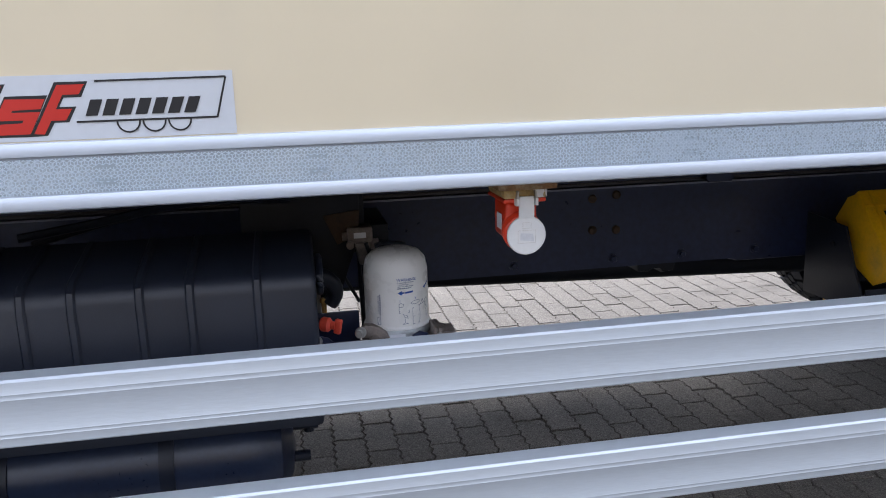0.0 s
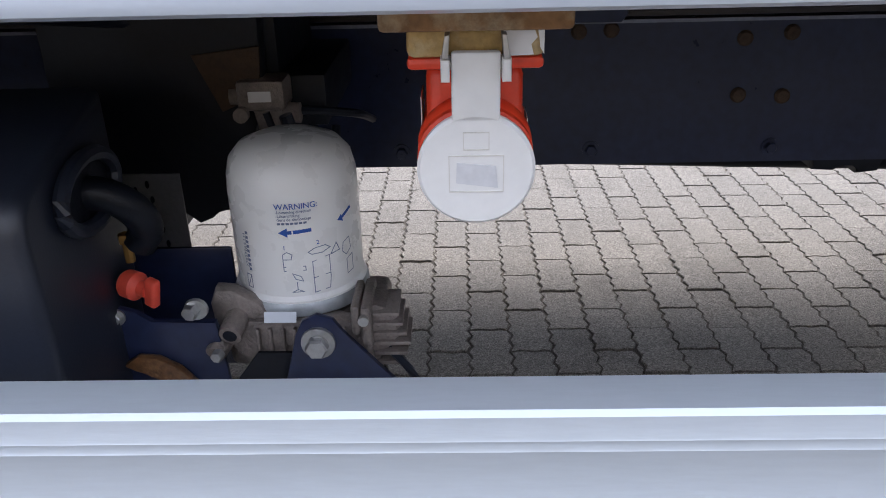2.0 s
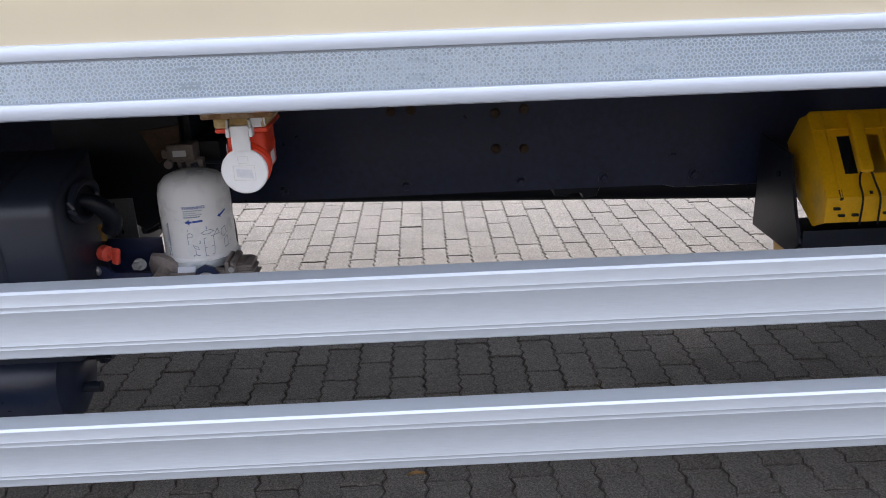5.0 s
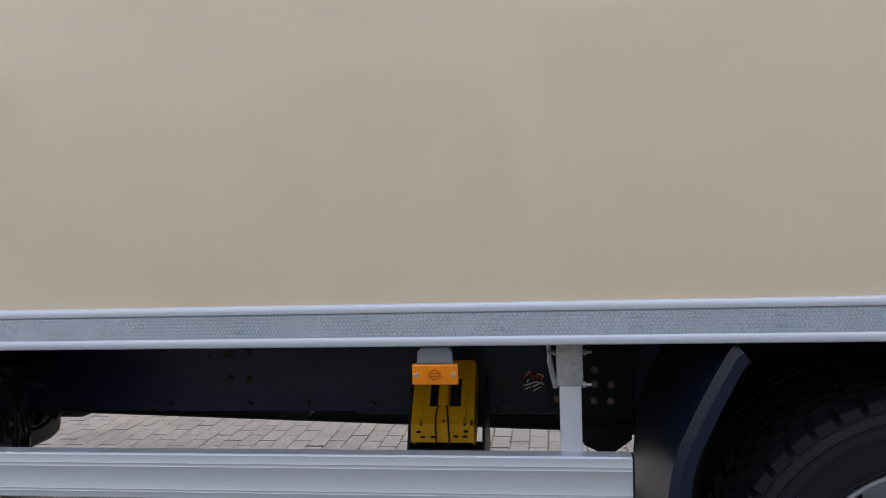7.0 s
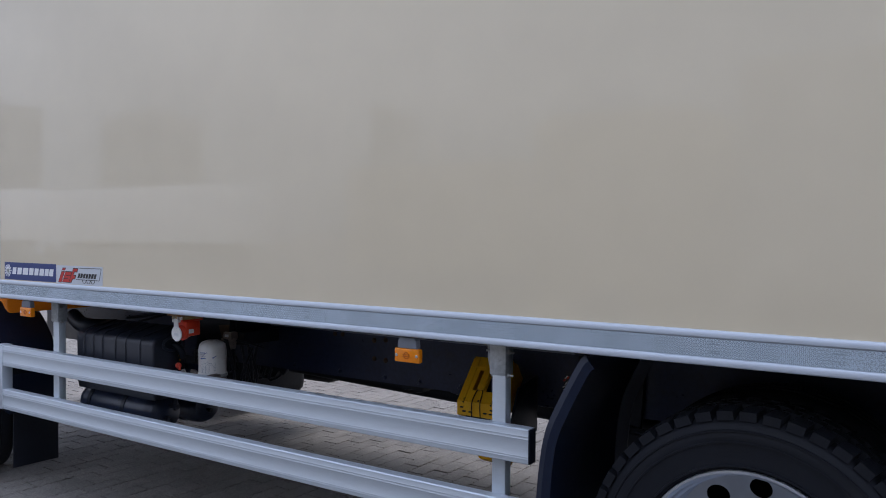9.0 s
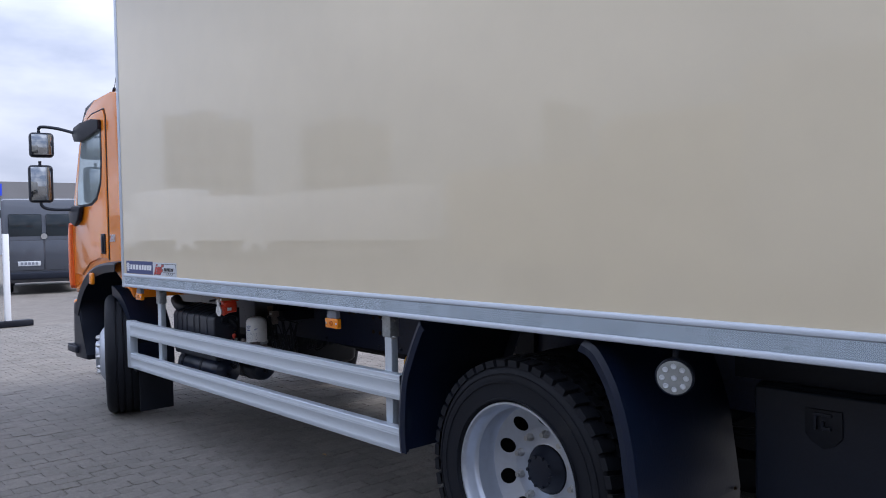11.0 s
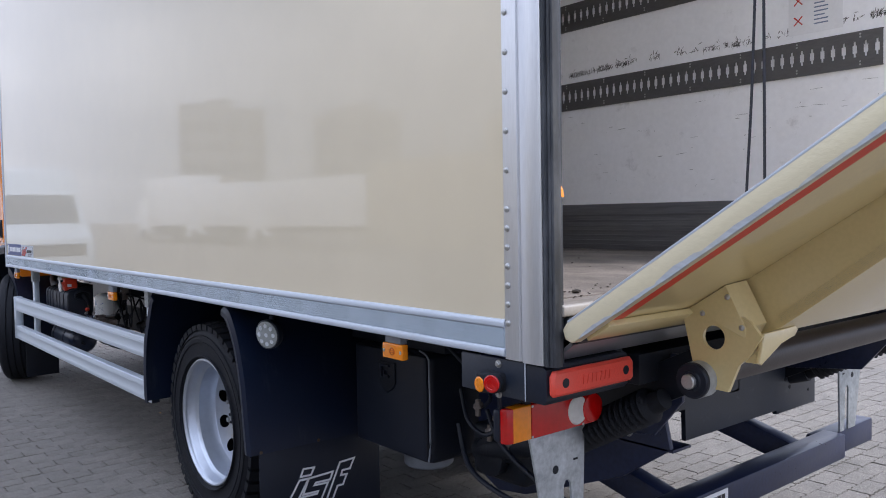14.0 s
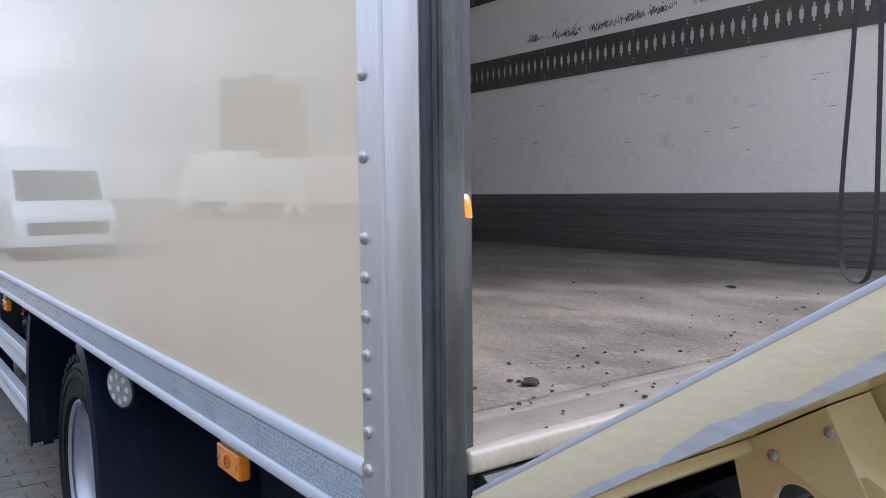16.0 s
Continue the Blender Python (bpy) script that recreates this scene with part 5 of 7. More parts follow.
def rear_wheel(x, y, s):
    z, R = .483, .490
    c = (x, y, z)
    bm = B()
    tyre(bm, c, R - .017, .314, .26, s)
    w = part("rear_wheel", bm, M["rubber"], truck, "black truck tyre with blocky tread")
    bm = B()
    tread_blocks(bm, c, R, .26, s, 46)
    part("tread", bm, M["rubber"], w, "deep blocky tread", smooth=False)["kind"] = "stuff"
    bm = B()
    for r, t in ((.328, .0032), (.396, .0026), (.428, .0022)):
        lathe(bm, [(r - .004, .0), (r - .002, -.0060 - t), (r + .002, -.0060 - t), (r + .004, .0)], c, (c[0], c[1] - s, c[2]), 72)
    part("sidewall_ring", bm, M["rubber"], w, "raised ring moulded on the sidewall")
    # dished rim: flange, drop centre, deep disc
    bm = B()
    lathe(bm, [(.295, .014), (.304, .003), (.312, .004), (.3135, .012), (.307, .020), (.300, .034), (.294, .058), (.288, .070), (.280, .078), (.277, .120), (.275, .160), (.262, .180)], c, (c[0], c[1] - s, c[2]), 80)
    part("rim", bm, M["rim"], w, "silver painted steel rim")
    # disc with round hand holes, cut as gaps between spokes of sheet
    bm = B()
    d = .166
    n = 10
    for k in range(n):
        a0, a1 = 2 * math.pi * k / n, 2 * math.pi * (k + 1) / n
        am = (a0 + a1) / 2
        rc, rh = .2165, .0335
        hp = [(rc * math.cos(am) + rh * math.cos(t), rc * math.sin(am) + rh * math.sin(t)) for t in [2 * math.pi * j / 16 + am for j in range(16)]]
        def pol(r, a):
            return (r * math.cos(a), r * math.sin(a))
        steps = [a0 + (a1 - a0) * j / 4 for j in range(5)]
        outer = [pol(.272, a) for a in steps]
        inner = [pol(.176, a) for a in steps]
        ring = outer[::-1] + inner
        # join hole and outline by quads round the angle about the hole's middle
        cx, cy = rc * math.cos(am), rc * math.sin(am)
        ring.sort(key=lambda p: math.atan2(p[1] - cy, p[0] - cx))
        hp.sort(key=lambda p: math.atan2(p[1] - cy, p[0] - cx))
        def at(p):
            rr = math.hypot(*p)
            dep = d + .045 * max(0, (.264 - rr) / .1)
            return bm.verts.new((c[0] + p[0], c[1] - s * dep, c[2] + p[1]))
        V1, V2 = [at(p) for p in ring], [at(p) for p in hp]
        i = j = 0
        def ang(p):
            return math.atan2(p[1] - cy, p[0] - cx)
        while i < len(V1) or j < len(V2):
            if j >= len(V2) or (i < len(V1) and ang(ring[i]) <= ang(hp[j])):
                bm.faces.new((V1[i % len(V1)], V1[(i + 1) % len(V1)], V2[j % len(V2)]))
                i += 1
            else:
                bm.faces.new((V2[j % len(V2)], V1[i % len(V1)], V2[(j + 1) % len(V2)]))
                j += 1
    bmesh.ops.remove_doubles(bm, verts=bm.verts, dist=.0006)
    lathe(bm, [(.176, d + .0396), (.170, d + .041), (.110, d + .042), (.104, d + .040), (.104, d + .08)], c, (c[0], c[1] - s, c[2]), 60)
    part("wheel_disc", bm, M["rim"], w, "silver disc with round hand holes")
    bm = B()
    lathe(bm, [(0, .150), (.05, .151), (.066, .156), (.078, .176), (.088, .186), (.100, .200), (.103, .26)], c, (c[0], c[1] - s, c[2]), 40)
    for k in range(10):
        a = 2 * math.pi * k / 10
        p = (c[0] + .062 * math.cos(a), c[1] - s * .158, c[2] + .062 * math.sin(a))
        hexnut(bm, p, (p[0], p[1] + s * .010, p[2]), .008)
    part("hub", bm, M["black"], w, "dark grimy hub")
    bm = B()
    hexnut(bm, (0, 0, 0), (0, s * .022, 0), .017)
    cyl(bm, (0, s * .02, 0), (0, s * .036, 0), .011, 10)
    nut = mesh_ob("wheel_nut", bm, M["steel"])
    for k in range(10):
        a = 2 * math.pi * (k + .5) / 10
        o = new("wheel_nut", nut)
        o.matrix_basis = Matrix.Translation((c[0] + .150 * math.cos(a), c[1] - s * (d + .042), c[2] + .150 * math.sin(a)))
        o.parent = w
    # inner twin tyre
    bm = B()
    tyre(bm, (x, y - s * .315, z), R, .295, .26, s)
    part("inner_tyre", bm, M["rubber"], w, "inner twin tyre")
    bm = B()
    lathe(bm, [(.262, .27), (.262, .4), (.262, .47), (0, .47)], (x, y - s * .02, z), (x, y - s * 1, z), 48)
    part("inner_rim", bm, M["dark"], w, "dark inner rim")


rear_wheel(3.205, 1.240, -1)
rear_wheel(3.205, 3.634, 1)


def front_wheel(x, y, s, steer):
    z, R = .50, .50
    c = (x, y, z)
    turn = Matrix.Translation((x, y - s * .14, 0)) @ Matrix.Rotation(radians(steer), 4, "Z") @ Matrix.Translation((-x, -y + s * .14, 0))

    def turned(name, bm, mtl, parent, label=""):
        bmesh.ops.transform(bm, matrix=turn, verts=bm.verts)
        return part(name, bm, mtl, parent, label)

    bm = B()
    tyre(bm, c, R, .285, .27, s)
    w = turned("front_wheel", bm, M["rubber"], truck, "black grooved front truck tyre")
    bm = B()
    lathe(bm, [(.284, .012), (.298, .004), (.297, .014), (.27, .03), (.25, .010), (.21, -.030), (.17, -.052), (.12, -.056), (.112, -.078), (.10, -.086), (0, -.088)], c, (c[0], c[1] - s, c[2]), 64)
    turned("rim", bm, M["rim"], w, "silver domed steel rim and hub")
    for k in range(10):
        bm = B()
        a = 2 * math.pi * k / 10
        p = (c[0] + .150 * math.cos(a), c[1] + s * .050, c[2] + .150 * math.sin(a))
        hexnut(bm, p, (p[0], p[1] + s * .022, p[2]), .017)
        cyl(bm, p, (p[0], p[1] + s * .034, p[2]), .010, 8)
        turned("wheel_nut", bm, M["steel"], w, "steel wheel nut")


front_wheel(-1.43, 1.24, -1, -20)
front_wheel(-1.43, 3.634, 1, -20)

# ---- rear fenders and mud flaps ----
for y0, s in ((1.150, 1), (3.724, -1)):
    fr = curve_pts([(2.585, 0, .495), (2.578, 0, .62), (2.602, 0, .82), (2.650, 0, .94), (2.722, 0, 1.075), (2.745, 0, 1.10)], 5)
    re = curve_pts([(3.64, 0, 1.099), (3.70, 0, 1.068), (3.772, 0, .955), (3.822, 0, .80), (3.846, 0, .65), (3.868, 0, .478)], 5)
    for run, nm in ((fr, "front_fender_half"), (re, "rear_fender_half")):
        bm = B()
        rows = []
        for p in run:
            d = (Vector((3.22, 0, .487)) - p).normalized()
            q = p + d * .050
            rows.append([(q.x, y0 + s * .001, q.z), (p.x + d.x * .022, y0 - s * .004, p.z + d.z * .022), (p.x, y0 + s * .006, p.z), (p.x, y0 + s * .33, p.z), (p.x, y0 + s * .66, p.z), (q.x, y0 + s * .672, q.z)])
        sheet(bm, rows, .006)
        f = part(nm, bm, M["fender"], truck, "dark blue-black plastic quarter fender")
    bm = B()
    box(bm, 3.858, 3.864, y0 + s * .045, y0 + s * .665, .06, .50, .002)
    flap = part("mud_flap", bm, M["black"], truck, "black rubber mud flap with a white outline emblem")
    if s == 1:
        def outline(pts, w=.0085):
            """A closed white line of even width with mitred corners, one connected piece."""
            bm = B()
            n = len(pts)
            q = [Vector(p) for p in pts]
            rings = [[], [], [], []]
            for i in range(n):
                d0, d1 = (q[i] - q[i - 1]).normalized(), (q[(i + 1) % n] - q[i]).normalized()
                m = Vector((-d0.y - d1.y, d0.x + d1.x))
                m = m.normalized() * min(w / 2 / max(.35, m.length / 2), w * 1.2)
                for ring, k, x in zip(rings, (1, -1, -1, 1), (3.8645, 3.8645, 3.8665, 3.8665)):
                    ring.append(bm.verts.new((x, q[i].x + k * m.x, q[i].y + k * m.y)))
            for i in range(n):
                j = (i + 1) % n
                for r0, r1 in zip(rings, rings[1:] + rings[:1]):
                    bm.faces.new((r0[i], r0[j], r1[j], r1[i]))
            bmesh.ops.recalc_face_normals(bm, faces=bm.faces)
            part("flap_emblem", bm, M["inkwhite"], flap, "white slanted outline letter shape", smooth=False)

        outline([(1.405, .370), (1.459, .366), (1.442, .336), (1.390, .338)])
        outline([(1.326, .238), (1.384, .323), (1.429, .322), (1.371, .232)])
        outline([(1.431, .322), (1.555, .326), (1.540, .293), (1.465, .295), (1.458, .285), (1.528, .282), (1.492, .215), (1.376, .215), (1.392, .245), (1.470, .244), (1.476, .254), (1.400, .256)])
        outline([(1.518, .202), (1.594, .361), (1.671, .365), (1.647, .321), (1.606, .321), (1.598, .300), (1.629, .298), (1.608, .255), (1.578, .255), (1.552, .202)])
        for y in (1.20, 1.48, 1.76):
            bm = B()
            bolt(bm, (3.872, y, .487), (1, 0, 0), .005)
            part("flap_bolt", bm, M["rust_dark"], flap, "small dull bolt")

# ---- work lamp ----
bm = B()
P0 = Vector((3.972, 1.190, 1.003))
D = Vector((.35, -.93, -.10)).normalized()
lathe(bm, [(0, 0), (.042, .002), (.057, .012), (.0625, .028), (.0625, .046), (.058, .050), (.056, .047), (0, .047)], P0 - D * .05, P0 + D, 36)
wl_ = part("work_lamp", bm, M["black"], truck, "round LED work lamp")
bm = B()
lathe(bm, [(0, .048), (.0560, .048), (.0560, .0505), (.052, .0525), (0, .0525)], P0 - D * .05, P0 + D, 36)
part("lamp_glass", bm, M["ledlens"], wl_, "smoked grey lamp lens")
mt, _ = frame_to(P0 - D * .05, P0 + D)
for k in range(9):
    bm = B()
    a = 2 * math.pi * k / 8
    q = Vector((.038 * math.cos(a), .038 * math.sin(a), .0528)) if k < 8 else Vector((0, 0, .0528))
    lathe(bm, [(.0088, 0), (.0094, .0012), (.0074, .0034), (.0035, .0014), (0, .0014)], mt @ q, mt @ (q + Vector((0, 0, 1))), 14)
    part("led_reflector", bm, M["silver"], wl_, "small white reflector cup")
bm = B()
sweep(bm, [tuple(P0 - D * .03 + Vector((0, 0, .05))), (3.955, 1.235, 1.10)], .012, 8)
part("lamp_bracket", bm, M["black"], wl_)

# ---- tool box and tanks behind the wheel ----
bm = B()
box(bm, 4.03, 4.545, 1.585, 2.02, .50, .945, .035, 4)
tb = part("tool_box", bm, M["black"], truck, "black plastic tool box")
bm = B()
box(bm, 4.045, 4.535, 1.572, 1.600, .515, .935, .013, 4)
part("tool_box_door", bm, M["black"], tb, "black domed door")
bm = B()
prism(bm, [(4.225, .885), (4.345, .885), (4.345, .80), (4.325, .775), (4.285, .755), (4.245, .775), (4.225, .80)], "y", 1.564, 1.572, .004)
part("latch_plate", bm, M["dark"], tb, "recessed shield-shaped latch")
bm = B()
box(bm, 4.255, 4.315, 1.553, 1.564, .865, .875, .002)
box(bm, 4.255, 4.265, 1.553, 1.564, .82, .868, .002)
box(bm, 4.28, 4.312, 1.552, 1.564, .82, .832, .002)
box(bm, 4.28, 4.290, 1.552, 1.564, .832, .85, .002)
part("latch_handle", bm, M["black"], tb, "black latch lever")
bm = B()
sweep(bm, curve_pts([(4.50, 1.575, .955), (4.545, 1.578, .935), (4.552, 1.58, .88), (4.552, 1.58, .60), (4.54, 1.58, .52)], 6), .004, 6)
part("door_gasket", bm, M["grey"], tb, "thin grey gasket line")
bm = B()
lathe(bm, [(0, 0), (.10, 0), (.11, .01), (.11, .05), (.10, .06), (.10, .28), (0, .28)], (4.20, 1.85, .38), (4.20, 1.85, 2), 28)
part("suspension_bellows", bm, M["grey"], truck, "grey round air tank foot")
bm = B()
box(bm, 3.95, 4.60, 1.62, 2.05, .945, 1.10, .004)
part("box_hanger", bm, M["dark"], truck, "dark hanger frame")

# ---- rear corner ----
for y0, s in ((SIDE, 1), (FAR, -1)):
    bm = B()
    box(bm, 5.262, 5.512, min(y0, y0 + s * .008), max(y0, y0 + s * .008), 1.000, 1.099, .002)
    box(bm, 5.46, 5.512, min(y0 + s * .01, y0 + s * .40), max(y0 + s * .01, y0 + s * .40), 1.004, 1.0985, .002)
    cbx = part("corner_plate", bm, M["corner"], truck, "dark blue-grey folded corner plate")
    bm = B()
    pr = [(5.513, 1.000), (5.513, 1.097), (5.575, 1.097), (5.585, 1.090), (5.585, 1.012), (5.575, 1.000)]
    prism(bm, pr, "y", y0, y0 + s * .33, .004)
    bb = part("bumper_block", bm, M["black"], truck, "black rubber bumper block")
    bm = B()
    prism(bm, [(y0 + s * .004, 1.030), (y0 + s * .004, 1.074), (y0 + s * .014, 1.088), (y0 + s * .318, 1.088), (y0 + s * .330, 1.076), (y0 + s * .330, 1.028), (y0 + s * .32, 1.022), (y0 + s * .012, 1.022)], "x", 5.586, 5.606, .007, 1)
    rb = part("red_bumper_face", bm, M["bumper_red"], truck, "red rubber bumper face")
    for yy in (.050, .293):
        bm = B()
        cyl(bm, (5.6062, y0 + s * yy, 1.055), (5.6068, y0 + s * yy, 1.055), .0125, 16)
        part("bolt_hole", bm, M["dark"], rb, "dark round bolt hole")
    for k in range(7):
        bm = B()
        yy = y0 + s * (.115 + .0175 * k)
        prism(bm, [(yy, 1.043), (yy + .009, 1.043), (yy + .0125, 1.067), (yy + .0035, 1.067)], "x", 5.6055, 5.6075)
        part("embossed_bar", bm, M["bumper_red"], rb)
    # lamps on the corner plate
    if s == 1:
        bm = B()
        prism(bm, [(5.365, y0), (5.372, y0 - .034), (5.380, y0 - .050), (5.408, y0 - .052), (5.436, y0 - .022), (5.440, y0)], "z", 1.012, 1.066, .008, 3)
        horn = part("twin_marker_lamp", bm, M["rubber"], truck, "rubber-bodied twin marker lamp")
        for c, d, mtl, r, nm in (((5.392, y0 - .046, 1.034), (-.10, -1, 0), "amber", .0205, "amber_marker"), ((5.434, y0 - .043, 1.041), (.30, -.95, 0), "redlens", .0235, "red_marker")):
            c, d = Vector(c), Vector(d).normalized()
            bm = B()
            lathe(bm, [(0, -.012), (r * 1.12, -.012), (r * 1.14, .002), (r * 1.02, .004), (0, .004)], c, c + d, 28)
            part("lamp_ring", bm, M["rubber"], horn, "black rubber ring")
            bm = B()
            lathe(bm, [(r, .003), (r, .0055), (r * .9, .0075), (r * .62, .0082), (r * .58, .007), (r * .3, .0075), (0, .0082)], c, c + d, 28)
            part(nm, bm, M[mtl], horn, "round coloured lens with a moulded ring")
        bm = B()
        box(bm, 5.5110, 5.5145, y0 - .0020, y0 - .0002, 1.000, 1.100, .0008)
        part("bare_edge", bm, M["alu_lip"], cbx, "pale bare edge of the fold")
        bm = B()
        sweep(bm, curve_pts([(5.40, y0 + .012, 1.005), (5.385, y0 + .03, .95), (5.36, y0 + .06, .90), (5.30, y0 + .14, .86), (5.1, y0 + .3, .80)], 6), .006, 8)
        part("lamp_cable", bm, M["black"], truck, "black lamp cable")
        for z in (1.085, 1.004):
            bm = B()
            bolt(bm, (5.414, y0, z), (0, -1, 0), .0075, .006)
            part("plate_bolt", bm, M["steel"], cbx, "zinc bolt")
    # tail lamp
    ya, yb = y0 + s * .066, y0 + s * .40
    bm = B()
    box(bm, 5.365, 5.391, min(y0 + s * .016, yb), max(y0 + s * .016, yb), .860, .954, .012, 3)
    tl = part("tail_lamp", bm, M["black"], truck, "amber, red and white tail lamp cluster")

    def lens(nm, a, b, mtl, lab):
        bm = B()
        y1, y2 = y0 + s * a, y0 + s * b
        box(bm, 5.385, 5.418, min(y1, y2), max(y1, y2), .858, .956, .004, 3)
        part(nm, bm, M[mtl], tl, lab)

    bm = B()
    arc = [(5.418, y0 + s * .0475), (5.417, y0 + s * .040), (5.412, y0 + s * .031), (5.404, y0 + s * .024), (5.394, y0 + s * .022), (5.394, y0 + s * .0475)]
    prism(bm, arc, "z", .858, .956, .005, 2)
    part("outer_lens", bm, M["redlens"], tl, "dark red wrapped outer lens")
    lens("turn_lens", .048, .119, "amber", "amber turn lens")
    lens("brake_lens", .120, .372, "redlens", "red brake lens")
    for yy, zz in ((.122, .864), (.122, .950), (.335, .862)):
        bm = B()
        lathe(bm, [(0, 0), (.0042, 0), (.0035, .0015), (0, .002)], (5.418, y0 + s * yy, zz), (6.4, y0 + s * yy, zz), 10)
        part("lens_screw", bm, M["steel"], tl, "small lens screw")
    bm = B()
    cyl(bm, (5.40, y0 + s * .312, .907), (5.4215, y0 + s * .312, .907), .043, 32, .004)
    part("reversing_lens", bm, M["clearlens"], tl, "white round reversing lens")
    bm = B()
    lathe(bm, [(0, 0), (.045, 0), (.046, .030), (.042, .036), (.030, .0395), (.012, .041), (0, .041)], (5.388, y0 + s * .374, .905), (6.4, y0 + s * .374, .905), 32)
    part("fog_lens", bm, M["redlens"], tl, "red round fog lens")
    # galvanised bracket
    bm = B()
    pts = [(y0 + s * .18, .86), (y0 + s * .43, .86), (y0 + s * .425, .70), (y0 + s * .415, .47), (y0 + s * .375, .47), (y0 + s * .365, .66), (y0 + s * .355, .675), (y0 + s * .34, .675), (y0 + s * .33, .66), (y0 + s * .335, .47), (y0 + s * .26, .47), (y0 + s * .215, .70)]
    prism(bm, pts, "x", 5.335, 5.343, .001)
    gp = part("lamp_bracket", bm, M["galv"], truck, "spangled galvanised steel bracket")
    bm = B()
    cyl(bm, (5.3432, y0 + s * .295, .716), (5.3438, y0 + s * .295, .716), .013, 16)
    part("bracket_hole", bm, M["dark"], gp, "dark round hole")
    bm = B()
    prism(bm, [(y0 + s * .375, .735), (y0 + s * .395, .735), (y0 + s * .395, .728), (y0 + s * .375, .728)], "x", 5.3432, 5.3438)
    part("bracket_slot", bm, M["dark"], gp, "dark punched slot")
    # outer underrun bar
    bm = B()
    box(bm, 5.25, 5.335, min(y0 + s * .05, y0 + s * .55), max(y0 + s * .05, y0 + s * .55), .36, .47, .008)
    part("outer_underrun_bar", bm, M["chassis"], truck, "black outer underrun beam")
    # lift cylinder with rubber bellows
    yc = y0 + s * .47
    bm = B()
    a, b = Vector((5.22, yc, .735)), Vector((5.62, yc, .955))
    pr = []
    for k in range(15):
        pr += [(.036, .04 + k * .0235), (.054, .052 + k * .0235)]
    lathe(bm, [(0, 0), (.034, 0), (.034, .03)] + pr + [(.034, .40), (.030, .44), (0, .44)], a, b, 24)
    part("lift_bellows", bm, M["rubber"], truck, "black rubber cylinder bellows")
    bm = B()
    cyl(bm, Vector((4.75, yc + s * .06, .60)), a, .042, 20)
    part("lift_cylinder", bm, M["dark"], truck, "black hydraulic cylinder")
# hidden running gear between wheel and corner: hoses, bracketry
bm = B()
prism(bm, [(4.60, .95), (5.30, .95), (5.46, .86), (5.49, .73), (5.30, .60), (5.05, .50), (4.85, .42), (4.70, .40), (4.58, .46)], "y", 1.80, 1.82, .004)
box(bm, 5.20, 5.50, 1.80, 1.90, .722, .732, .002)
fp = part("lift_side_plate", bm, M["chassis"], truck, "blue-black bolted lift side plate")
for x, z in ((4.72, .48), (4.85, .49), (5.00, .58), (5.10, .66), (4.72, .80), (5.25, .80), (5.33, .76), (5.40, .80)):
    bm = B()
    bolt(bm, (x, 1.80, z), (0, -1, 0), .011, .009)
    part("plate_bolt", bm, M["steel"], fp, "dull bolt")
bm = B()
box(bm, 4.70, 4.98, 1.66, 1.88, .50, .70, .03, 3)
cyl(bm, (4.84, 1.62, .60), (4.84, 1.68, .60), .07, 20)
part("lift_pump", bm, M["dark"], truck, "dark hydraulic unit")
for pts, r in (([(5.44, 1.16, 1.02), (5.41, 1.22, .98), (5.38, 1.30, .92), (5.20, 1.42, .86), (5.02, 1.55, .80), (4.86, 1.62, .70)], .008), ([(4.62, 1.40, 1.09), (4.86, 1.36, 1.08), (4.95, 1.42, .98), (4.93, 1.55, .86), (4.82, 1.62, .78)], .007),
               ([(4.86, 1.60, .78), (4.95, 1.58, .68), (5.10, 1.58, .60), (5.25, 1.58, .56)], .009), ([(4.74, 1.58, .84), (4.80, 1.56, .74), (4.88, 1.57, .70), (4.94, 1.6, .74)], .008), ([(4.70, 1.60, .70), (4.78, 1.58, .56), (4.95, 1.58, .50), (5.15, 1.62, .47)], .010)):
    bm = B()
    sweep(bm, curve_pts(pts, 6), r, 8)
    part("hydraulic_hose", bm, M["black"], truck, "black looping hose")
for p in ((4.80, 1.60, .78), (4.90, 1.60, .755), (4.86, 1.60, .70), (4.96, 1.60, .68)):
    bm = B()
    hexnut(bm, p, (p[0] + .03, p[1], p[2] + .015), .014)
    cyl(bm, (p[0] + .01, p[1], p[2] - .03), (p[0] + .012, p[1], p[2] + .03), .010, 10)
    part("hose_fitting", bm, M["cast"], truck, "grey hose fitting")

# ---- underrun beam and rear frame ----
bm = B()
box(bm, 5.285, 5.385, 1.99, 3.285, .368, .478, .008)
bar = part("underrun_beam", bm, M["chassis"], truck, "black rear underrun beam")
bm = B()
box(bm, 5.3855, 5.3870, 2.06, 2.31, .385, .465)
part("beam_sign", bm, M["inkwhite"], bar, "white maker plate with black bars", smooth=False)
bm = B()
for k in range(6):
    box(bm, 5.3872, 5.3880, 2.125 + .028 * k, 2.148 + .028 * k, .418, .450)
part("sign_bars", bm, M["ink"], bar, "black bars", smooth=False)
bm = B()
cyl(bm, (5.3872, 2.092, .432), (5.3880, 2.092, .432), .020, 20)
part("sign_disc", bm, M["inkred"], bar, "small red disc")
for y in (2.10, 3.02):
    bm = B()
    prism(bm, [(4.45, .70), (4.45, .58), (5.284, .372), (5.284, .474)], "y", y - .04, y + .04, .004)
    part("beam_arm", bm, M["chassis"], truck, "black arm of the underrun beam")
bm = B()
prism(bm, [(1.92, .70), (2.40, .70), (2.40, .57), (3.12, .57), (3.12, .55), (3.49, .55), (3.49, 1.00), (3.12, 1.00), (3.12, 1.07), (1.92, 1.07)], "x", 5.13, 5.15, .002)
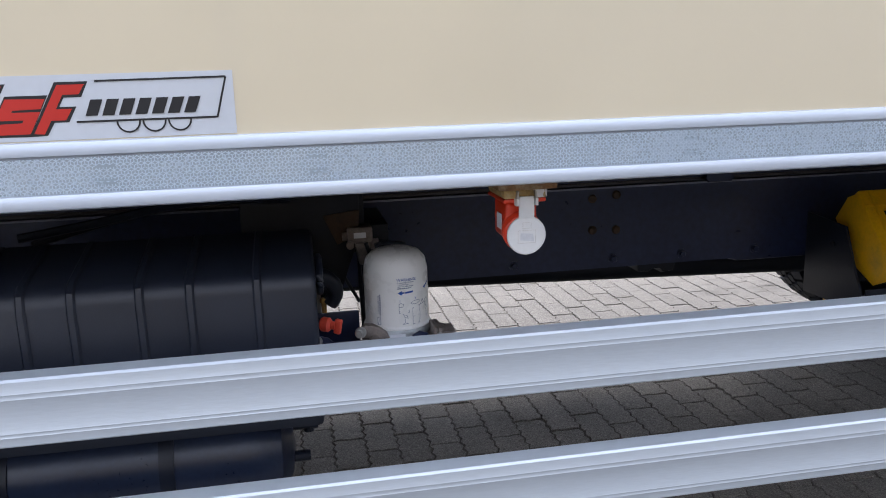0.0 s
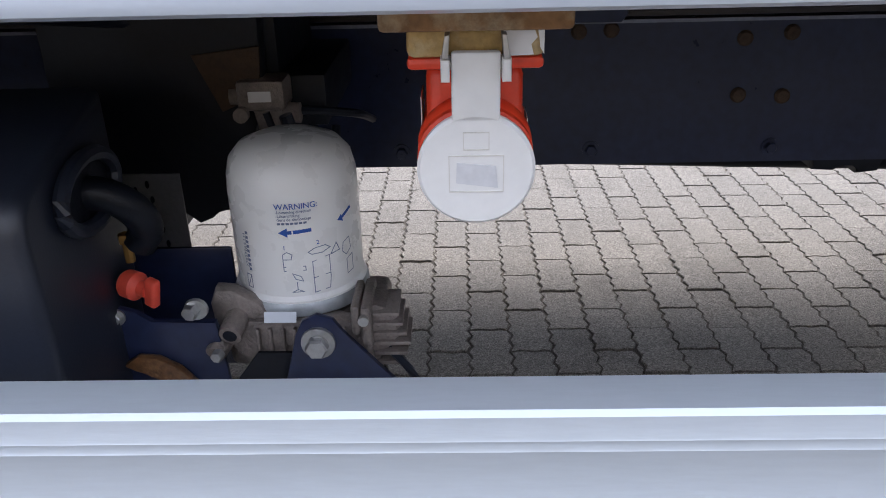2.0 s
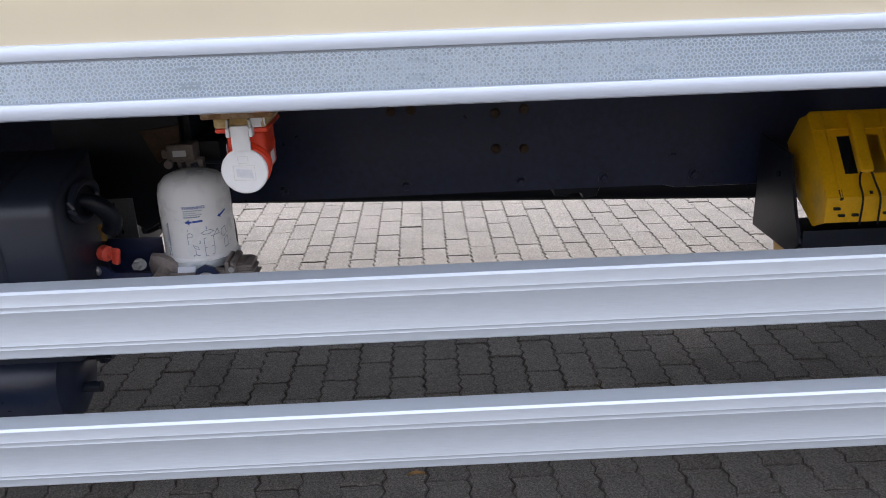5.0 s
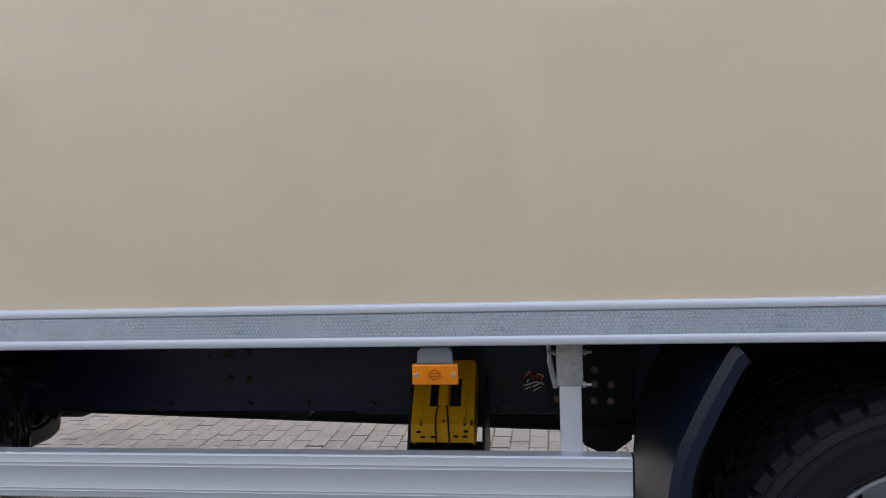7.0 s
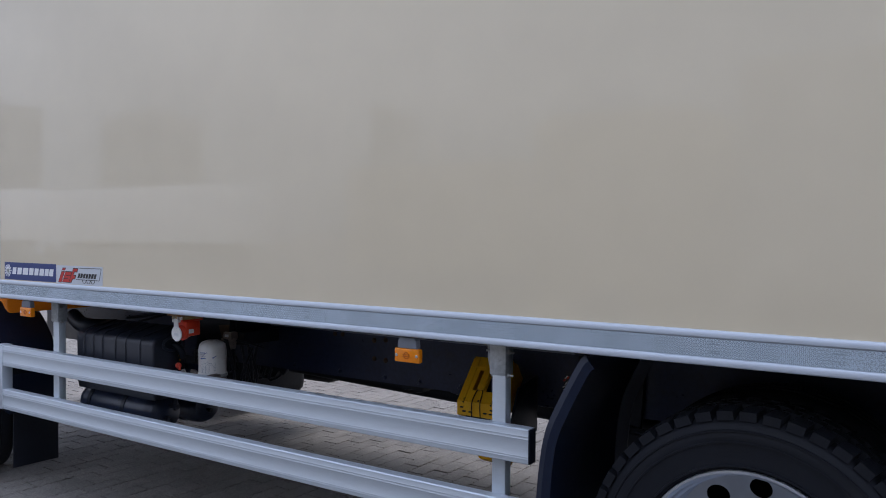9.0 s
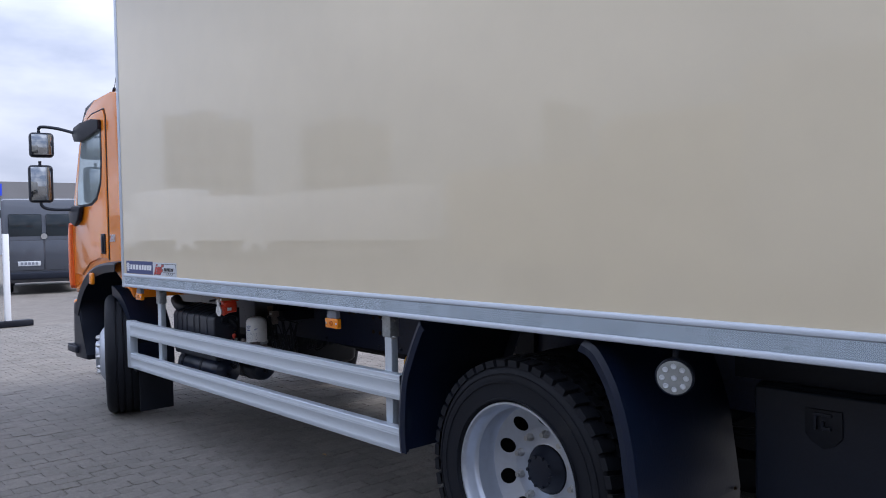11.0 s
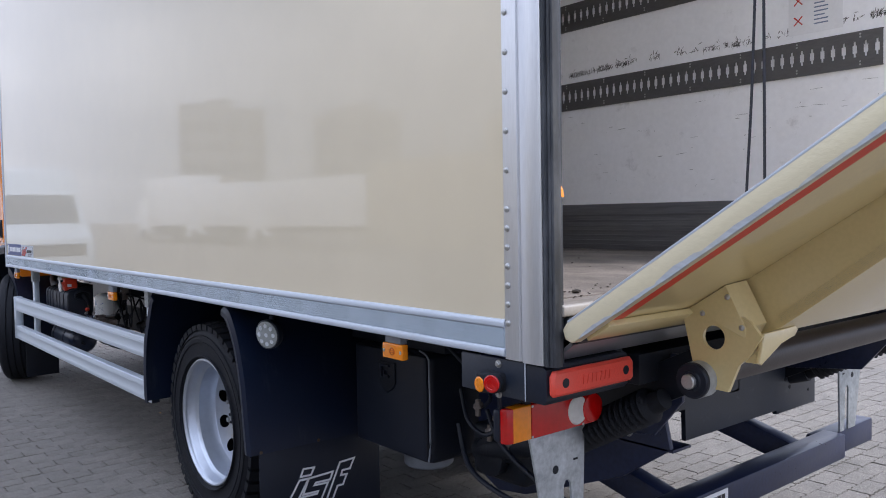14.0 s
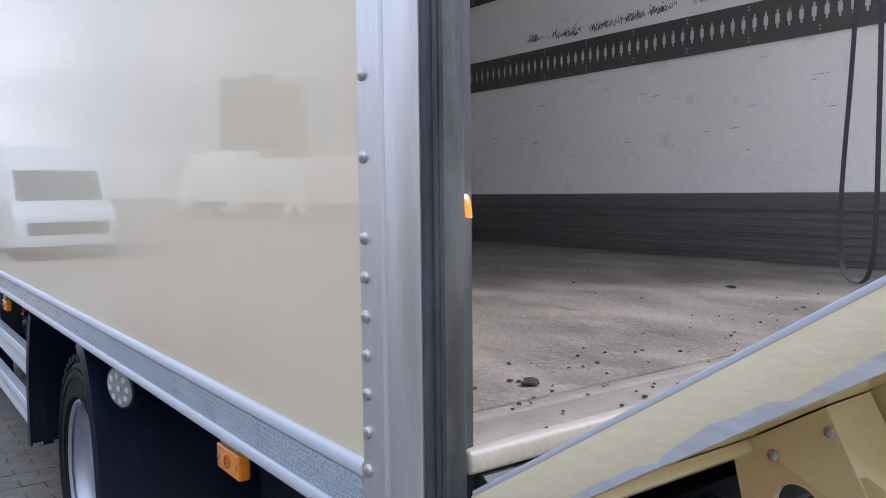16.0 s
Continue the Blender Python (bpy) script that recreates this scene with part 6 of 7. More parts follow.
rp = part("rear_cross_plate", bm, M["corner"], truck, "grey-black rear frame plate")
for y, z, r in ((2.02, .96, .012), (2.02, .84, .012), (2.26, .86, .028), (2.50, .94, .014), (2.56, .86, .010), (2.72, .95, .03), (2.86, .86, .012), (3.05, 1.02, .009), (3.05, .82, .009), (2.90, 1.0, .012), (3.30, .72, .022), (3.42, .78, .008), (3.20, .70, .010), (3.24, .66, .010), (3.42, .62, .008)):
    bm = B()
    cyl(bm, (5.1505, y, z), (5.1515, y, z), r, 18)
    part("plate_hole", bm, M["dark"], rp, "dark round hole")
for y in (1.70, 3.16):
    bm = B()
    prism(bm, [(5.13, .76), (5.50, .80), (5.60, .92), (5.60, 1.06), (5.13, 1.06)], "y", y, y + .015, .003)
    part("lift_cheek", bm, M["chassis"], truck, "black lift cheek plate")
bm = B()
box(bm, 5.30, 5.56, 1.55, 3.33, .985, 1.075, .006)
part("rear_beam", bm, M["dark"], truck, "black rear cross beam")

# ---- tail lift ----
TH = radians(32.5)
HX, HZ = 5.622, 1.203          # heel of the platform's upper face
MP = Matrix.Translation((HX, 0, HZ)) @ Matrix.Rotation(-TH, 4, "Y")


def lift_part(name, bm, mtl, parent, label=""):
    bmesh.ops.transform(bm, matrix=MP, verts=bm.verts)
    return part(name, bm, mtl, parent, label)


bm = B()
box(bm, 0.0, 1.75, SIDE + .055, 3.70, -.038, -.004, .004)
plat = lift_part("tail_lift", bm, M["platform"], truck, "cream raised tail lift platform")
for y0, y1 in ((SIDE + .022, SIDE + .0545), (3.7005, 3.733)):
    bm = B()
    prism(bm, [(0.0, -.046), (0.010, -.050), (1.78, -.046), (1.78, .004), (.02, .004), (-.006, -.006), (-.012, -.03)], "y", y0, y1, .005, 3)
    lift_part("platform_edge", bm, M["platform_edge"], plat, "scraped cream edge profile")
    bm = B()
    box(bm, .02, 1.77, y0 - .0007, y0 + .008, -.0010, .0050, .0012)
    lift_part("edge_scrape", bm, M["alu_lip"], plat, "bare worn aluminium edge")
    rs = random.Random(31)
    x = .03
    while x < 1.7:
        d = rs.uniform(.12, .40)
        h = rs.uniform(.007, .016)
        bm = B()
        e = .0006 + .0003 * rs.random()
        prism(bm, [(x, -.0490), (x + d * .3, -.0497), (x + d, -.0485), (x + d * .93, -.0470 + h * .3), (x + d * .8, -.0470 + h * .75), (x + d * .62, -.0480 + h * .8), (x + d * .45, -.0480 + h), (x + d * .2, -.0475 + h * .6), (x + d * .1, -.0480 + h * .5)], "y", y0 - e, y0 + .012)
        lift_part("scrape_mark", bm, M["scrape"], plat)
        x += d * rs.uniform(.70, .98)
bm = B()
box(bm, .10, 1.73, SIDE + .078, SIDE + .124, -.0405, -.0385)
prism(bm, [(.048, SIDE + .108), (.10, SIDE + .078), (.1005, SIDE + .124), (.085, SIDE + .135), (.052, SIDE + .158)], "z", -.0405, -.0385)
lift_part("red_stripe", bm, M["stripe"], plat, "red reflective stripe")
# tapering box under the platform, between two end collars
for y0, s in ((1.545, 1), (3.33, -1)):
    bm = B()
    pts = [(.085, -.040), (.112, -.052), (.192, -.172), (.202, -.178), (.214, -.160), (.224, -.040)]
    prism(bm, pts, "y", y0, y0 + s * .076, .0012)
    for v in bm.verts:
        if v.co.x > .21 and (v.co.y - y0) * s > .04:
            v.co.x += .019
    e = lift_part("end_collar", bm, M["platform"], plat, "cream bolted end collar")
    for x, z in ((.1295, -.0695), (.216, -.068), (.2090, -.1535)):
        bm = B()
        p = MP @ Vector((x - .003, y0, z))
        lathe(bm, [(.0078, 0), (.0072, .0025), (.004, .0045), (0, .005)], p, p - Vector((0, s, 0)), 12)
        part("plate_bolt", bm, M["steel"], e, "round bolt head")
    bm = B()
    box(bm, .100, .214, y0 + s * .010, y0 + s * .013, -.0425, -.0405)
    lift_part("collar_joint", bm, M["dark"], plat, "dark joint above the collar")
YB0, YB1 = 1.632, 3.243
bm = B()
prism(bm, [(1.74, -.0375), (.10, -.0375), (.112, -.054), (.192, -.172), (.204, -.184), (.255, -.1865), (1.74, -.074)], "y", YB0, YB1, .003)
beam = lift_part("heel_beam", bm, M["platform"], plat, "cream tapering box under the platform")
for y0, s in ((YB0, -1), (YB1, 1)):
    for k in range(7):
        bm = B()
        o = .0040 * k
        prism(bm, [(.262, -.1805 + o), (1.735, -.0700 + o), (1.735, -.0720 + o), (.262, -.1825 + o)], "y", min(y0, y0 + s * .0022), max(y0, y0 + s * .0022))
        bmesh.ops.transform(bm, matrix=MP, verts=bm.verts)
        o = new("side_rib", mesh_ob("side_rib", bm, M["platform"]))
        o.parent = beam
bm = B()
box(bm, .02, .10, SIDE + .06, 3.66, -.056, -.0385, .004)
lift_part("heel_lip", bm, M["platform"], plat, "cream heel lip")
# hinge brackets with rollers
for y, s in ((1.56, 1), (3.315, -1)):
    bm = B()
    n = 20
    hole = [(5.797 + .032 * math.cos(2 * math.pi * k / n), 1.150 + .032 * math.sin(2 * math.pi * k / n)) for k in range(n)]
    out = [(5.700, 1.225), (5.735, 1.075), (5.775, 1.015), (5.838, 1.012), (5.868, 1.085), (5.905, 1.120), (5.93, 1.165), (5.90, 1.20), (5.85, 1.225), (5.78, 1.24)]
    # plate with a round hole: strips between hole and outline
    def near(a, q):
        best = None
        for (u0, v0), (u1, v1) in zip(q, q[1:] + q[:1]):
            dx, dz = math.cos(a), math.sin(a)
            den = dx * (v1 - v0) - dz * (u1 - u0)
            if abs(den) < 1e-9:
                continue
            t = ((u0 - 5.797) * (v1 - v0) - (v0 - 1.150) * (u1 - u0)) / den
            w = ((u0 - 5.797) * dz - (v0 - 1.150) * dx) / den
            if t > 0 and -1e-6 <= w <= 1 + 1e-6 and (best is None or t < best):
                best = t
        return (5.797 + best * math.cos(a), 1.150 + best * math.sin(a))
    angs = sorted([2 * math.pi * k / n for k in range(n)] + [math.atan2(v - 1.150, u - 5.797) % (2 * math.pi) for u, v in out])
    angs = [t for i, t in enumerate(angs) if i == 0 or t - angs[i - 1] > .01]
    ip = [(5.797 + .032 * math.cos(a), 1.150 + .032 * math.sin(a)) for a in angs]
    op = [near(a, out) for a in angs]
    fs = []
    vi, vo = [bm.verts.new((u, y, v)) for u, v in ip], [bm.verts.new((u, y, v)) for u, v in op]
    for i in range(len(angs)):
        j = (i + 1) % len(angs)
        fs.append(bm.faces.new((vi[i], vi[j], vo[j], vo[i])))
    bmesh.ops.recalc_face_normals(bm, faces=fs)
    bmesh.ops.solidify(bm, geom=fs, thickness=.012)
    hb = part("hinge_bracket", bm, M["platform"], plat, "cream steel hinge bracket with a round hole")
    bm = B()
    hook = [(.0, 1.172), (.165, 1.176), (.178, 1.166), (.160, 1.150), (.085, 1.141), (.045, 1.120), (-.010, 1.094), (-.022, 1.100), (-.012, 1.125)]
    prism(bm, [(y + s * u, v) for u, v in hook], "x", 5.918, 5.930, .003)
    prism(bm, [(y - s * .0, 1.094), (y + s * .008, 1.094), (y + s * .008, 1.168), (y - s * .0, 1.168)], "x", 5.872, 5.919, .002)
    part("hinge_hook", bm, M["platform"], plat, "cream folded hinge hook")
    bm = B()
    lathe(bm, [(0, -.002), (.026, -.002), (.026, .0), (.030, .004), (.044, .004), (.048, .010), (.048, .060), (.044, .066), (0, .066)], (5.758, y - s * .062, 1.036), (5.758, y + s * 1, 1.036), 36)
    ro = part("support_roller", bm, M["black"], plat, "black rubber support roller")
    bm = B()
    lathe(bm, [(.0482, .018), (.0487, .018), (.0487, .060), (.0482, .060)], (5.758, y - s * .062, 1.036), (5.758, y + s * 1, 1.036), 36)
    part("roller_band", bm, M["galv"], plat, "worn grey roller band")
    bm = B()
    cyl(bm, (5.758, y - s * .076, 1.036), (5.758, y - s * .060, 1.036), .020, 24, .003)
    part("roller_cap", bm, M["steel"], plat, "dull steel roller cap")
bm = B()
cyl(bm, (5.72, 1.63, 1.042), (5.72, 3.25, 1.042), .048, 32)
part("torsion_tube", bm, M["tube"], truck, "brown-black torsion tube")
for y in (1.66, 3.22):
    bm = B()
    prism(bm, [(4.80, .62), (4.86, .70), (5.68, 1.10), (5.76, 1.08), (5.77, 1.01), (5.70, .985), (4.90, .58), (4.83, .58)], "y", y - .02, y + .02, .004)
    part("lift_arm", bm, M["dark"], truck, "black lift arm")

# ---- cab ----
CS = 1.235                      # near side of the cab
CF = 2 * MID - CS


def arch(cx, cz, r, a0, a1, n=12):
    return [(cx + r * math.cos(radians(a0 + (a1 - a0) * i / n)), cz + r * math.sin(radians(a0 + (a1 - a0) * i / n))) for i in range(n + 1)]


bm = B()
side = [(-0.90, 1.10), (-0.90, 2.58), (-0.94, 2.635), (-1.20, 2.66), (-1.60, 2.64), (-1.80, 2.60), (-1.90, 2.54), (-2.02, 2.30), (-2.20, 1.86), (-2.275, 1.62), (-2.30, 1.35), (-2.29, 1.05), (-2.25, .98), (-2.10, 1.02)] + arch(-1.43, .62, .66, 150, 35, 10)[1:]
prism(bm, side, "y", CS + .012, CF - .012, .035, 4)
cab = part("cab", bm, M["orange"], truck, "glossy orange cab")
# door skin, standing a little proud, with its window opening
bm = B()
door = [(-1.345, 1.30), (-1.345, 2.48), (-1.38, 2.535), (-1.66, 2.525), (-1.86, 2.47), (-1.99, 2.22), (-2.15, 1.84), (-2.235, 1.58), (-2.25, 1.35), (-2.22, 1.16), (-2.02, 1.15), (-1.80, 1.27), (-1.55, 1.315)]
prism(bm, door, "y", CS, CS + .016, .005, 3)
part("cab_door", bm, M["orange"], cab, "orange cab door")
bm = B()
seam = [(-1.336, 1.29), (-1.336, 2.49), (-1.372, 2.546), (-1.67, 2.536), (-1.872, 2.478)]
sweep(bm, [(x, CS + .011, z) for x, z in seam], .005, 6)
part("door_seam", bm, M["dark"], cab, "dark door gap")
bm = B()
win = [(-1.415, 2.45), (-1.42, 2.10), (-1.455, 1.92), (-1.56, 1.80), (-1.70, 1.755), (-2.08, 1.745), (-2.06, 1.90), (-1.97, 2.18), (-1.87, 2.40), (-1.80, 2.44)]
prism(bm, win, "y", CS - .003, CS + .001, .001)
part("window_frame", bm, M["black"], cab, "black window surround")
bm = B()
wc = Vector((sum(p[0] for p in win) / len(win), sum(p[1] for p in win) / len(win)))
pane = [((p[0] - wc.x) * .93 + wc.x, (p[1] - wc.y) * .93 + wc.y) for p in win]
prism(bm, pane, "y", CS - .0062, CS - .0036)
part("door_glass", bm, mat("pale_reflecting_glass", (0.42, 0.50, 0.52), 0.04, 0.5, var=0.15, scale=1.5, fine=9, bump=0), cab, "pale greenish door window")
bm = B()
prism(bm, [(-1.40, 2.455), (-1.405, 2.375), (-1.62, 2.345), (-1.88, 2.315), (-2.02, 2.33), (-2.075, 2.40), (-2.02, 2.455), (-1.85, 2.475), (-1.55, 2.475)], "y", CS - .035, CS - .007, .006)
part("window_visor", bm, M["black"], cab, "black rain visor above the window")
bm = B()
prism(bm, [(-2.10, 1.77), (-1.88, 1.75), (-1.95, 1.63), (-2.06, 1.585), (-2.17, 1.62), (-2.20, 1.72)], "y", CS - .05, CS - .004, .015, 3)
part("mirror_foot", bm, M["black"], cab, "black mirror mount")
bm = B()
box(bm, -1.475, -1.385, CS - .012, CS - .0005, 1.345, 1.51, .010, 3)
part("door_handle", bm, M["black"], cab, "black recessed door handle")
bm = B()
box(bm, -1.448, -1.41, CS - .022, CS - .0122, 1.36, 1.495, .006, 3)
part("handle_grip", bm, M["cover"], cab, "black grip bar")
text_mesh("280", .085, M["silver"], on_side(-1.325, CS + .0118, 1.445), "model_number", cab, depth=.004, label="raised silver number", shear=.2)
bm = B()
prism(bm, [(-2.30, 1.62), (-2.34, 1.50), (-2.345, 1.10), (-2.30, 1.02), (-2.26, 1.05), (-2.26, 1.60)], "y", CS - .02, CS + .25, .02, 3)
part("corner_deflector", bm, mat("orange_lamp_corner", (0.75, 0.13, 0.02), 0.2, var=0.08, scale=6, fine=60, bump=0.01), cab, "orange-red corner panel")
bm = B()
prism(bm, [(-1.56, 2.625), (-1.70, 2.66), (-1.92, 2.62), (-2.03, 2.50), (-2.06, 2.42), (-2.04, 2.42), (-1.95, 2.55), (-1.80, 2.605)], "y", CS + .04, CF - .04, .006)
part("sun_visor", bm, M["black"], cab, "black roof visor")
bm = B()
sweep(bm, [(-1.42, CS + .10, 2.64), (-1.36, CS + .10, 2.72)], .014, 8)
sweep(bm, [(-1.36, CS + .10, 2.72), (-1.12, CS + .12, 3.35)], .003, 6)
part("antenna", bm, M["black"], cab, "thin black roof antenna")
bm = B()
cyl(bm, (-1.15, CS + .2, 2.65), (-1.15, CS + .2, 2.69), .02, 12)
part("roof_plug", bm, M["black"], cab)
# windscreen
bm = B()
prism(bm, [(-1.93, 2.50), (-2.215, 1.80), (-2.225, 1.80), (-1.94, 2.50)], "y", CS + .09, CF - .09)
part("windscreen", bm, M["darkglass"], cab, "dark windscreen")
# wheel arch trims
bm = B()
run = curve_pts([(-2.085, 0, .82), (-1.985, 0, .965), (-1.81, 0, 1.125), (-1.57, 0, 1.225), (-1.30, 0, 1.270), (-1.02, 0, 1.280)], 4)
rows = []
for p in run:
    d = (Vector((-1.43, 0, .55)) - p).normalized()
    rows.append([(p.x + d.x * .085, CS - .052, p.z + d.z * .085), (p.x + d.x * .02, CS - .062, p.z + d.z * .02), (p.x, CS - .050, p.z), (p.x - d.x * .01, CS + .02, p.z - d.z * .01), (p.x, CS + .32, p.z)])
sheet(bm, rows, .008)
part("wheel_arch", bm, M["black"], cab, "black plastic wheel arch")
bm = B()
prism(bm, [(-2.145, .90), (-2.03, .93), (-1.975, .82), (-1.93, .62), (-1.80, .46), (-1.83, .415), (-2.12, .41), (-2.165, .47)], "y", CS - .045, CS + .5, .02, 3)
part("step_housing", bm, M["black"], cab, "black front step housing")
bm = B()
box(bm, -2.26, -2.02, CS - .075, CS + .05, .455, .520, .016, 3)
part("step_tread", bm, M["black"], cab, "black step tread")
bm = B()
run = arch(-1.43, .50, .585, 82, -8, 12)
rows = [[(-1.43 + (x + 1.43) * .86, CS + .030, .5 + (z - .5) * .86), (x, CS + .022, z), (x, CS + .33, z)] for x, z in run]
sheet(bm, rows, .008)
part("rear_mudguard", bm, M["fender"], cab, "dark plastic mudguard behind the front wheel")
bm = B()
box(bm, -0.875, -0.863, CS + .05, CS + .32, .10, .75, .004)
part("front_mud_flap", bm, M["dark"], cab, "black front mud flap")
bm = B()
box(bm, -1.60, -1.52, CS - .080, CS - .050, 1.085, 1.185, .014, 3)
part("turn_repeater", bm, M["amber"], cab, "amber turn repeater")
bm = B()
box(bm, -2.225, -2.150, CS - .02, CS + .40, .70, .925, .018, 3)
part("bumper_corner", bm, M["orange"], cab, "orange bumper corner")
for k in range(5):
    bm = B()
    box(bm, -2.262 + .048 * k, -2.240 + .048 * k, CS - .070, CS + .040, .518, .524, .002, 1)
    part("tread_ridge", bm, M["black"], cab, "black grip ridge")


def mirror(x, y, z0, z1, w, d):
    m = Matrix.Translation((x, y, (z0 + z1) / 2)) @ Matrix.Rotation(radians(-12), 4, "Z")
    h = (z1 - z0) / 2
    bm = B()
    box(bm, -d, 0, -w / 2, w / 2, -h, h, .035, 4, m=None)
    bmesh.ops.transform(bm, matrix=m, verts=bm.verts)
    mm = part("door_mirror", bm, M["black"], cab, "black framed door mirror")
    bm = B()
    box(bm, .0005, .003, -w / 2 + .02, w / 2 - .02, -h + .02, h - .02, .001)
    bmesh.ops.transform(bm, matrix=m, verts=bm.verts)
    part("mirror_face", bm, M["mirror"], cab, "reflecting mirror glass")


mirror(-2.25, .985, 1.80, 2.135, .20, .10)
mirror(-2.25, 1.00, 2.205, 2.425, .20, .11)
for pts, r in ((curve_pts([(-2.02, CS - .02, 2.405), (-2.18, 1.12, 2.455), (-2.27, 1.02, 2.475), (-2.29, .99, 2.46), (-2.29, .99, 2.41)], 5), .014), ([(-2.29, .99, 2.17), (-2.29, .99, 2.08)], .013),
               (curve_pts([(-2.29, .99, 1.84), (-2.28, .99, 1.78), (-2.26, 1.03, 1.745), (-2.20, 1.12, 1.735), (-2.10, CS - .02, 1.735)], 5), .014)):
    bm = B()
    sweep(bm, pts, r, 8)
    part("mirror_arm", bm, M["black"], cab, "black tubular mirror arm")
bm = B()
box(bm, -1.90, -1.50, CS + .25, CS + .75, 1.35, 1.75, .06, 3)
box(bm, -1.55, -1.42, CS + .25, CS + .75, 1.60, 2.25, .05, 3)
part("driver_seat", bm, M["dark"], cab, "dark driver seat")

# ---- wheel chock in its holder ----
chock = thing("wheel_chock", (1.994, 1.90, .60), "yellow plastic wheel chock clipped into a black holder", "wheel chock")
a = math.atan2(.919 - .753, 1.882 - 1.742)
# x across, y up the sloping face from its bend, z into the body
MC = Matrix.Translation((1.994, 1.742, .753)) @ Matrix.Rotation(a, 4, "X") @ Matrix.Diagonal((1, 1, -1, 1))
L, W = .218, .098


def chock_part(name, bm, mtl, label="", parent=None):
    bmesh.ops.transform(bm, matrix=MC, verts=bm.verts)
    return part(name, bm, mtl, parent or chock, label)


bm = B()
y_lo, y_hi = .060, .160
for x0, x1, y0, y1 in ((-W, -.044, 0, L), (-.044, -.010, 0, y_lo), (-.044, -.010, y_hi, L), (-.010, .020, 0, L), (.020, .056, 0, y_lo), (.020, .056, y_hi, L), (.056, W, 0, L)):
    prism(bm, [(x0, y0), (x1, y0), (x1, y1), (x0, y1)], "z", -.002, .005)
face = chock_part("face", bm, M["yellow"], "yellow sloping face with two slots")
bm = B()
for s in (-1, 1):
    x = s * (W - .002)
    prism(bm, [(0, .0), (L, .0), (L + .012, .04), (L - .01, .12), (.06, .13), (-.030, .090), (-.044, .036)], "x", x - .003, x + .003, .001)
box(bm, -W + .004, W - .004, L - .004, L + .008, -.003, .06, .003)
prism(bm, [(-.003, .003), (.001, -.004), (.008, -.003), (.006, .006), (-.036, .041), (-.044, .036)], "x", -W, W, .001)
shell = chock_part("shell", bm, M["yellow"], "yellow hollow shell with a stepped toe")
for x in (-.066, .070):
    bm = B()
    box(bm, x - .002, x + .002, .0, L + .004, -.0055, -.0015, .001)
    chock_part("stiffening_rib", bm, M["yellow"], "thin raised rib")
bm = B()
box(bm, -W + .006, W - .006, L - .045, L - .039, -.006, -.0018, .0015)
chock_part("cross_rib", bm, M["yellow"], "raised rib across the face")
bm = B()
prism(bm, [(-.015, .064), (-.013, .058), (.014, .058), (.017, .064), (.018, L - .02), (.012, L - .008), (-.010, L - .008), (-.014, L - .02)], "z", -.020, -.003, .005, 3)
chock_part("grip", bm, M["yellow"], "raised grip bar between the slots")
for x, u0, u1, w in ((-.066, -.020, .004, .003), (.070, -.020, .004, .003), (.004, -.014, -.007, .003), (.092, -.014, .004, .003), (-.074, .020, .025, .007), (.074, .018, .023, .007), (-.062, .036, .041, .007), (-.030, .036, .041, .007), (.042, .034, .039, .007), (.070, .034, .039, .007)):
    bm = B()
    if u1 > .006:
        prism(bm, [(-.78 * u0 - .0045, .64 * u0 - .0045), (-.78 * u1 - .0045, .64 * u1 - .0045), (-.78 * u1, .64 * u1), (-.78 * u0, .64 * u0)], "x", x - w, x + w)
    else:
        box(bm, x - w, x + w, -u1, -u0, -.0052, .002)
    chock_part("toe_hole", bm, M["dark"], "small dark hole in the toe")
bm = B()
sweep(bm, curve_pts([(-.020, -.052, .034), (-.020, -.006, -.006), (-.020, .030, -.009), (-.014, .056, -.011), (-.006, .060, -.012), (.006, .060, -.012), (.012, .056, -.011), (.016, .030, -.009), (.020, -.006, -.006), (.022, -.052, .034)], 5), .0026, 6)
chock_part("wire_clip", bm, M["dark"], "bent black wire clip")
bm = B()
prism(bm, [(1.86, .582), (2.02, .582), (1.98, .47), (1.94, .45), (1.90, .47)], "x", 1.905, 2.055, .008)
part("lower_end", bm, M["yellow"], chock, "yellow lower end below the holder")
bm = B()
prism(bm, [(1.79, .63), (1.835, .70), (1.885, .825), (2.06, .84), (2.06, .59), (1.83, .59)], "x", 1.868, 1.876, .002)
ho = part("chock_holder", bm, M["black"], truck, "black chock holder on the frame")
bm = B()
prism(bm, [(1.79, .63), (1.835, .70), (1.885, .81), (2.06, .84), (2.06, .59), (1.83, .59)], "x", 2.110, 2.118, .002)
part("holder_cheek", bm, M["black"], ho)
bm = B()
box(bm, 1.8765, 2.1095, 1.80, 2.06, .592, .604, .003)
part("holder_tray", bm, M["black"], ho)
bm = B()
box(bm, 1.8765, 2.1095, 1.792, 1.798, .592, .660, .002)
part("holder_lip", bm, M["black"], ho)
bm = B()
cyl(bm, (1.8675, 1.93, .765), (1.862, 1.93, .765), .008, 10)
part("holder_bolt", bm, M["dark"], ho)


def decal(pts, c=(2.2735, .8175), k=1.0):
    return [(c[0] + k * u, c[1] + k * v) for u, v in pts]


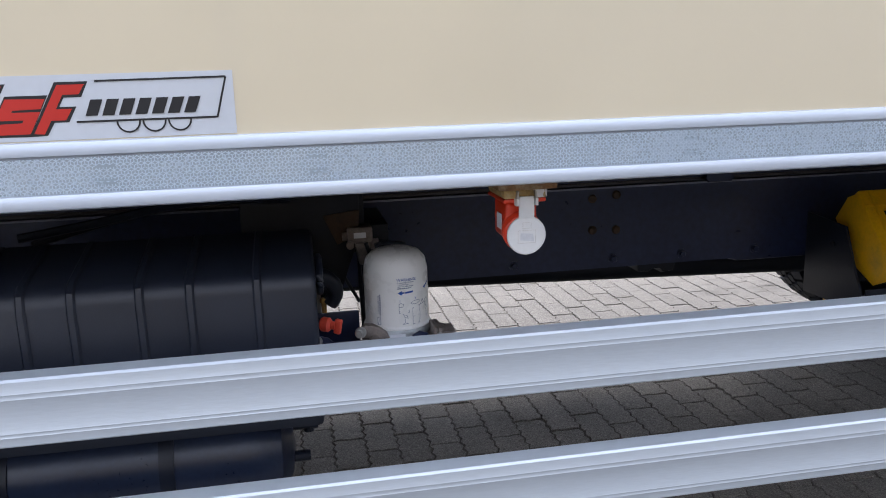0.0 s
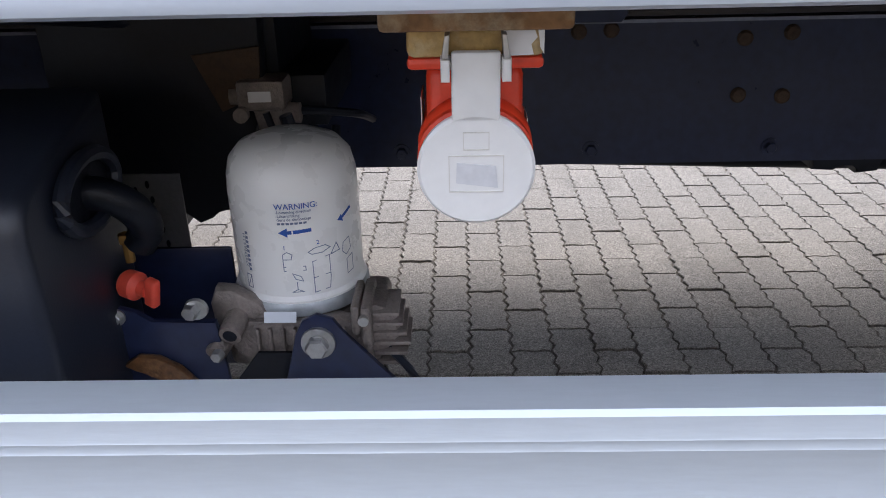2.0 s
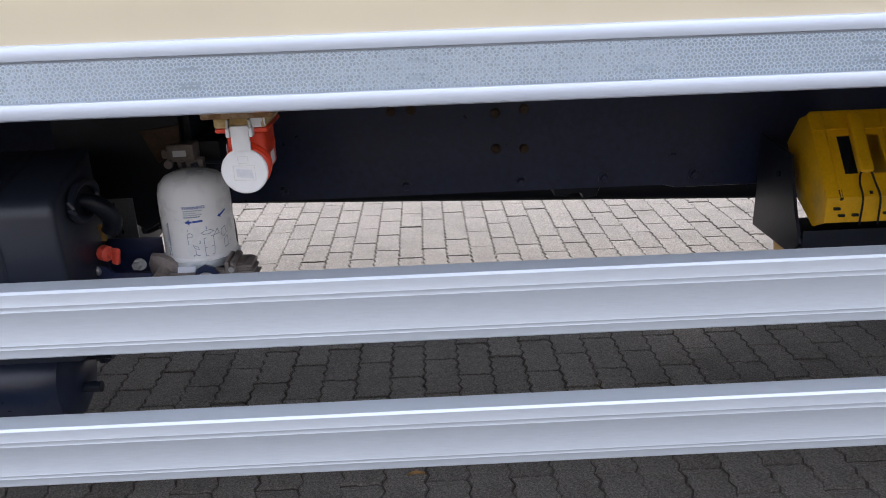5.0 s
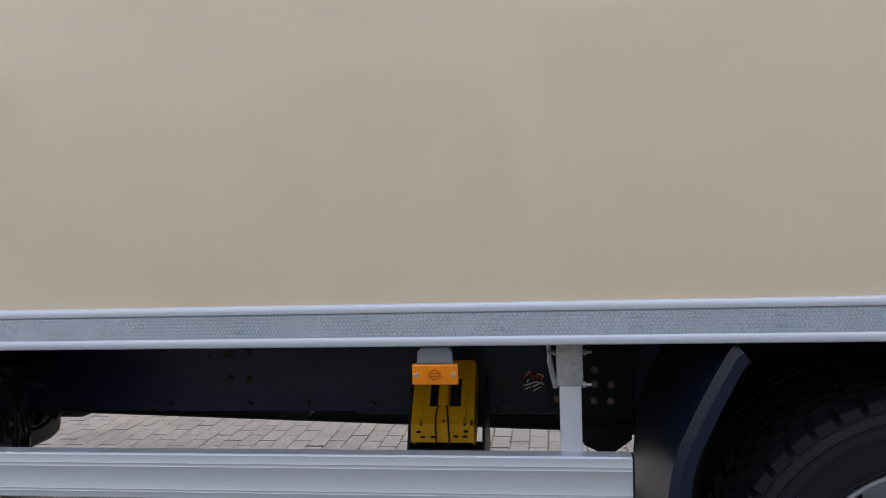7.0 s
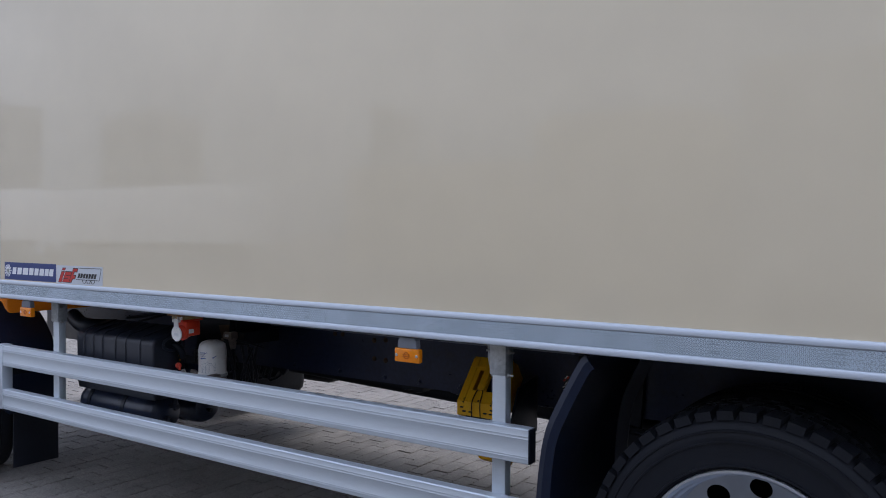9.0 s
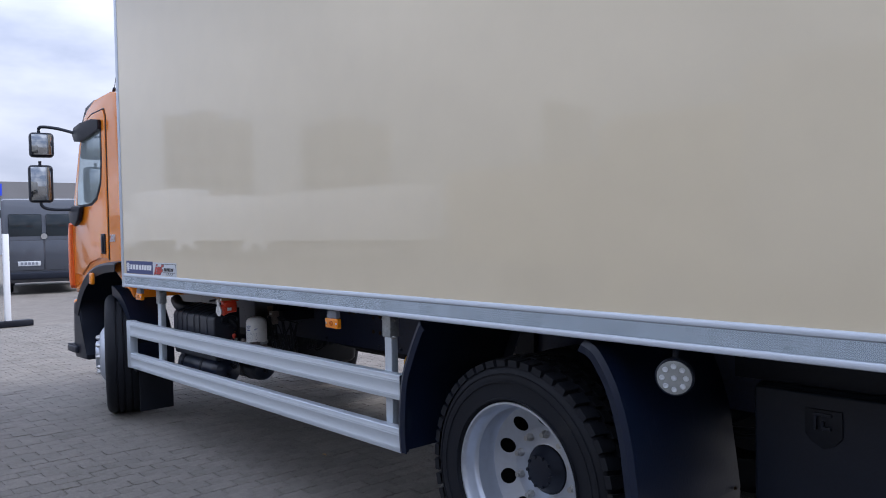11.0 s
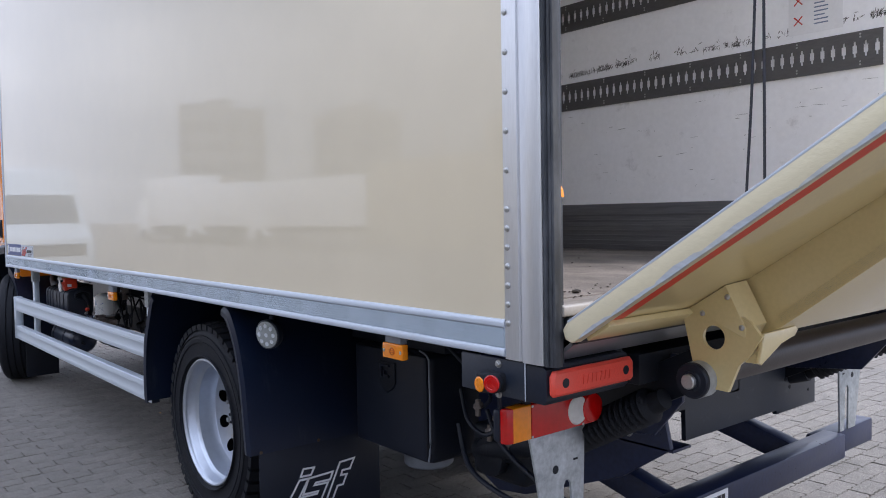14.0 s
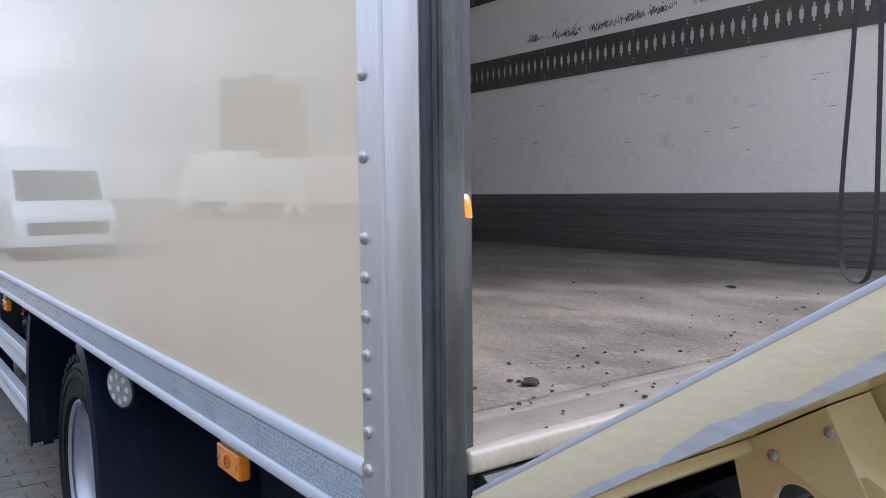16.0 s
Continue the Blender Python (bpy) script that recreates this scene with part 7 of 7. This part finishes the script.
# peeling warning sticker on the rail
bm = B()
prism(bm, decal([(-.034, -.032), (.030, -.036), (.036, .022), (.020, .034), (-.026, .030)]), "y", 2.0672, 2.0692)
ws = part("warning_sticker", bm, M["ink"], truck, "peeling red and white warning sticker", smooth=False)
for q in ([(-.030, .006), (-.020, .016), (-.026, .022), (-.034, .012)], [(-.018, .018), (-.008, .022), (-.004, .030), (-.012, .032)], [(.008, .010), (.022, .016), (.020, .024), (.006, .018)], [(.022, .000), (.034, .008), (.030, .016), (.020, .008)], [(-.004, .004), (.006, .010), (.002, .018), (-.008, .010)]):
    bm = B()
    prism(bm, decal(q), "y", 2.0655, 2.0670)
    part("red_fleck", bm, M["inkred"], ws, "red fleck", smooth=False)
for q in ([(-.036, -.016), (.010, -.002), (.034, -.012), (.034, -.016), (.010, -.007), (-.036, -.021)], [(-.032, -.028), (-.010, -.020), (-.010, -.024), (-.030, -.032)], [(-.006, -.020), (.028, -.004), (.030, -.008), (-.004, -.025)], [(-.006, -.036), (.024, -.020), (.026, -.024), (-.002, -.038)],
          [(-.028, .018), (-.016, .034), (-.012, .032), (-.024, .016)], [(.012, .026), (.028, .022), (.036, .012), (.033, .010), (.026, .018), (.012, .022)], [(-.026, -.006), (-.018, .006), (-.014, .004), (-.022, -.008)]):
    bm = B()
    prism(bm, decal(q), "y", 2.0655, 2.0670)
    part("white_fleck", bm, M["inkwhite"], ws, "white fleck", smooth=False)

# ---- strap, notices and dirt in the cargo space ----
strap = thing("pull_strap", (5.46, 2.37, 1.34), "dark webbing pull strap hanging in a loop at the doorway", "strap")


def ribbon(bm, pts, w, nrm, t=.002):
    rows = []
    n = Vector(nrm).normalized()
    for p in curve_pts(pts, 6):
        rows.append([p - n * w / 2, p + n * w / 2])
    return sheet(bm, rows, t)


bm = B()
ribbon(bm, [(5.445, 2.435, 3.60), (5.432, 2.436, 2.6), (5.414, 2.432, 1.95), (5.398, 2.426, 1.60), (5.394, 2.424, 1.47), (5.402, 2.420, 1.385), (5.430, 2.400, 1.348), (5.474, 2.360, 1.345), (5.508, 2.330, 1.375), (5.526, 2.313, 1.47), (5.528, 2.310, 1.75), (5.524, 2.312, 2.2), (5.515, 2.318, 3.60)], .0100, (.80, .60, 0))
part("webbing", bm, M["strap"], strap)
bm = B()
box(bm, 5.41, 5.55, 2.30, 2.45, 3.585, 3.699)
part("strap_anchor", bm, M["steel"], strap, "steel strap anchor")

for x0, x1, z0, z1, lab in ((4.93, 5.20, 2.36, 2.66, "white warning notice with red crosses on the inner wall"),):
    bm = B()
    box(bm, x0, x1, FAR - .0785, FAR - .0768, z0, z1)
    nt = new("wall_notice", mesh_ob("wall_notice", bm, M["paper"], False))
    tagged(nt, lab, "notice")
    bm = B()
    for zz in (2.40, 2.50):
        for r in (45, -45):
            box(bm, -.030, .030, -.0004, .0004, -.003, .003, m=Matrix.Translation((x0 + .05, FAR - .0792, zz + .03)) @ Matrix.Rotation(radians(r), 4, "Y"))
    part("red_cross", bm, M["inkred"], nt, "red crosses", smooth=False)
    bm = B()
    for k in range(9):
        box(bm, x0 + .13, x0 + .13 + .07 * (1 - .25 * (k % 3 == 2)), FAR - .0796, FAR - .0788, 2.40 + .02 * k, 2.406 + .02 * k)
    part("notice_lines", bm, M["inkgrey"], nt, "grey bars of print", smooth=False)

rng = random.Random(4)
bm = B()
for k in range(240):
    x = 5.60 - abs(rng.gauss(0, .17)) if k < 190 else rng.uniform(3.2, 5.5)
    y = rng.uniform(SIDE + .09, 3.6)
    s = rng.uniform(.0015, .0045) * (2.2 if rng.random() < .07 else 1)
    z = 1.25 + s * .4
    for j in range(1 + (s > .008) * 4):
        bmesh.ops.create_icosphere(bm, subdivisions=1, radius=s * rng.uniform(.6, 1), matrix=Matrix.Translation((x + rng.uniform(-s, s), y + rng.uniform(-s, s), z + rng.uniform(0, s * .3))) @ Matrix.Diagonal((rng.uniform(.8, 1.9), rng.uniform(.8, 1.6), .6, 1)))
for v in bm.verts:
    v.co += Vector((rng.uniform(-1, 1), rng.uniform(-1, 1), rng.uniform(-.5, .8))) * .0012
crumbs = new("floor_dirt", mesh_ob("floor_dirt", bm, M["crumb"], False))
tagged(crumbs, "dark crumbs of dirt scattered on the cargo floor", "dirt", kind="stuff")
# scuffs on the white wall: thin strokes in clusters above the lower rail, faint level scratches below it
def scratch(bm, x, z, r, turn, w):
    d = Vector((math.cos(turn), math.sin(turn)))
    n = Vector((-d.y, d.x)) * w
    p, q = Vector((x, z)) - d * r, Vector((x, z)) + d * r
    prism(bm, [tuple(p), tuple((p + q) / 2 + n), tuple(q), tuple((p + q) / 2 - n * .6)], "y", FAR - .0774, FAR - .0767)


bm = B()
for k in range(120):
    x = 3.0 + 2.45 * rng.random() ** 1.35
    if 3.98 < x < 4.08 or 4.72 < x < 4.80:
        continue
    base = 2.372 + .010 * math.sin(x * 5)
    for j in range(rng.randint(3, 8)):
        scratch(bm, x + rng.uniform(-.022, .022), base + abs(rng.gauss(0, .016)), rng.uniform(.006, .018), radians(rng.choice((70, 110, 45, 15, 85)) + rng.uniform(-15, 15)), rng.uniform(.0012, .0030))
for k in range(60):
    scratch(bm, rng.uniform(2.6, 5.4), 1.56 + .56 * rng.random() ** .6, rng.uniform(.004, .045) if k % 3 else rng.uniform(.003, .008), radians(rng.uniform(-6, 6) + (60 if k % 3 == 0 else 0)), rng.uniform(.0006, .0016))
part("wall_scuff", bm, M["scuff"], inner_wall, "dark scuff marks", smooth=False)["kind"] = "stuff"

# ---- yard beyond: parked van, posts, vehicles and buildings ----


def van(x, y, turn, paint, L=5.4, Wd=1.95, Hh=2.5, label="", glass_top=9.0):
    """A panel van whose rear looks to its own +x."""
    v = thing("parked_van", (0, 0, 0), label, "van", "parked vehicles")
    M4 = Matrix.Translation((x, y, 0)) @ Matrix.Rotation(radians(turn), 4, "Z")

    def p(nm, bm, mtl, lab=""):
        bmesh.ops.transform(bm, matrix=M4, verts=bm.verts)
        part(nm, bm, mtl, v, lab)

    bm = B()
    prism(bm, [(0, .42), (.02, 1.2), (-.05, Hh - .25), (-.16, Hh - .04), (-.4, Hh), (-L * .62, Hh), (-L * .70, Hh - .12), (-L * .86, 1.35), (-L * .98, 1.08), (-L, .8), (-L, .35), (-L * .9, .28), (-.1, .30)], "y", -Wd / 2, Wd / 2, .09, 4)
    p("body", bm, paint)
    for s in (-1, 1):
        lo, hi = sorted((s * .012, s * (Wd / 2 - .10)))
        bm = B()
        box(bm, .0, .022, lo, hi, .62, 1.40, .02)
        p("rear_door", bm, paint, "painted rear door leaf")
        bm = B()
        box(bm, -.03, .012, min(s * .05, s * (Wd / 2 - .16)), max(s * .05, s * (Wd / 2 - .16)), 1.50, 2.08, .03)
        p("rear_window", bm, M["darkglass"], "dark rear window")
        bm = B()
        box(bm, -.06, .03, s * (Wd / 2 - .07) - .045, s * (Wd / 2 - .07) + .045, 1.05, 1.5, .02)
        p("tail_lamp", bm, M["redlens"], "red tail lamp")
        for xx in (-.95, -L * .8):
            bm = B()
            tyre(bm, (xx, s * (Wd / 2 - .01), .33), .33, .2, .2, s)
            p("wheel", bm, M["rubber"])
            bm = B()
            lathe(bm, [(.2, .02), (.19, .0), (.08, .01), (0, .005)], (xx, s * (Wd / 2), .33), (xx, s * (Wd / 2) - s, .33), 24)
            p("rim", bm, M["black"], "dark wheel rim")
    bm = B()
    sl = (Hh - .12 - 1.35) / (L * .16)
    top = min(glass_top, Hh - .15 - .015 * L * sl + .035)
    xt = -L * .85 + (top - 1.46) / sl
    prism(bm, [(xt, top), (-L * .85, 1.46), (-L * .85 - .012, 1.452), (xt - .012, top - .008)], "y", -Wd / 2 + .16, Wd / 2 - .16)
    p("windscreen", bm, M["darkglass"], "dark windscreen")
    bm = B()
    box(bm, -L - .012, -L + .01, -Wd / 2 + .25, Wd / 2 - .25, .62, .92, .01)
    p("grille", bm, M["black"], "dark grille")
    bm = B()
    box(bm, -.1, .06, -Wd / 2 + .03, Wd / 2 - .03, .38, .58, .04, 3)
    p("bumper", bm, M["black"], "black rear bumper")
    bm = B()
    box(bm, .0225, .030, -.62, -.10, .74, .86, .004)
    p("plate", bm, M["silver"], "pale plate with grey bars")
    bm = B()
    for k in range(5):
        box(bm, .0302, .032, -.56 + .085 * k, -.50 + .085 * k, .765, .835)
    p("plate_bars", bm, M["grey"])
    bm = B()
    cyl(bm, (.02, 0, 1.50), (.03, 0, 1.50), .075, 24)
    p("badge", bm, M["steel"], "round chrome badge")
    return v


dark_paint = mat("dark_grey_van_paint", (0.062, 0.070, 0.088), 0.25, var=0.05, scale=2, fine=40, bump=0, coat=0.5)
white_paint = mat("white_vehicle_paint", (0.72, 0.74, 0.77), 0.3, var=0.04, scale=2, fine=40, bump=0.003)
slate_paint = mat("slate_box_panel", (0.16, 0.18, 0.21), 0.45, var=0.06, scale=1, fine=20, bump=0.004)
tipper_paint = mat("faded_ochre_paint", (0.36, 0.30, 0.19), 0.4, var=0.1, scale=2, fine=30, bump=0.005)
grey_body = mat("dull_grey_body", (0.33, 0.33, 0.32), 0.5, var=0.1, scale=1, fine=20, bump=0.01)
facade = mat("pale_grey_cladding", (0.30, 0.32, 0.36), 0.5, var=0.05, scale=0.5, fine=12, bump=0.005)
van(-17.0, 4.95, -14, dark_paint, Hh=2.5, label="dark grey panel van parked in the yard")


def box_truck(x, y, turn, paint, L, H, label, Wd=2.5, cabc=None, cabh=3.0):
    """A box lorry; its cab looks to its own +x."""
    v = thing("parked_truck", (0, 0, 0), label, "truck", "parked vehicles")
    M4 = Matrix.Translation((x, y, 0)) @ Matrix.Rotation(radians(turn), 4, "Z")

    def p(nm, bm, mtl, lab=""):
        bmesh.ops.transform(bm, matrix=M4, verts=bm.verts)
        part(nm, bm, mtl, v, lab)

    bm = B()
    box(bm, -L, -2.3, -Wd / 2, Wd / 2, 1.05, H, .03)
    p("cargo_body", bm, paint)
    bm = B()
    prism(bm, [(-2.15, .55), (-2.15, cabh - .1), (-1.9, cabh), (-.6, cabh - .02), (-.25, cabh - .15), (-.02, cabh * .58), (0, .45), (-.4, .40)], "y", -Wd / 2 + .05, Wd / 2 - .05, .06, 3)
    p("cab", bm, cabc or paint)
    bm = B()
    prism(bm, [(-.22, cabh - .28), (-.03, cabh * .6), (-.01, cabh * .6), (-.20, cabh - .28)], "y", -Wd / 2 + .15, Wd / 2 - .15)
    p("windscreen", bm, M["darkglass"], "dark windscreen")
    bm = B()
    box(bm, -.1, .10, -Wd / 2 + .04, Wd / 2 - .04, .38, .85, .05, 3)
    p("bumper", bm, cabc or paint)
    bm = B()
    box(bm, -.02, .02, -Wd / 2 + .3, Wd / 2 - .3, 1.0, 1.6, .02)
    p("grille", bm, M["black"], "dark grille")
    for s in (-1, 1):
        bm = B()
        box(bm, .06, .12, s * .95 - .16, s * .95 + .16, .55, .72, .02)
        p("headlamp", bm, M["clearlens"], "clear headlamp")
        for xx in (-1.3, -L + 1.8):
            bm = B()
            tyre(bm, (xx, s * (Wd / 2 - .02), .48), .48, .28, .28, s)
            p("wheel", bm, M["rubber"])
            bm = B()
            lathe(bm, [(.28, .02), (.25, .0), (.1, .03), (0, .02)], (xx, s * (Wd / 2 - .01), .48), (xx, s * (Wd / 2) - s, .48), 24)
            p("rim", bm, M["black"], "dark wheel rim")
    bm = B()
    box(bm, -L, -.5, -.45, .45, .7, 1.04, .02)
    p("chassis", bm, M["dark"])
    return p


silver_paint = mat("pale_silver_van_paint", (0.37, 0.41, 0.44), 0.3, var=0.04, scale=2, fine=40, bump=0, coat=0.5)
van(-20.4, -2.4, 180, silver_paint, L=5.9, Wd=2.3, Hh=2.95, label="tall pale silver panel van parked facing the yard", glass_top=2.2)
box_truck(10.0, -3.85, 0, grey_body, 7.7, 2.75, "dull grey box truck parked alongside")
add_to_tipper = box_truck(2.1, -5.05, 0, tipper_paint, 4.6, 2.24, "faded ochre tipper truck with an upright exhaust", cabh=2.68)
bm = B()
cyl(bm, (-3.9, .45, 2.2), (-3.9, .45, 2.78), .05, 12, .01)
add_to_tipper("exhaust_stack", bm, M["steel"], "upright exhaust pipe")
box_truck(-32.4, -17.6, 180, white_paint, 13.0, 3.3, "long white box truck in the far row")
box_truck(-41.5, -17.9, 180, white_paint, 8.0, 3.5, "short white box truck standing in the far row")
box_truck(-51.5, -18.2, 180, white_paint, 9.0, 4.3, "tall white box truck at the end of the row")
box_truck(-37.2, 17.7, 162, slate_paint, 8.0, 3.75, "slate grey box truck parked beyond the van")


def building(x, y, turn, w, d, tops, label, wall, rows, bays):
    """A block of side-by-side bays, its front to its own +x; tops: each bay's share of the width and its height."""
    v = thing("industrial_building", (x, y, 0), label, "building", "yard buildings")
    M4 = Matrix.Translation((x, y, 0)) @ Matrix.Rotation(radians(turn), 4, "Z")

    def p(nm, bm, mtl, lab=""):
        bmesh.ops.transform(bm, matrix=M4, verts=bm.verts)
        return part(nm, bm, mtl, v, lab, smooth=False)

    y0 = -w / 2
    for share, h in tops:
        y1 = y0 + w * share
        bm = B()
        box(bm, -d, 0, y0, y1, 0, h)
        p("wall", bm, wall)
        bm = B()
        box(bm, -d - .1, .08, y0, y1, h, h + .22)
        p("roof_edge", bm, M["grey"], "dark grey roof edge")
        y0 = y1
    for r in range(rows):
        for k in range(bays):
            bm = B()
            a = -w / 2 + w * (k + .22) / bays
            z = tops[0][1] * (.52 + .16 * r)
            box(bm, -.02, .03, a, a + w / bays * .56, z, z + .7)
            p("window", bm, M["darkglass"], "dark window")
    return p


dark_clad = mat("dark_cladding", (0.17, 0.17, 0.175), 0.5, var=0.08, scale=0.5, fine=12, bump=0.005)
building(-51.6, -23.8, 24.5, 6.5, 4, ((.38, 9.9), (.30, 10.6), (.32, 10.2)), "tall dark industrial block with a stepped roof", dark_clad, 3, 4)
building(-46.4, -32.9, 34.5, 7.0, 4, ((.28, 9.7), (.34, 10.3), (.20, 10.0), (.18, 9.5)), "dark square industrial block behind the far row", dark_clad, 3, 4)
building(-23.5, -32.0, 54, 2.6, 3, ((.55, 8.0), (.45, 8.4)), "small dark plant tower behind the yard", dark_clad, 1, 2)
on_hall = building(-70, 37, 0, 46, 22, ((1, 6.0),), "pale grey hall on the far side of the yard", facade, 1, 9)
bm = B()
box(bm, .3, .6, -22.5, -13, 4.8, 6.2)
on_hall("fascia_sign", bm, dark_clad, "dark fascia with a blue mark")
bm = B()
box(bm, .62, .7, -22, -21.2, 5.0, 6.0)
on_hall("fascia_mark", bm, mat("blue_sign_light", (0.02, 0.06, 0.6), 0.4, var=0.02, scale=3, fine=20, bump=0), "blue mark")
# barrier post on a rubber foot
post = thing("barrier_post", (-9.3, 2.42, 0), "white steel barrier post on a dark rubber foot", "post")
bm = B()
box(bm, -9.34, -9.26, 2.24, 2.33, .10, 1.55, .006)
part("upright", bm, white_paint, post)
bm = B()
box(bm, -9.38, -9.22, 2.14, 2.66, 0, .10, .015)
part("foot", bm, M["dark"], post, "dark rubber foot")
# fork attachment standing by the van
fork = thing("fork_carriage", (-14.5, 6.0, 0), "dark steel fork attachment standing on the paving", "forklift part")
for k in range(3):
    bm = B()
    box(bm, -14.6, -14.5, 5.45 + .38 * k, 5.55 + .38 * k, .0, .80, .01)
    part("upright", bm, M["dark"], fork, "dark steel upright")
for z in (.20, .48, .74):
    bm = B()
    box(bm, -14.64, -14.47, 5.38, 6.45, z, z + .08, .01)
    part("cross_bar", bm, M["dark"], fork, "dark steel cross bar")
for y in (5.50, 6.20):
    bm = B()
    prism(bm, [(-14.5, 0), (-13.7, 0), (-13.68, .03), (-14.44, .08), (-14.5, .5)], "y", y, y + .12, .006)
    part("fork_arm", bm, M["dark"], fork, "dark bent fork arm")

# a fallen leaf on the paving
bm = B()
LX, LY = 0.905, 1.823
rows = [[(LX + u, LY + v * k, .004 + .006 * abs(k) + .004 * math.sin(u * 60)) for k in (1, .5, 0)] + [(LX + u, LY - abs(v) * k, .004 + .007 * k + .004 * math.sin(u * 60)) for k in (.5, 1)] for u, v in [(0, .001), (.010, .006), (.022, .009), (.034, .006), (.046, .001)]]
sheet(bm, rows, .0006)
leaf = new("fallen_leaf", mesh_ob("fallen_leaf", bm, mat("dry_leaf", (0.42, 0.24, 0.09), 0.7, var=0.3, scale=60, fine=300, bump=0.02)))
tagged(leaf, "small dry brown leaf lying on the paving", "leaf")


# ---- paving blocks ----
PW, PL = .1125, .225


def block_outline(k):
    """Interlocking block: toothed long sides, slightly wavy ends."""
    r = random.Random(100 + k)
    g = .0026
    hw, hl = PW / 2 - g, PL / 2 - g
    n = 8
    side = [(-hl + 2 * hl * i / n, (.0058 if i % 2 else -.0058)) for i in range(n + 1)]
    right = [(hw + o + r.uniform(-.0010, .0010), y) for y, o in side]
    left = [(-hw + o + r.uniform(-.0010, .0010), y) for y, o in side][::-1]
    top = [(hw * f, hl + d + r.uniform(-.0020, .0020)) for f, d in ((.6, .0030), (.1, -.0016), (-.5, .0034))]
    bot = [(hw * f, -hl + d + r.uniform(-.0020, .0020)) for f, d in ((-.5, .0034), (.1, -.0016), (.6, .0030))]
    return right + top + left + bot


def block_data(k):
    o = block_outline(k)
    n = len(o)
    v = [(x * .962, y * .980, 0.0) for x, y in o] + [(x, y, -.0030) for x, y in o] + [(x, y, -.016) for x, y in o]
    f = [tuple(range(n))]
    for a in (0, n):
        f += [(a + i, a + n + i, a + n + (i + 1) % n, a + (i + 1) % n) for i in range(n)]
    return v, f


KINDS = [block_data(k) for k in range(6)]


def block_at(i, j):
    return i * PW, j * PL + (PL / 2 if i % 2 else 0)


rng = random.Random(11)
near = []
for k, (v, f) in enumerate(KINDS):
    me = bpy.data.meshes.new("paving_block")
    me.from_pydata(v, [], f)
    me.materials.append(M["paver"])
    near.append(me)
allv, allf = [], []
for i in range(int(-9.0 / PW), int(8.0 / PW)):
    for j in range(int(-4.0 / PL), int(7.5 / PL)):
        x, y = block_at(i, j)
        if x < -5.5 and y > 5.5:
            continue
        z = rng.gauss(0, .0011)
        tx, ty, rz = rng.gauss(0, .25), rng.gauss(0, .25), rng.gauss(0, .5)
        m = pose(x + rng.gauss(0, .0008), y + rng.gauss(0, .001), z, tx, ty, rz)
        k = rng.randrange(6)
        if 0.1 < x < 3.4 and .45 < y < 2.0:
            o = new("paving_block", near[k])
            o.matrix_basis = m
            o.parent = ground
            continue
        v, f = KINDS[k]
        b = len(allv)
        arr = np.array([(*p, 1.0) for p in v]) @ np.array(m).T
        allv.extend(map(tuple, arr[:, :3]))
        allf.extend([tuple(b + q for q in t) for t in f])
me = bpy.data.meshes.new("paving_rest")
me.from_pydata(allv, [], allf)
me.materials.append(M["paver_far"])
rest = new("paving_rest", me)
rest.parent = ground
tagged(rest, "grey interlocking paving blocks", kind="stuff")
sandb = B()
box(sandb, -9.0, 7.88, -4.0, 7.4, -.0088, -.0052)
sand = part("joint_sand", sandb, M["joint"], ground, "dark sand in the joints", smooth=False)
sand["kind"] = "stuff"
